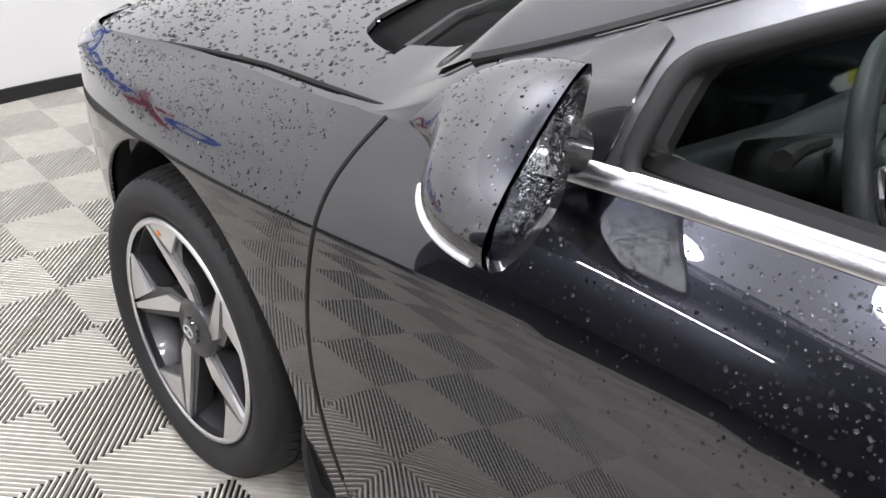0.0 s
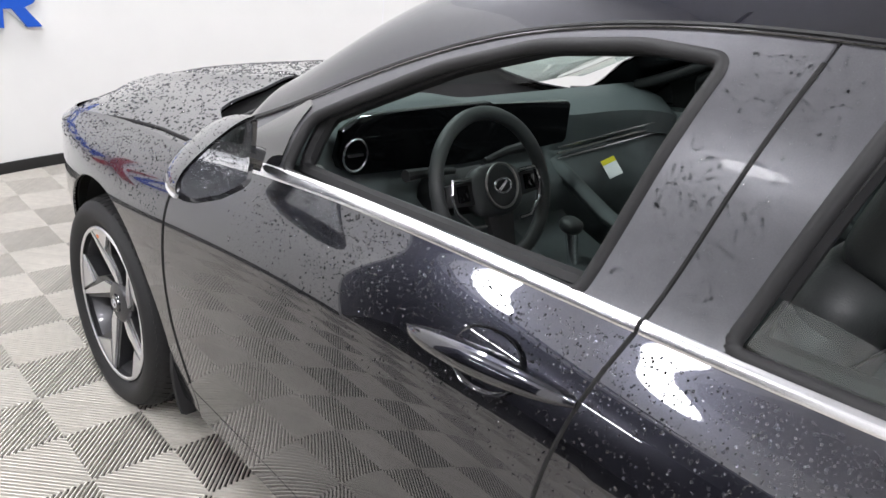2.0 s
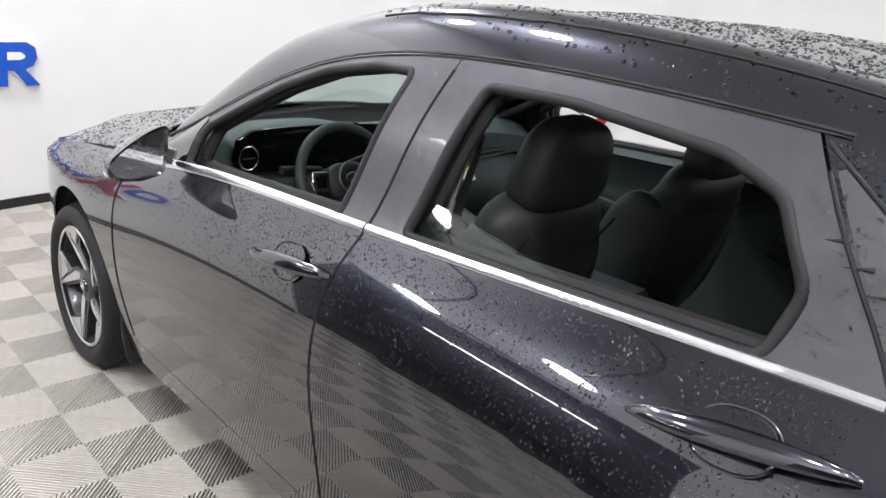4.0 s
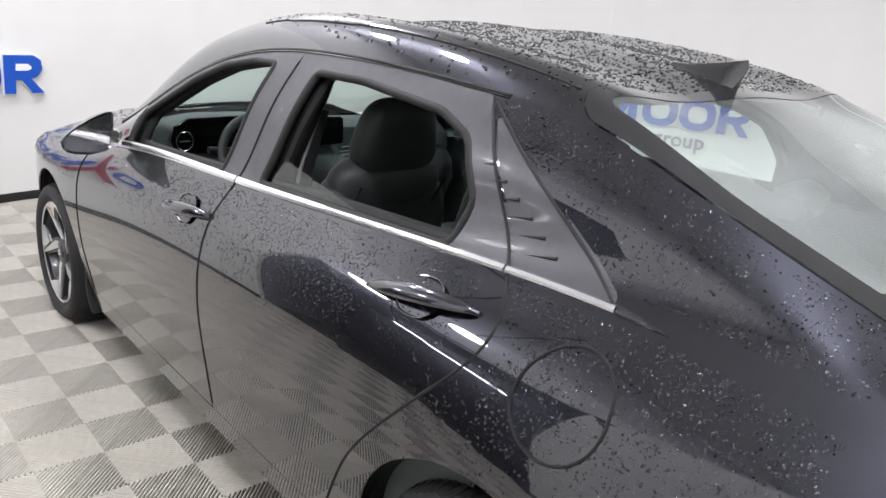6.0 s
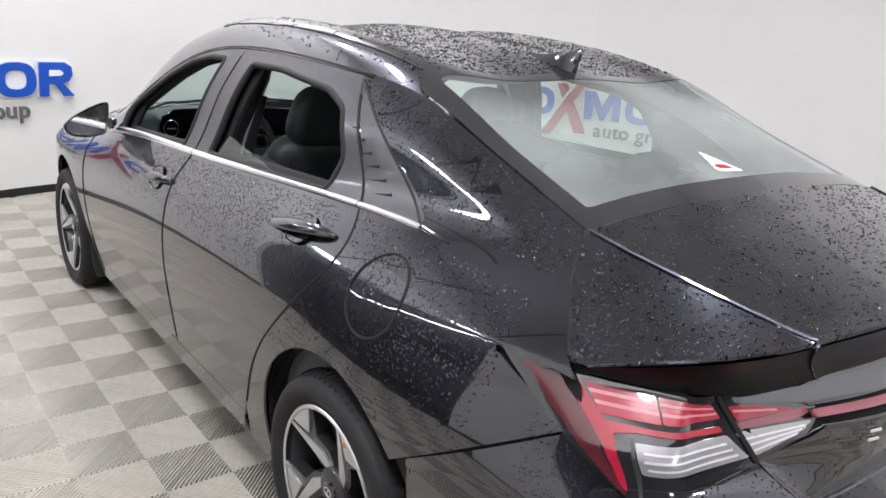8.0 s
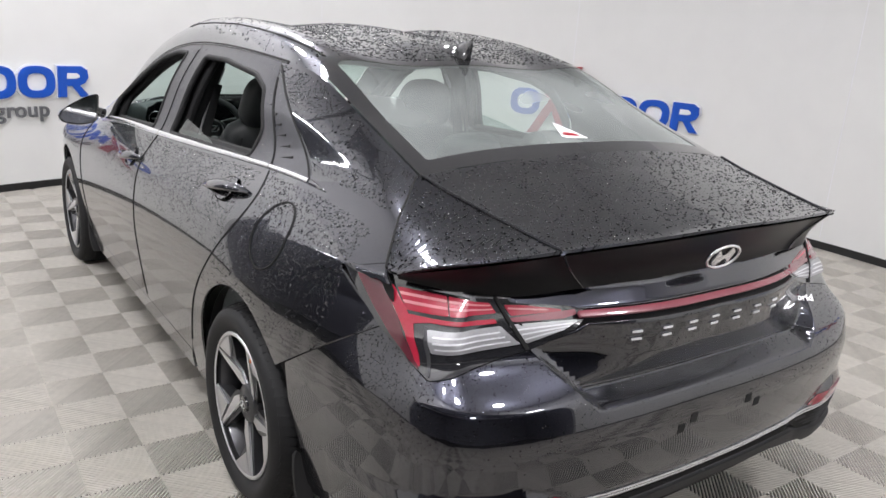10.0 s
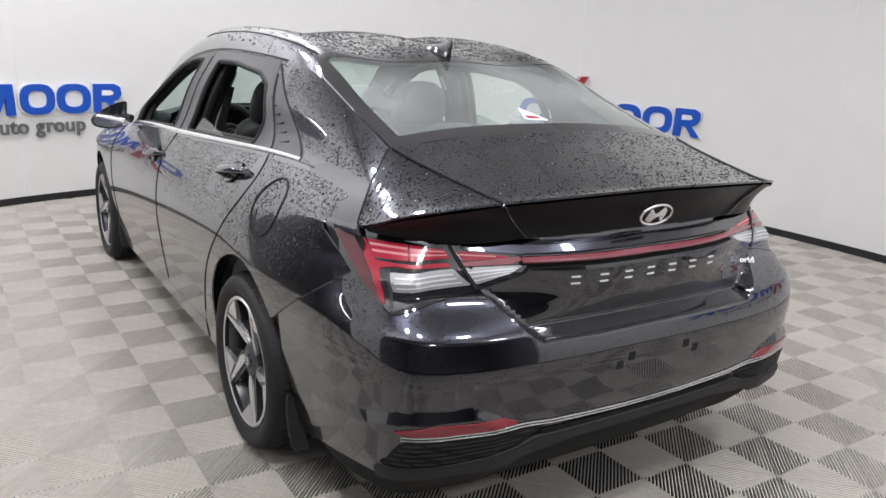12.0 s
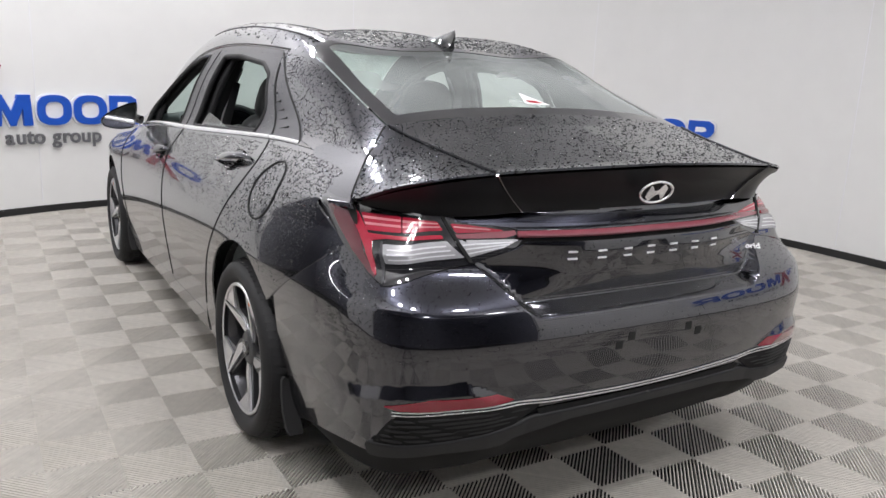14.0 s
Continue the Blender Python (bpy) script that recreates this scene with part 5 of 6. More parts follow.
# dark gaps between the panels
for sg in (-1, 1):
    for seam_line, z0, z1 in ((SEAM_F, 0.30, 0.90), (SEAM_B, 0.30, 1.33), (SEAM_R, 0.34, 1.02), (BOOT_SEAM, 0.945, 1.115)):
        bm = bmesh.new()
        path = []
        for h in np.linspace(z0, z1, 40):
            p, nn = body_at(float(seam_line(h)[0]), float(h), 0.0, V_RAIL)
            p = p - nn * 0.0008
            path.append((p.x * -sg, p.y, p.z))
        tube(bm, path, 0.0038, 6)
        part("panel_gap", bm, SHELL, car, "narrow dark gap between body panels")

# gap between bonnet and fender, seams of the roof skin
for sg in (-1, 1):
    bm = bmesh.new()
    path = []
    for y in np.linspace(0.945, 2.12, 50):
        x = float(XB(y)[0]) - 0.028 * min(1.0, max(0.0, (1.75 - y) / 0.5))
        z = float(bonnet_z(np.array([x]), np.array([y]))[0])
        path.append((sg * x, y, z + 0.0012))
    tube(bm, path, lambda f: 0.0048 - 0.003 * max(0.0, 1 - f / 0.12), 6)
    part("panel_gap", bm, SHELL, car, "narrow dark gap between body panels")
    bm = bmesh.new()
    path = []
    vv = np.linspace(V_RAIL + 0.001, V_TOP, 120)
    for y in np.linspace(0.02, -1.19, 40):
        x_, z_ = section(np.array([y]), vv)
        k = int(np.argmin(np.abs(x_[0] - (0.535 + 0.04 * (y + 1.19)))))
        path.append((sg * x_[0][k], y, z_[0][k] + 0.0004))
    tube(bm, path, 0.0026, 6)
    part("roof_seam", bm, RUBBER, roof, "thin dark seam along the roof")
    # rounded edge of the crease from the rear window down over the boot's edge
    bm = bmesh.new()
    path = [Vector(p) for p in lid_pos[0 if sg < 0 else -1, ::2]]
    tube(bm, [p + Vector((0, 0, 0.0008)) for p in path], 0.0038, 6)
    part("boot_crease", bm, PAINT, lid, "fine bright crease on the boot lid")
    bm = bmesh.new()
    path = []
    for f in np.linspace(0, 1, 10):
        x = 0.525 - 0.115 * f
        y_, z_ = lip(np.array([0.525 - 0.112 * f]))
        y_, z_ = float(y_[0]) + 0.003, float(z_[0]) - 0.004
        path.append((sg * x, y_ + (float(EDGE_LOW_Y(x)[0]) - y_) * math.sin(f * math.pi / 2) - 0.0055, z_ + (float(EDGE_LOW_Z(x)[0]) - z_) * f))
    tube(bm, path, lambda f: 0.0036 - 0.0022 * f, 6)
    part("boot_crease", bm, PAINT, lid, "fine bright crease on the boot lid")

# aerial fin
bm = bmesh.new()
rings = []
for k in range(15):
    t = k / 14
    y = -1.035 - 0.185 * t
    h = 0.012 + 0.066 * (t ** 1.5) if t < 0.93 else 0.058
    w = 0.046 * math.sin(math.pi * (0.12 + 0.80 * min(t, 0.97))) ** 0.6 * (1 - 0.35 * t)
    zb_ = ZC(y)[0] - 0.006
    rings.append([bm.verts.new((w * c, y - 0.03 * h / 0.06 * s, zb_ + h * s)) for c, s in ((1, 0), (0.72, 0.18), (0.32, 0.5), (0.12, 0.88), (0, 1), (-0.12, 0.88), (-0.32, 0.5), (-0.72, 0.18), (-1, 0))])
for a, b in zip(rings[:-1], rings[1:]):
    for i in range(8):
        bm.faces.new((a[i], a[i + 1], b[i + 1], b[i]))
bm.faces.new(rings[0])
bm.faces.new(rings[-1][::-1])
part("aerial_fin", bm, GLOSS_BLACK, car, "gloss black shark-fin aerial on the roof", angle=60)

# cowl below the windscreen
bm = bmesh.new()
rows = []
for x in np.linspace(-0.69, 0.69, 34):
    yb = max(1.10, float(bonnet_back(abs(x))))
    rows.append([bm.verts.new((x, yb + 0.05, bonnet_z(np.array([abs(x)]), np.array([yb]))[0] - 0.03)), bm.verts.new((x, yb - 0.02, ZB(yb)[0] + 0.0)), bm.verts.new((x, yb - 0.24, ZB(1.1)[0] + 0.06 - 0.075 * min(1.0, max(0.0, (abs(x) - 0.50) / 0.10))))])
for a, b in zip(rows[:-1], rows[1:]):
    for i in range(2):
        bm.faces.new((a[i], a[i + 1], b[i + 1], b[i]))
part("cowl", bm, PLASTIC, car, "black plastic cowl below the windscreen")
bm = bmesh.new()
tube(bm, [(-0.64, 1.075, 0.915), (-0.50, 1.11, 0.945), (-0.30, 1.115, 0.975), (0.0, 1.11, 0.995), (0.15, 1.10, 1.0)], 0.011, 6)
part("wiper", bm, PLASTIC, car, "black windscreen wiper")

# headlamps at the front corners
for sm in (False, True):
    pos, n, y, z, v = body_grid(1.6, 2.26, 0.3, V_BELT, 0.012, 0.012)
    grid_panel("headlamp", pos, n, [polygon_field([(1.80, 0.765), (2.0, 0.745), (2.26, 0.70), (2.26, 0.64), (2.05, 0.665)], y, z)], CLEAR_LENS, car, "clear headlamp with a bright inside", mirror=sm, lift=0.003)
# front end
bm = bmesh.new()
rows = []
for z_, dy in ((0.22, 0.0), (0.40, 0.03), (0.60, 0.04), (0.70, 0.0), (0.76, -0.10)):
    rows.append([bm.verts.new((x, 2.29 + dy - 0.55 * (abs(x) / 0.8) ** 3.2, z_)) for x in np.linspace(-0.70, 0.70, 25)])
for a, b in zip(rows[:-1], rows[1:]):
    for i in range(24):
        bm.faces.new((a[i], a[i + 1], b[i + 1], b[i]))
part("front_bumper", bm, PAINT, car, "dark grey front bumper")


# ---- tail details ----
def rear_point(u, z, lift=0.0, extra=None, face=True):
    pos, n, *_ = rear_grid(u - 0.002, u + 0.002, z - 0.002, z + 0.002, 0.002, 0.002, extra, face)
    return Vector(pos[1, 1]) + Vector(n[1, 1]) * lift, Vector(n[1, 1])


tails = [o for o in car.children if o.name.split(".")[0] == "tail_lamp"]
for lamp_ob, mir_ in zip(tails, (False, True)):
    u0, u1 = (0.0, 1.05) if not mir_ else (1.65, 2.7)
    pos, n, t, z, u = rear_grid(u0, u1, 0.74, 0.94, 0.006, 0.0025)

    def patch(name, poly, mat, label, lift):
        grid_panel(name, pos, n, [polygon_field(poly, t, z)], mat, lamp_ob, label, 0.004, lift=lift)
    # dark outer field, solid arm with a lower bar, segments with fine lines, clear lenses in dark frames
    patch("outer_lens", [(0.222, 0.912), (0.289, 0.911), (0.380, 0.851), (0.454, 0.787), (0.488, 0.760), (0.447, 0.776), (0.377, 0.818), (0.309, 0.856)], DARK_RED, "dull dark red outer lens", 0.004)
    patch("red_arm", [(0.303, 0.904), (0.328, 0.906), (0.401, 0.860), (0.772, 0.870), (0.776, 0.861), (0.465, 0.854), (0.424, 0.846), (0.455, 0.808), (0.486, 0.765), (0.463, 0.778), (0.421, 0.823), (0.345, 0.876)], RED_LENS, "solid red lamp arm", 0.005)

    def at_row(f, k):
        a, b = (0.340 + 0.055 * k, 0.904 - 0.041 * k), (0.760 + 0.019 * k, 0.902 - 0.023 * k)
        return (a[0] + (b[0] - a[0]) * f, a[1] + (b[1] - a[1]) * f + 0.010 * (1 - k) * f * (1 - f))
    for ua, ub in ((0.0, 0.30), (0.312, 0.64), (0.652, 1.0)):
        rows_ = np.linspace(ua, ub, 4)
        patch("red_segment", [at_row(f, 0) for f in rows_] + [at_row(f, 0.92) for f in rows_[::-1]], RED_LENS, "red lamp segment", 0.004)
        for k in (0.25, 0.58):
            patch("bright_line", [at_row(f, k - 0.06) for f in rows_] + [at_row(f, k + 0.06) for f in rows_[::-1]], LINE_RED, "pale red line in the lamp", 0.0055)
    patch("red_segment", [(0.800, 0.897), (0.849, 0.893), (0.926, 0.880), (0.931, 0.876), (0.814, 0.874)], RED_LENS, "red lamp segment", 0.004)
    patch("bright_line", [(0.806, 0.891), (0.900, 0.882), (0.900, 0.8790), (0.808, 0.8872)], LINE_RED, "pale red line in the lamp", 0.0055)
    patch("red_bar", [(0.809, 0.870), (0.955, 0.878), (0.957, 0.868), (0.928, 0.861), (0.818, 0.861)], PALE_RED, "pale red lamp bar", 0.005)
    for k, quad in enumerate((((0.467, 0.841), (0.784, 0.856), (0.830, 0.816), (0.500, 0.799)), ((0.806, 0.857), (0.962, 0.857), (0.924, 0.838), (0.843, 0.816)))):
        patch("reversing_lens", list(quad), CLEAR_LENS, "clear ribbed reversing lamp lens", 0.005)
        for r in range(1, 4):
            f = r / 4.0
            a = [quad[0][i] + (quad[3][i] - quad[0][i]) * f for i in (0, 1)]
            b = [quad[1][i] + (quad[2][i] - quad[1][i]) * f for i in (0, 1)]
            a = [a[i] + (b[i] - a[i]) * 0.04 for i in (0, 1)]
            b = [b[i] + (a[i] - b[i]) * 0.04 for i in (0, 1)]
            patch("lens_rib", [tuple(a), tuple(b), (b[0], b[1] - 0.0034), (a[0], a[1] - 0.0034)], LENS_RIB, "", 0.0062)
    patch("lens_frame", [(0.455, 0.846), (0.462, 0.8455), (0.496, 0.799), (0.522, 0.752), (0.514, 0.754), (0.487, 0.797)], DARK_ALLOY, "dark frame beside the clear lens", 0.0062)
    patch("lamp_joint", [(0.774, 0.914), (0.783, 0.914), (0.849, 0.805), (0.840, 0.803)], SHELL, "dark lamp joint", 0.0066)

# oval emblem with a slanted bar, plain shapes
em = new("emblem")
em.parent = lid
p0, n0 = Vector((0, -2.345, 0.975)), Vector((0, -0.94, -0.34))
basis = Matrix.Translation(p0) @ n0.to_track_quat("Z", "Y").to_matrix().to_4x4()
for nm, fn in (("emblem_ring", None), ("emblem_bar", 1)):
    bm = bmesh.new()
    if fn is None:
        tube(bm, [basis @ Vector((0.062 * math.cos(a), 0.032 * math.sin(a), 0.004)) for a in np.linspace(0, 2 * math.pi, 49)[:-1]], 0.0048, 8, True)
    else:
        prism(bm, [(-0.040, -0.014), (-0.022, -0.026), (0.0, -0.006), (0.012, -0.004), (0.022, -0.020), (0.030, -0.024), (0.040, 0.012), (0.022, 0.027), (0.004, 0.007), (-0.010, 0.004), (-0.022, 0.02), (-0.030, 0.022)], 0.007, basis, 0.001)
    part(nm, bm, CHROME, em, "bright metal emblem piece", angle=60)
# row of seven thin marks across the boot face
for k in range(7):
    p, nn = rear_point(1.35 + (-0.268 + 0.083 * k), 0.818, 0.002)
    b2 = Matrix.Translation(p) @ nn.to_track_quat("Z", "Y").to_matrix().to_4x4()
    bm = bmesh.new()
    box(bm, -0.014, 0.014, -0.0125, -0.0075, 0, 0.003, m=b2)
    box(bm, -0.014, 0.014, 0.0065, 0.0115, 0, 0.003, m=b2)
    part("mark", bm, BADGE, lid, "small bright metal mark", smooth=False)
cu = bpy.data.curves.new("word", "FONT")
cu.body, cu.size, cu.extrude, cu.align_x = "hybrid", 0.031, 0.0015, "CENTER"
cu.offset = 0.0006
tmp = new("word", cu)
me = bpy.data.meshes.new_from_object(tmp.evaluated_get(bpy.context.evaluated_depsgraph_get()))
bpy.data.objects.remove(tmp)
me.materials.append(BADGE)
word = new("badge_word", me)
word.parent = lid
p, nn = rear_point(1.35 + 0.450, 0.762, 0.004)
q = nn.to_track_quat("Z", "Y").to_matrix().to_4x4()
word.matrix_basis = Matrix.Translation(p) @ q
tagged(word, "small bright metal word")
# number-plate field: fixing holes
for du in (-0.145, -0.105, 0.105, 0.145):
    p, nn = rear_point(1.35 + du, 0.578 + (0.012 if abs(du) < 0.12 else -0.008), 0.0)
    b2 = Matrix.Translation(p) @ nn.to_track_quat("Z", "Y").to_matrix().to_4x4()
    bm = bmesh.new()
    box(bm, -0.0125, 0.0125, -0.0125, 0.0125, -0.004, 0.0012, 0.001, b2)
    part("fixing_hole", bm, SHELL, bumper, "small square dark fixing hole", smooth=False)
# lower corners: reflector, slatted vent and lip
for u0, u1 in ((0.0, 1.35), (1.35, 2.7)):
    pos, n, t, z, u = rear_grid(u0, u1, 0.24, 0.50, 0.012, 0.006)
    grid_panel("reflector", pos, n, [polygon_field([(0.585, 0.463), (0.723, 0.489), (0.881, 0.485), (0.927, 0.460), (0.63, 0.458)], t, z)], REFLECTOR, bumper, "dark red rear reflector", 0.004, lift=0.004)
    vent = grid_panel("vent", pos, n, [polygon_field([(0.63, 0.440), (0.782, 0.449), (0.998, 0.434), (0.929, 0.384), (0.895, 0.380), (0.531, 0.347), (0.573, 0.395)], t, z)], SHELL, bumper, "black slatted vent in the bumper", 0.004, lift=0.002)
    for k in range(5):
        f0, f1 = 0.10 + 0.18 * k, 0.17 + 0.18 * k
        quad = [(0.63 - 0.092 * f0, 0.438 - 0.088 * f0), (0.79, 0.447 - 0.078 * f0), (0.975 - 0.075 * f0, 0.434 - 0.052 * f0), (0.975 - 0.075 * f1, 0.434 - 0.052 * f1), (0.79, 0.447 - 0.078 * f1), (0.63 - 0.092 * f1, 0.438 - 0.088 * f1)]
        grid_panel("slat", pos, n, [polygon_field(quad, t, z)], PLASTIC, bumper, "", 0.006, lift=0.006)
    grid_panel("bumper_gap", pos, n, [polygon_field([(0.985, 0.419), (1.5, 0.412), (1.5, 0.398), (1.0, 0.398)], t, z)], SHELL, bumper, "dark slot above the lower lip", 0.004, lift=0.001)
    # two thin bright lines run from corner to corner
    for up_, w_ in ((0.003, 0.0026), (-0.006, 0.0020)):
        line_z = np.interp(t, [0.61, 0.78, 0.93, 1.012, 1.242, 1.35], [0.449, 0.457, 0.452, 0.444, 0.435, 0.434]) + up_
        grid_panel("bumper_line", pos, n, [line_z + w_ / 2 - z, z - line_z + w_ / 2, t - 0.615], CHROME, bumper, "thin bright metal line along the bumper", 0.003, lift=0.005)
    pos, n, t, z, u = rear_grid(u0, u1, 0.22, 0.50, 0.012, 0.006, extra=lambda t, z: 0.014 + 0 * t)
    grid_panel("bumper_lip", pos, n, [polygon_field([(0.515, 0.345), (0.895, 0.377), (0.935, 0.384), (0.979, 0.398), (1.066, 0.399), (1.5, 0.398), (1.5, 0.376), (1.074, 0.374), (0.997, 0.360), (0.927, 0.350), (0.902, 0.335), (0.764, 0.338), (0.519, 0.310)], t, z)], PLASTIC, bumper, "dark satin lower bumper lip", 0.02)


# ---- inside of the car ----
def pillow(bm, sx, sy, sz, m, power=3.0, nu=28, nv=16, dent=0.0, taper=0.0):
    """A padded block with rounded edges, half-sizes sx, sy, sz."""
    def sp(c, p):
        return math.copysign(abs(c) ** (2 / p), c)
    rows = []
    for i in range(nv + 1):
        b = -math.pi / 2 + math.pi * i / nv
        row = []
        for k in range(nu):
            a = 2 * math.pi * k / nu
            x, y, z = sp(math.cos(b), power) * sp(math.cos(a), power), sp(math.cos(b), power) * sp(math.sin(a), power), sp(math.sin(b), power)
            if dent and z > 0:
                z -= dent * math.exp(-(x * x) * 5)
            row.append(bm.verts.new(m @ Vector((x * sx * (1 - taper * z), y * sy * (1 - 0.5 * taper * z), z * sz))))
        rows.append(row)
    for a, b in zip(rows[:-1], rows[1:]):
        for k in range(nu):
            bm.faces.new((a[k], a[(k + 1) % nu], b[(k + 1) % nu], b[k]))
    bmesh.ops.remove_doubles(bm, verts=bm.verts[:], dist=1e-5)


def seat_part(name, parent, mat, size, m, power=3.2, dent=0.0, label="", taper=0.0):
    bm = bmesh.new()
    pillow(bm, *size, m, power, dent=dent, taper=taper)
    return part(name, bm, mat, parent, label, angle=80)


def front_seat(x):
    root = new("front_seat")
    root.parent = car
    root.location = (x, -0.06, 0)
    seat_part("seat_cushion", root, LEATHER, (0.26, 0.27, 0.09), pose(0, 0.14, 0.50, 6), dent=0.15, label="black leather seat cushion")
    back = seat_part("backrest", root, LEATHER, (0.255, 0.085, 0.30), pose(0, -0.215, 0.755, 17), 3.0, label="black leather seat back")
    seat_part("side_bolster", back, LEATHER, (0.055, 0.105, 0.25), pose(-0.215, -0.175, 0.74, 17), 2.6)
    seat_part("side_bolster", back, LEATHER, (0.055, 0.105, 0.25), pose(0.215, -0.175, 0.74, 17), 2.6)
    seat_part("shoulder_pad", back, LEATHER, (0.20, 0.075, 0.10), pose(0, -0.285, 0.975, 17), 2.6)
    # stitched seams
    for sx in (-0.155, 0.155):
        bm = bmesh.new()
        tube(bm, [(sx, -0.09 - 0.30 * t, 0.56 + 0.44 * t) for t in np.linspace(0, 1, 14)], 0.003, 6)
        part("seam", bm, PLASTIC, back)
    head = seat_part("headrest", root, LEATHER, (0.135, 0.062, 0.108), pose(0, -0.335, 1.135, 12), 3.4, label="black leather headrest", taper=0.17)
    bm = bmesh.new()
    tube(bm, [(0.136 * math.cos(a) * 0.95, -0.335 + 0.066 * 0.0 + 0.0, 1.135 + 0.108 * math.sin(a)) for a in np.linspace(0.5, 2.64, 16)], 0.003, 6)
    part("seam", bm, PLASTIC, head)
    for sx in (-0.055, 0.055):
        bm = bmesh.new()
        tube(bm, [(sx, -0.315, 0.98), (sx, -0.325, 1.06)], 0.006, 8)
        part("headrest_post", bm, CHROME, head, "bright metal post")
        bm = bmesh.new()
        pillow(bm, 0.018, 0.012, 0.007, pose(sx, -0.316, 1.036), 3, 14, 8)
        part("post_collar", bm, CHROME, head)
    bm = bmesh.new()
    box(bm, -0.24, 0.24, -0.10, 0.36, 0.25, 0.43, 0.02)
    part("seat_base", bm, PLASTIC, root)
    return root


front_seat(-0.375)
front_seat(0.375)
bench = new("rear_bench")
bench.parent = car
seat_part("seat_cushion", bench, LEATHER, (0.62, 0.26, 0.10), pose(0, -0.86, 0.49, 5), 5, dent=0.06, label="black leather rear cushion")
for x in (-0.36, 0.36):
    seat_part("backrest", bench, LEATHER, (0.30, 0.085, 0.30), pose(x, -1.16, 0.76, 24), 3.6, label="black leather rear back")
seat_part("backrest", bench, LEATHER, (0.10, 0.075, 0.28), pose(0, -1.15, 0.75, 24), 3.6)
for x in (-0.37, 0.0, 0.37):
    seat_part("headrest", bench, LEATHER, (0.125, 0.05, 0.065), pose(x, -1.27, 1.06, 20), 3.0, label="black leather headrest")

cabin_panels = []
for sm in (False, True):
    pos, n, y, z, v = body_grid(-1.30, 0.98, 0.05, V_BELT + 0.005, 0.04, 0.03)
    bulge = 0.07 + 0.02 * np.exp(-((z - 0.74) / 0.04) ** 2)
    pos2 = pos.copy()
    pos2[:, :, 0] += bulge
    grid_panel("door_lining", pos2, -n, [z - 0.27], TRIM_GREY, car, "dark grey door lining", flange=0, mirror=sm)
    # sill ledge between outer skin and lining
    bm = bmesh.new()
    rows = []
    for yy_ in np.linspace(0.80, -1.22, 50):
        a, b = -XB(yy_)[0] + 0.004, -XB(yy_)[0] + 0.085
        zz_ = ZB(yy_)[0] - 0.004
        s_ = -1 if sm else 1
        rows.append([bm.verts.new((s_ * a, yy_, zz_)), bm.verts.new((s_ * (a + 0.02), yy_, zz_ + 0.004)), bm.verts.new((s_ * (b - 0.015), yy_, zz_ - 0.006)), bm.verts.new((s_ * b, yy_, zz_ - 0.03))])
    for a, b in zip(rows[:-1], rows[1:]):
        for i in range(3):
            bm.faces.new((a[i], a[i + 1], b[i + 1], b[i]))
    part("window_ledge", bm, TRIM_GREY, car, "dark grey ledge below the open window")
    s_ = 1 if sm else -1
    for y0, y1 in ((0.52, -0.10), (-0.42, -0.92)):
        bm = bmesh.new()
        pillow(bm, 0.035, abs(y1 - y0) / 2, 0.03, pose(s_ * 0.765, (y0 + y1) / 2, 0.735, 3 if y0 > 0 else 2), 4, 24, 10)
        arm = part("armrest", bm, LEATHER, car, "black door armrest", angle=80)
        bm = bmesh.new()
        tube(bm, [(s_ * 0.755, y0 - 0.05, 0.80), (s_ * 0.748, y0 - 0.09, 0.772), (s_ * 0.745, y0 - 0.19, 0.775)], 0.007, 8, squash=0.6)
        part("inner_handle", bm, CHROME, arm, "bright metal inner door handle")
    bm = bmesh.new()
    lathe(bm, [(0.0, 0.006), (0.026, 0.006), (0.032, 0.003), (0.034, -0.01)], Matrix.Translation((s_ * 0.745, 0.565, 0.93)) @ Matrix.Rotation(math.pi if sm else 0, 4, "Z"), 24)
    part("tweeter", bm, STEEL, car, "round bright tweeter cover")
    # inner pillars
    bm = bmesh.new()
    path = [(s_ * (section(np.array([y]), np.array([V_RAIL - 0.06]))[0][0][0] - 0.05), y, section(np.array([y]), np.array([V_RAIL - 0.03]))[1][0][0] - 0.004) for y in np.linspace(0.80, -1.20, 40)]
    tube(bm, path, 0.017, 10)
    part("roof_lining_edge", bm, PLASTIC, car)
    bm = bmesh.new()
    tube(bm, [(s_ * 0.715, -0.235, 0.90), (s_ * 0.685, -0.25, 1.03), (s_ * 0.63, -0.285, 1.22), (s_ * 0.585, -0.30, 1.33)], lambda t: 0.055 - 0.01 * t, 12, squash=1.3)
    part("pillar_lining", bm, PLASTIC, car, "dark lining of the middle pillar")
    bm = bmesh.new()
    tube(bm, [(s_ * 0.664, -0.322, 0.985), (s_ * 0.645, -0.319, 1.06), (s_ * 0.60, -0.312, 1.16), (s_ * 0.551, -0.304, 1.263)], 0.011, 8, squash=0.5)
    part("pillar_trim", bm, STRIP_M, car, "pale grey edge strip of the middle pillar")
    bm = bmesh.new()
    tube(bm, [(s_ * 0.655, -0.315, 0.80), (s_ * 0.635, -0.325, 1.02), (s_ * 0.585, -0.335, 1.20)], 0.022, 8, squash=0.12)
    part("seat_belt", bm, PLASTIC, car, "black seat belt")

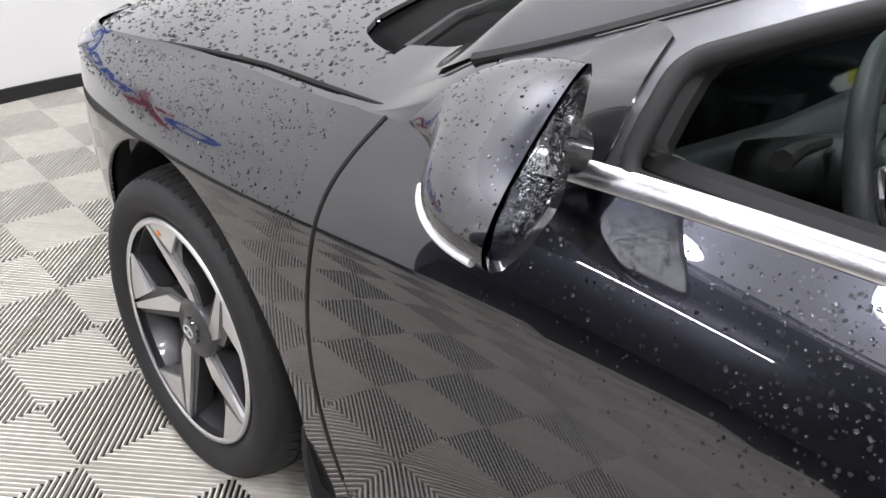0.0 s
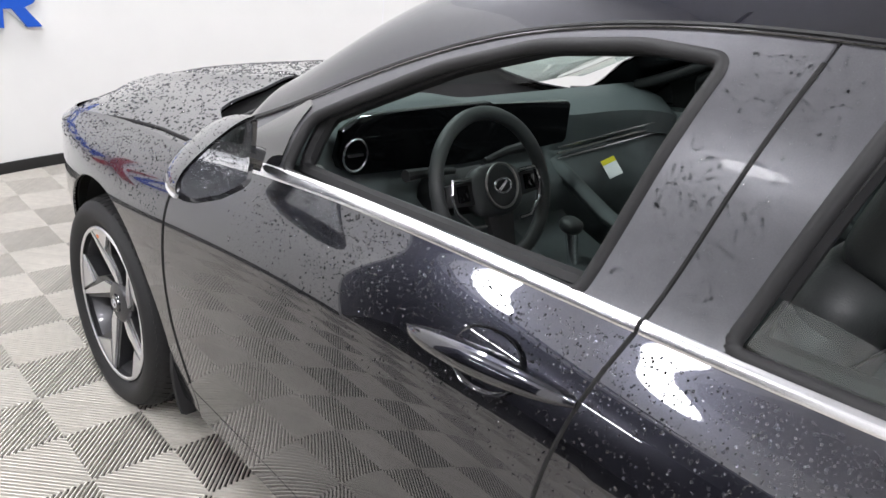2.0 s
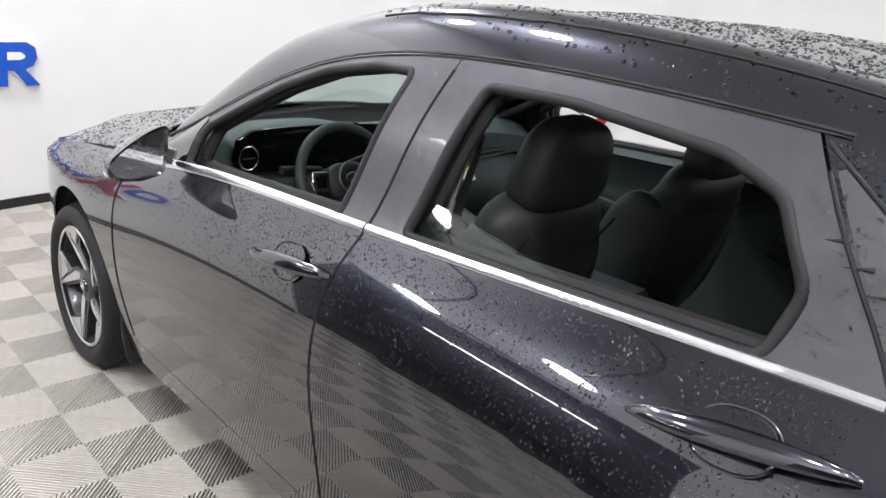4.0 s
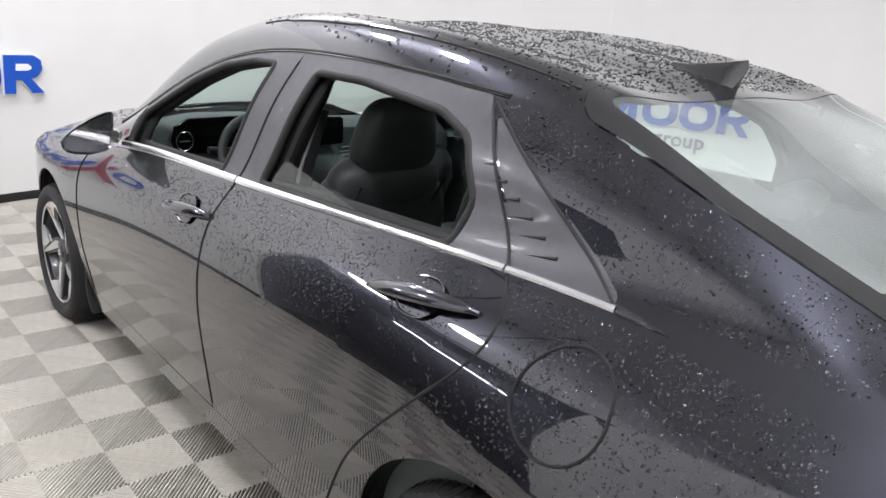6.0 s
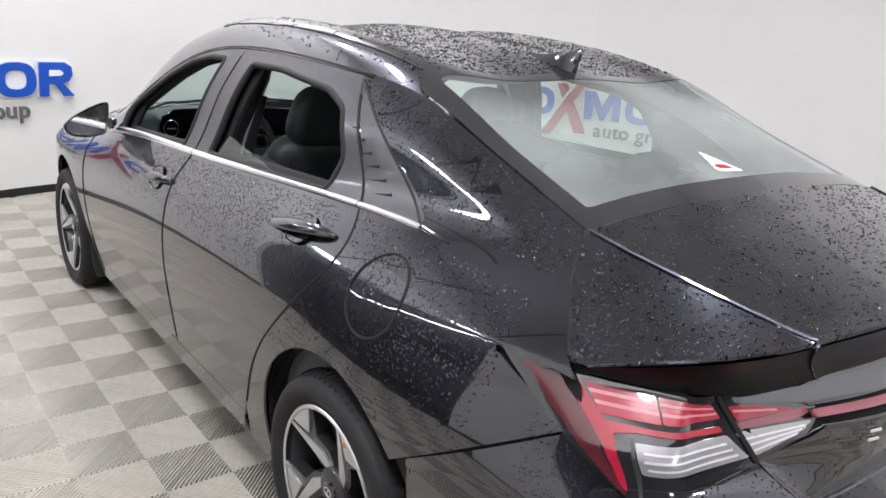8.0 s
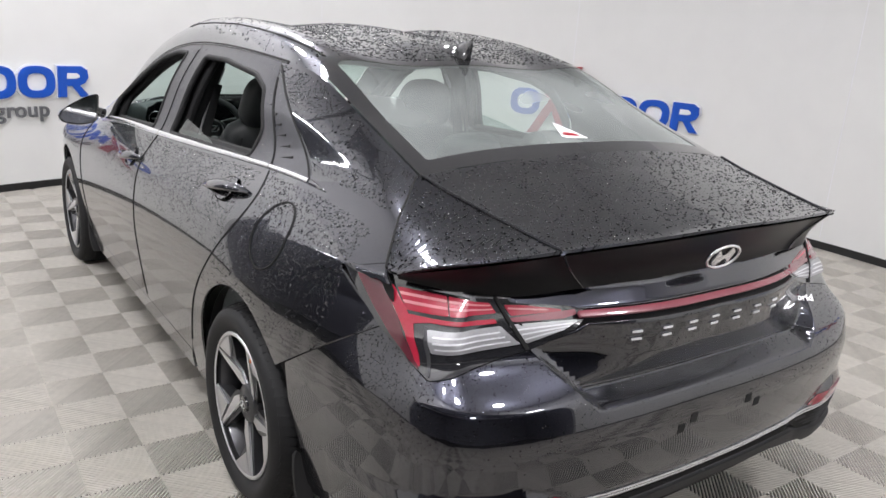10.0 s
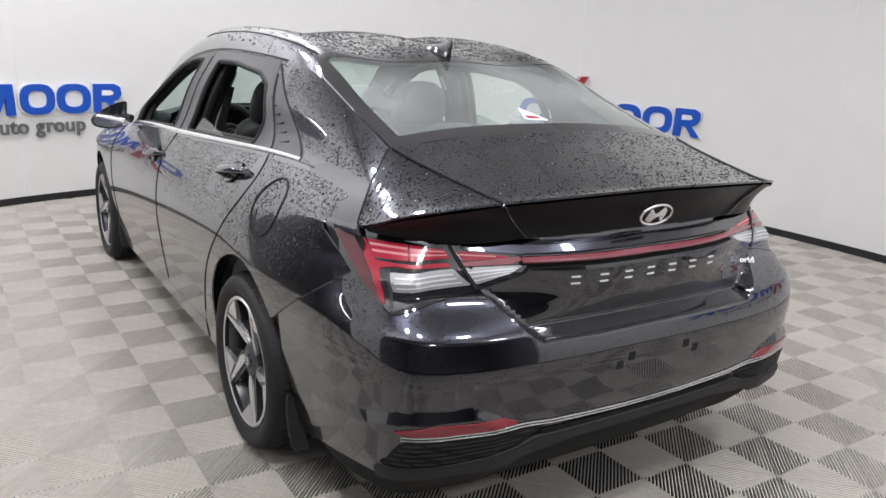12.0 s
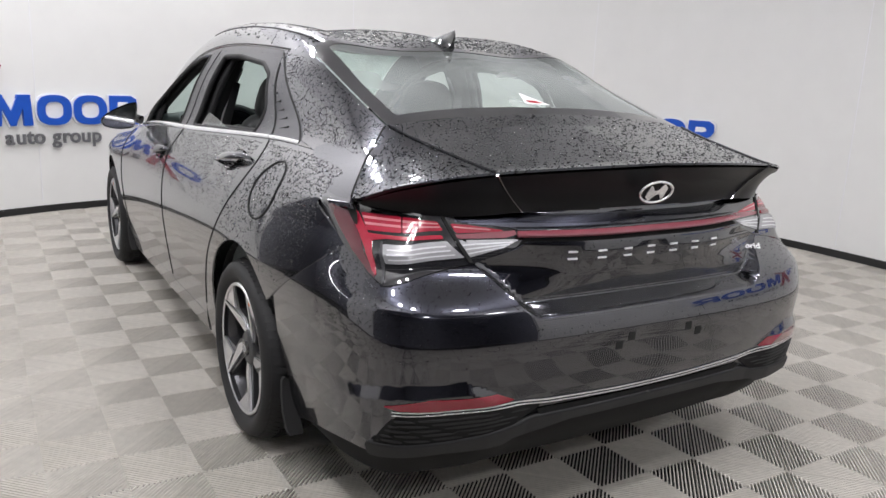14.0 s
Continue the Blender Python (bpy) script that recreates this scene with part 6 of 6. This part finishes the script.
pos, n, y, z, v = full_grid(-1.20, 0.10, V_RAIL + 0.02, 0.05, 0.04)
grid_panel("headliner", pos - n * 0.035, -n, [], HEADLINER, car, "pale cloth roof lining", flange=0)
bm = bmesh.new()
box(bm, -0.80, 0.80, -1.20, 1.05, 0.242, 0.26)
part("carpet", bm, CARPET, car, smooth=False)
# shelf behind the rear seats and boot floor
bm = bmesh.new()
rows = []
for y, z, w in ((-1.22, 1.005, 0.60), (-1.30, 1.03, 0.61), (-1.60, 1.06, 0.62), (-1.90, 1.075, 0.60)):
    rows.append([bm.verts.new((x * w, y, z)) for x in np.linspace(-1, 1, 9)])
for a, b in zip(rows[:-1], rows[1:]):
    for i in range(8):
        bm.faces.new((a[i], a[i + 1], b[i + 1], b[i]))
part("parcel_shelf", bm, CARPET, car, "dark cloth shelf below the rear window")

# dashboard
dash = new("dashboard")
dash.parent = car
bm = bmesh.new()
rows = []
for x in np.linspace(-0.745, 0.745, 61):
    hood = 0.028 * math.exp(-((x + 0.37) / 0.22) ** 4)
    drop = 0.05 * (abs(x) / 0.745) ** 4
    cut = 1 / (1 + math.exp((x - 0.135) / 0.012))
    prof = [(0.93, 0.90), (0.90, 0.955), (0.84, 0.99 + hood), (0.72 + 0.03 * cut, 0.99 + hood - drop * 0.5), (0.645 + 0.06 * cut, 0.968 + hood - drop), (0.64 + 0.06 * cut, 0.90 - drop), (0.665 + 0.02 * cut, 0.86), (0.60, 0.80), (0.58, 0.72), (0.64, 0.58), (0.72, 0.45)]
    rows.append([bm.verts.new((x, y, z)) for y, z in prof])
for a, b in zip(rows[:-1], rows[1:]):
    for i in range(len(a) - 1):
        bm.faces.new((a[i], a[i + 1], b[i + 1], b[i]))
part("dash_pad", bm, TRIM_GREY, dash, "dark green-grey dashboard pad", angle=50)
bm = bmesh.new()
panel = [(-0.625, 0.93), (-0.612, 0.99), (-0.565, 1.02), (-0.40, 1.028), (-0.185, 1.032), (-0.175, 1.024), (0.098, 1.021), (0.110, 1.012), (0.114, 0.915), (0.104, 0.903), (-0.25, 0.880), (-0.58, 0.885), (-0.615, 0.905)]
prism(bm, panel, 0.022, Matrix(((1, 0, 0, 0), (-0.075, 0, -1, 0.645), (0, 1, 0, 0), (0, 0, 0, 1))), 0.004)
part("screen_panel", bm, SCREEN, dash, "wide glossy black double screen", angle=30)
bm = bmesh.new()
tube(bm, [(-0.580 + 0.033 * math.cos(a), 0.664, 0.934 + 0.037 * math.sin(a)) for a in np.linspace(0, 2 * math.pi, 41)[:-1]], 0.0028, 8, True)
part("vent_ring", bm, CHROME, dash, "bright metal ring round the air vent")
bm = bmesh.new()
box(bm, -0.600, -0.560, 0.660, 0.666, 0.9315, 0.9365)
part("vent_slat", bm, STEEL, dash, smooth=False)
for k in range(3):
    bm = bmesh.new()
    z0 = 0.853 + 0.018 * k
    tube(bm, [(0.12, 0.640, z0 - 0.008), (0.45, 0.638, z0 + 0.012), (0.715, 0.65, z0 + 0.022)], 0.0032, 6)
    part("vent_line", bm, CHROME if k != 1 else STEEL, dash, "thin bright line across the dashboard")
# steering wheel
sw = new("steering_wheel")
sw.parent = car
tilt = Matrix.Translation((-0.362, 0.438, 0.900)) @ Matrix.Rotation(radians(90 - 24), 4, "X") @ Matrix.Scale(0.93, 4)
bm = bmesh.new()
tube(bm, [tilt @ Vector((0.182 * math.cos(a), 0.178 * math.sin(a), 0.0)) for a in np.linspace(0, 2 * math.pi, 65)[:-1]], 0.0165, 12, True)
part("wheel_rim", bm, LEATHER, sw, "black leather steering wheel rim", angle=80)
bm = bmesh.new()
pillow(bm, 0.085, 0.065, 0.03, tilt @ Matrix.Translation((0, -0.008, 0.0)), 3.0)
hubp = part("wheel_hub", bm, LEATHER, sw, angle=80)
bm = bmesh.new()
tube(bm, [tilt @ Vector((0.053 * math.cos(a), 0.053 * math.sin(a), 0.031)) for a in np.linspace(0, 2 * math.pi, 41)[:-1]], 0.003, 6, True)
part("hub_ring", bm, STEEL, hubp)
bm = bmesh.new()
tube(bm, [tilt @ Vector((0.028 * math.cos(a), 0.017 * math.sin(a), 0.033)) for a in np.linspace(0, 2 * math.pi, 33)[:-1]], 0.0028, 6, True)
prism(bm, [(-0.018, -0.007), (-0.010, -0.012), (0.004, -0.002), (0.018, 0.007), (0.010, 0.012), (-0.004, 0.002)], 0.004, tilt @ Matrix.Translation((0, 0, 0.031)))
part("hub_mark", bm, CHROME, hubp, "bright oval mark")
for sx in (-1, 1):
    bm = bmesh.new()
    prism(bm, [(sx * 0.07, 0.025), (sx * 0.165, 0.022), (sx * 0.168, -0.028), (sx * 0.075, -0.035)], 0.02, tilt @ Matrix.Translation((0, 0, -0.008)), 0.004)
    part("wheel_spoke", bm, PLASTIC, sw)
    bm = bmesh.new()
    tube(bm, [tilt @ Vector(p) for p in ((sx * 0.085, 0.028, 0.014), (sx * 0.14, 0.030, 0.014), (sx * 0.152, 0.0, 0.014), (sx * 0.145, -0.045, 0.014), (sx * 0.10, -0.085, 0.014), (sx * 0.06, -0.088, 0.014))], 0.005, 6)
    part("spoke_trim", bm, CHROME, sw, "bright metal spoke trim")
    bm = bmesh.new()
    box(bm, sx * 0.115 - 0.018, sx * 0.115 + 0.018, -0.022, 0.016, 0.012, 0.018, 0.003, tilt)
    part("button_pad", bm, SCREEN, sw)
bm = bmesh.new()
prism(bm, [(-0.045, -0.06), (0.045, -0.06), (0.03, -0.168), (-0.03, -0.168)], 0.018, tilt @ Matrix.Translation((0, 0, -0.006)), 0.004)
part("wheel_spoke", bm, PLASTIC, sw)
bm = bmesh.new()
tube(bm, [tilt @ Vector((0, 0, -0.02)), tilt @ Vector((0, 0, -0.22))], 0.055, 14)
part("column", bm, PLASTIC, sw)
bm = bmesh.new()
tube(bm, [(-0.40, 0.53, 0.915), (-0.48, 0.535, 0.92), (-0.545, 0.53, 0.922)], lambda t: 0.008 + 0.006 * t, 8)
part("stalk", bm, PLASTIC, sw, "black column stalk")
bm = bmesh.new()
tube(bm, [(-0.30, 0.53, 0.925), (-0.22, 0.535, 0.94), (-0.165, 0.53, 0.945)], lambda t: 0.008 + 0.006 * t, 8)
part("stalk", bm, PLASTIC, sw, "black column stalk")
# centre console with lever, trim blade and cup holders
con = new("centre_console")
con.parent = car
bm = bmesh.new()
rows = []
for y, z in ((0.68, 0.78), (0.56, 0.70), (0.42, 0.655), (0.20, 0.635), (-0.02, 0.635), (-0.05, 0.72), (-0.38, 0.72), (-0.42, 0.60)):
    rows.append([bm.verts.new((x, y, zz_)) for x, zz_ in ((-0.125, 0.30), (-0.125, z - 0.02), (-0.11, z), (0.11, z), (0.125, z - 0.02), (0.125, 0.30))])
for a, b in zip(rows[:-1], rows[1:]):
    for i in range(5):
        bm.faces.new((a[i], a[i + 1], b[i + 1], b[i]))
bm.faces.new(rows[-1])
part("console_body", bm, TRIM_GREY, con, "dark centre console", angle=30)
bm = bmesh.new()
tube(bm, [(0.135, 0.66, 0.83), (0.135, 0.45, 0.735), (0.135, 0.20, 0.67), (0.135, 0.0, 0.66)], 0.028, 10, squash=0.8)
part("console_bar", bm, TRIM_GREY, con, "slanting divider bar beside the passenger")
bm = bmesh.new()
tube(bm, [(-0.05, 0.40, 0.64), (-0.05, 0.425, 0.735)], lambda t: 0.013 + 0.004 * t, 10)
lever = part("gear_lever", bm, CHROME, con, "bright metal gear lever")
bm = bmesh.new()
pillow(bm, 0.03, 0.03, 0.02, pose(-0.05, 0.43, 0.75, 10), 2.6, 18, 10)
part("lever_knob", bm, LEATHER, lever, angle=80)
bm = bmesh.new()
box(bm, -0.095, 0.085, 0.16, 0.36, 0.636, 0.645, 0.003)
part("console_plate", bm, SCREEN, con)
for x in (-0.045, 0.055):
    bm = bmesh.new()
    lathe(bm, [(0.040, 0.006), (0.045, 0.008), (0.048, 0.004)], Matrix.Translation((x, 0.07, 0.634)) @ Matrix.Rotation(radians(-90), 4, "Y"), 28)
    part("cup_ring", bm, STEEL, con)
# loose paper tag
TAG_POSE = Matrix.Translation((0.30, 0.57, 0.818)) @ Vector((-0.62, -0.50, 0.60)).to_track_quat("Z", "Y").to_matrix().to_4x4() @ Matrix.Rotation(radians(35), 4, "Z")
bm = bmesh.new()
box(bm, -0.022, 0.022, -0.030, 0.030, 0.0, 0.002, m=TAG_POSE)
tag_ob = part("tag", bm, WHITE_M, car, "white paper tag with a yellow edge", smooth=False)
bm = bmesh.new()
box(bm, -0.022, 0.022, 0.014, 0.030, 0.002, 0.003, m=TAG_POSE)
part("tag_edge", bm, material("yellow_print", (0.7, 0.62, 0.02), 0.5, 0, 0, 0.05, 60), tag_ob, smooth=False)
# rear-view mirror
bm = bmesh.new()
pillow(bm, 0.115, 0.018, 0.033, pose(0, 0.30, 1.27, -8, 0, 12), 4, 24, 10)
rv = part("rear_view_mirror", bm, GLOSS_BLACK, car, "black rear-view mirror", angle=80)
bm = bmesh.new()
tube(bm, [(0, 0.32, 1.28), (0, 0.38, 1.325)], 0.011, 8)
part("mirror_stem", bm, PLASTIC, rv)

# side glass: nearly lowered pane of the rear left door and its twin
for sm in (False, True):
    s_ = 1 if sm else -1
    rd = [o for o in car.children if o.name.split(".")[0] == "rear_door"][1 if sm else 0]
    top = [(-0.335, 1.078), (-0.42, 1.072), (-0.56, 1.052), (-0.70, 1.030), (-0.78, 1.012)]
    bm = bmesh.new()
    up, dn = [], []
    for y, z in top:
        p, nn = body_at(y, z, V_BELT - 0.1, V_RAIL)
        up.append(bm.verts.new((-s_ * (p.x + 0.018), y, z)))
        p, nn = body_at(y, 0.985, V_BELT - 0.1, V_RAIL)
        dn.append(bm.verts.new((-s_ * (p.x + 0.018), y, 0.985)))
    for k in range(len(top) - 1):
        bm.faces.new((up[k], up[k + 1], dn[k + 1], dn[k]))
    part("side_glass", bm, GLASS, rd, "lowered greenish side glass, wet")
# pennant sticker on the rear window
pos, n, y, z, v = full_grid(-1.9, -1.2, V_RAIL + 0.02, 0.012, 0.012)
grid_panel("sticker", pos + n * 0.001, n, [polygon_field([(-0.010, -1.690), (-0.050, -1.787), (0.052, -1.797)], pos[:, :, 0], y)], WHITE_M, rear_glass, "white triangular sticker with red print", flange=0)
grid_panel("sticker_print", pos + n * 0.002, n, [polygon_field([(-0.030, -1.756), (-0.037, -1.775), (0.028, -1.782), (0.012, -1.762)], pos[:, :, 0], y)], RED_M, rear_glass, "red printed band", flange=0)


# ---- rain drops on the car ----
rng = np.random.default_rng(7)
drop_v, drop_f = [], []


def drop(p, n, r, tall, slip):
    """A flat dome of water on a surface."""
    t = np.cross(n, [0.3, 0.9, 0.1])
    t /= np.linalg.norm(t)
    b = np.cross(n, t)
    base = len(drop_v)
    k = 7
    for ring, h in ((1.0, -0.0003), (0.80, 0.62), (0.42, 0.93)):
        for i in range(k):
            a = 2 * math.pi * i / k
            drop_v.append(p + (t * math.cos(a) * slip + b * math.sin(a)) * r * ring + n * (tall * r * h if h > 0 else -0.0004))
    drop_v.append(p + n * tall * r)
    for l in range(2):
        for i in range(k):
            drop_f.append((base + l * k + i, base + l * k + (i + 1) % k, base + (l + 1) * k + (i + 1) % k, base + (l + 1) * k + i))
    for i in range(k):
        drop_f.append((base + 2 * k + i, base + 2 * k + (i + 1) % k, base + 3 * k))


def rain(pos, n, keep, count, r0, r1):
    """Scatter drops over a surface grid where keep allows; denser in loose patches."""
    a = np.linalg.norm(np.cross(np.gradient(pos, axis=0), np.gradient(pos, axis=1)), axis=2) * np.clip(keep, 0, 1)
    a = a[:-1, :-1].ravel()
    if a.sum() <= 0:
        return
    pick = rng.choice(len(a), size=count, p=a / a.sum())
    m = pos.shape[1] - 1
    for q in pick:
        i, j = divmod(int(q), m)
        s, t = rng.random(2)
        p = (pos[i, j] * (1 - s) + pos[i + 1, j] * s) * (1 - t) + (pos[i, j + 1] * (1 - s) + pos[i + 1, j + 1] * s) * t
        if noise.noise(Vector(p) * 9.0) + rng.random() * 0.9 < 0.05:
            continue
        r = r0 + (r1 - r0) * rng.random() ** 1.9
        drop(p, n[i, j], r, 0.42 + 0.14 * rng.random(), 1.0 + 0.12 * rng.random())


pos, n, y, z, v = full_grid(-1.24, 0.08, V_RAIL)
x = np.abs(pos[:, :, 0])
rain(pos, n, 1.0 * (x < 0.60) * (0.25 + 0.75 * (x < 0.50)), 11500, 0.0016, 0.0050)
rain(lid_pos, lid_n, np.ones(lid_pos.shape[:2]), 4700, 0.0013, 0.0040)
for sm in (1, -1):
    rain(facet * [sm, 1, 1], facet_n * [sm, 1, 1], np.ones(facet.shape[:2]), 1100, 0.0013, 0.0042)
pos = np.stack([xx, yy, zz], 2)
gy, gx = np.gradient(pos, axis=0), np.gradient(pos, axis=1)
nb = np.cross(gx, gy)
nb /= np.linalg.norm(nb, axis=2)[:, :, None]
rain(pos, nb, 1.0 * (np.abs(xx) < XB(yy) - 0.01) * (yy > bonnet_back(np.abs(xx)) + 0.01) * (yy < 2.18), 7600, 0.0015, 0.0050)
# shoulders, rear pillar and quarter
pos, n, y, z, v = body_grid(-2.1, -0.95, 0.45, V_RAIL - 0.02)
sr = np.where(z > 1.03, -1.25 + (z - 1.03) * 0.69, SEAM_R(np.clip(z, 0.25, 1.03)))
ok = (y < sr - 0.01) & (y > -1.88) & (polygon_field(TRIANGLE, y, z) < -0.012) & (np.abs(z - ZB(y)) > 0.02) & (z > 0.60)
rain(pos, n, ok * np.clip((z - 0.62) / 0.25, 0.25, 1), 6000, 0.0011, 0.0034)
pos, n, y, z, v = body_grid(-1.2, 0.7, 0.55, V_BELT - 0.025)
rain(pos, n, np.clip((z - 0.70) / 0.2, 0, 1) ** 1.3 * np.clip((0.8 - y) * 1.4, 0.12, 1), 9500, 0.0008, 0.0026)
pos, n, y, z, v = body_grid(-1.2, 0.0, V_BELT + 0.03, V_RAIL - 0.03)
ok = (polygon_field(FRONT_WIN, y, z) < -0.035) & (polygon_field(REAR_WIN, y, z) < -0.035) & (z > ZB(y) + 0.02)
rain(pos, n, 1.0 * ok, 1500, 0.0008, 0.0027)
pos, n, y, z, v = body_grid(1.0, 2.0, 0.55, V_BELT - 0.01)
rain(pos, n, 1.0 * (z > 0.70) * (z < ZB(y) - 0.01), 1500, 0.0010, 0.003)
pos, n, t, z, u = rear_grid(0.05, 2.65, 0.56, 0.90)
ok = (polygon_field(LAMP, t, z) < -0.004) & ((boot_edge(t, z) < -0.012) | (z < 0.64)) & ((t > 0.42) | (pos[:, :, 1] < -1.98)) & (z < 0.86)
rain(pos, n, ok * np.clip((1.0 - t), 0.25, 1) * np.clip((z - 0.54) / 0.12, 0.15, 1), 4200, 0.0009, 0.0024)
pos, n, t, z, u = rear_grid(0.75, 1.95, 0.655, 0.86, 0.012, 0.008, face=True)
rain(pos, n, 1.0 * (boot_edge(t, z) > 0.01), 900, 0.0009, 0.0026)
pos, n, t, z, u = rear_grid(0.15, 1.0, 0.76, 0.92)
rain(pos, n, 1.0 * (polygon_field(LAMP, t, z) > 0.003) * (t < 0.45) + 0.15 * (polygon_field(LAMP, t, z) > 0.003), 420, 0.0009, 0.0022)
gx_, gz_ = np.meshgrid(np.linspace(-1.02, -0.84, 30), np.linspace(0.92, 1.05, 24), indexing="ij")
pos = np.stack([gx_ - 0.022, 0.606 - 0.33 * (-gx_ - 0.85), gz_ + 0.004], 2)
keep = polygon_field([(cx_ + (a - cx_) * 0.86, cz_ + (b - cz_) * 0.82) for a, b in face], gx_, gz_)
rain(pos, np.broadcast_to(np.array([0.313, -0.95, 0.0]), pos.shape), 1.0 * (keep > 0), 600, 0.0007, 0.0022)
h_ = np.linspace(0.02, 0.93, 14)
shrink = (1 - h_ ** 2.3) ** 0.5
ca, cb = np.array(ring_ + ring_[:1]).T
pos = np.stack([cx_ + (ca - cx_) * shrink[:, None] + 0.004 * h_[:, None] - 0.022, 0.608 + 0.135 * h_[:, None] + 0.33 * (ca + 0.85) + 0 * shrink[:, None], cz_ + (cb - cz_) * shrink[:, None] - 0.012 * h_[:, None] + 0.002], 2)
n = np.cross(np.gradient(pos, axis=0), np.gradient(pos, axis=1))
n /= np.maximum(np.linalg.norm(n, axis=2), 1e-9)[:, :, None]
n *= np.where(np.sum(n * (pos - np.array([cx_ - 0.022, 0.69, cz_])), 2) < 0, -1, 1)[:, :, None]
rain(pos, n, 1.0 * (n[:, :, 2] > -0.1), 330, 0.0007, 0.0020)
drops = link_mesh("rain_drops", drop_v, drop_f, WATER)
tagged(drops, "clear rain drops standing on the car's paint", "rain drops", kind="stuff")


# ---- the floor: ribbed plastic tiles laid on the diagonal ----
Q = 0.2185
HALF = Q / math.sqrt(2)
RINGS = 13


def tile_geometry():
    """One tile of nested square ribs, its sides along the local axes."""
    verts, faces = [], []
    p = HALF / RINGS
    for k in range(RINGS + 1):
        o = min(HALF - k * p + 0.14 * p, HALF - 0.0007)
        i = max(HALF - k * p - 0.14 * p, 0.0)
        b = len(verts)
        for s_, z_ in ((o + 0.0006, -0.0088), (o, 0.0), (i, 0.0), (max(i - 0.0006, 0), -0.0088)):
            verts += [(-s_, -s_, z_), (s_, -s_, z_), (s_, s_, z_), (-s_, s_, z_)]
        for l in range(3):
            for c in range(4):
                a0, a1 = b + 4 * l + c, b + 4 * l + (c + 1) % 4
                faces.append((a0, a1, a1 + 4, a0 + 4))
    return verts, faces


tile_v, tile_f = tile_geometry()
tile_mesh = bpy.data.meshes.new("floor_tile")
tile_mesh.from_pydata(tile_v, [], tile_f)
tile_mesh.materials.append(TILE_M)
# sheet under the ribs, coloured near-black to stand for the gaps' shade
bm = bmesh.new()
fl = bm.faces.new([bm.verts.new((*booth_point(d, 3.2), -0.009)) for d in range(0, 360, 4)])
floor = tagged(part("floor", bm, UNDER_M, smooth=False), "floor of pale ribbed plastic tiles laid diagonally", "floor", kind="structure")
spots = []
for i in range(-24, 26):
    for j in range(-32, 22):
        if (i + j) % 2 == 0:
            continue
        x, y = (i + 0.073) * Q, (j - 0.19) * Q
        a = math.degrees(math.atan2(y - CY, x - CX))
        bx_, by_ = booth_point(a)
        if math.hypot(x - CX, y - CY) < math.hypot(bx_ - CX, by_ - CY) + 0.12:
            spots.append((x, y))
near = [s for s in spots if -2.6 < s[0] < 2.6 and -4.2 < s[1] < 3.2]
near.sort(key=lambda s: math.hypot(s[0] + 1.1, s[1] + 0.9))
near = near[:300]
taken = set(near)
vs, fs = [], []
for x, y in spots:
    if (x, y) in taken:
        ob = new("tile", tile_mesh)
        ob.parent = floor
        ob.matrix_basis = pose(x, y, random.uniform(-0.0006, 0.0006), random.uniform(-0.15, 0.15), random.uniform(-0.15, 0.15), 45)
    else:
        b = len(vs)
        c = math.sqrt(0.5)
        vs += [(x + (p - q) * c, y + (p + q) * c, z) for p, q, z in tile_v]
        fs += [tuple(v + b for v in f) for f in tile_f]
rest = link_mesh("floor_tiles_far", vs, fs, TILE_M, floor, smooth=False)
tagged(rest, "pale ribbed plastic tiles", kind="stuff")
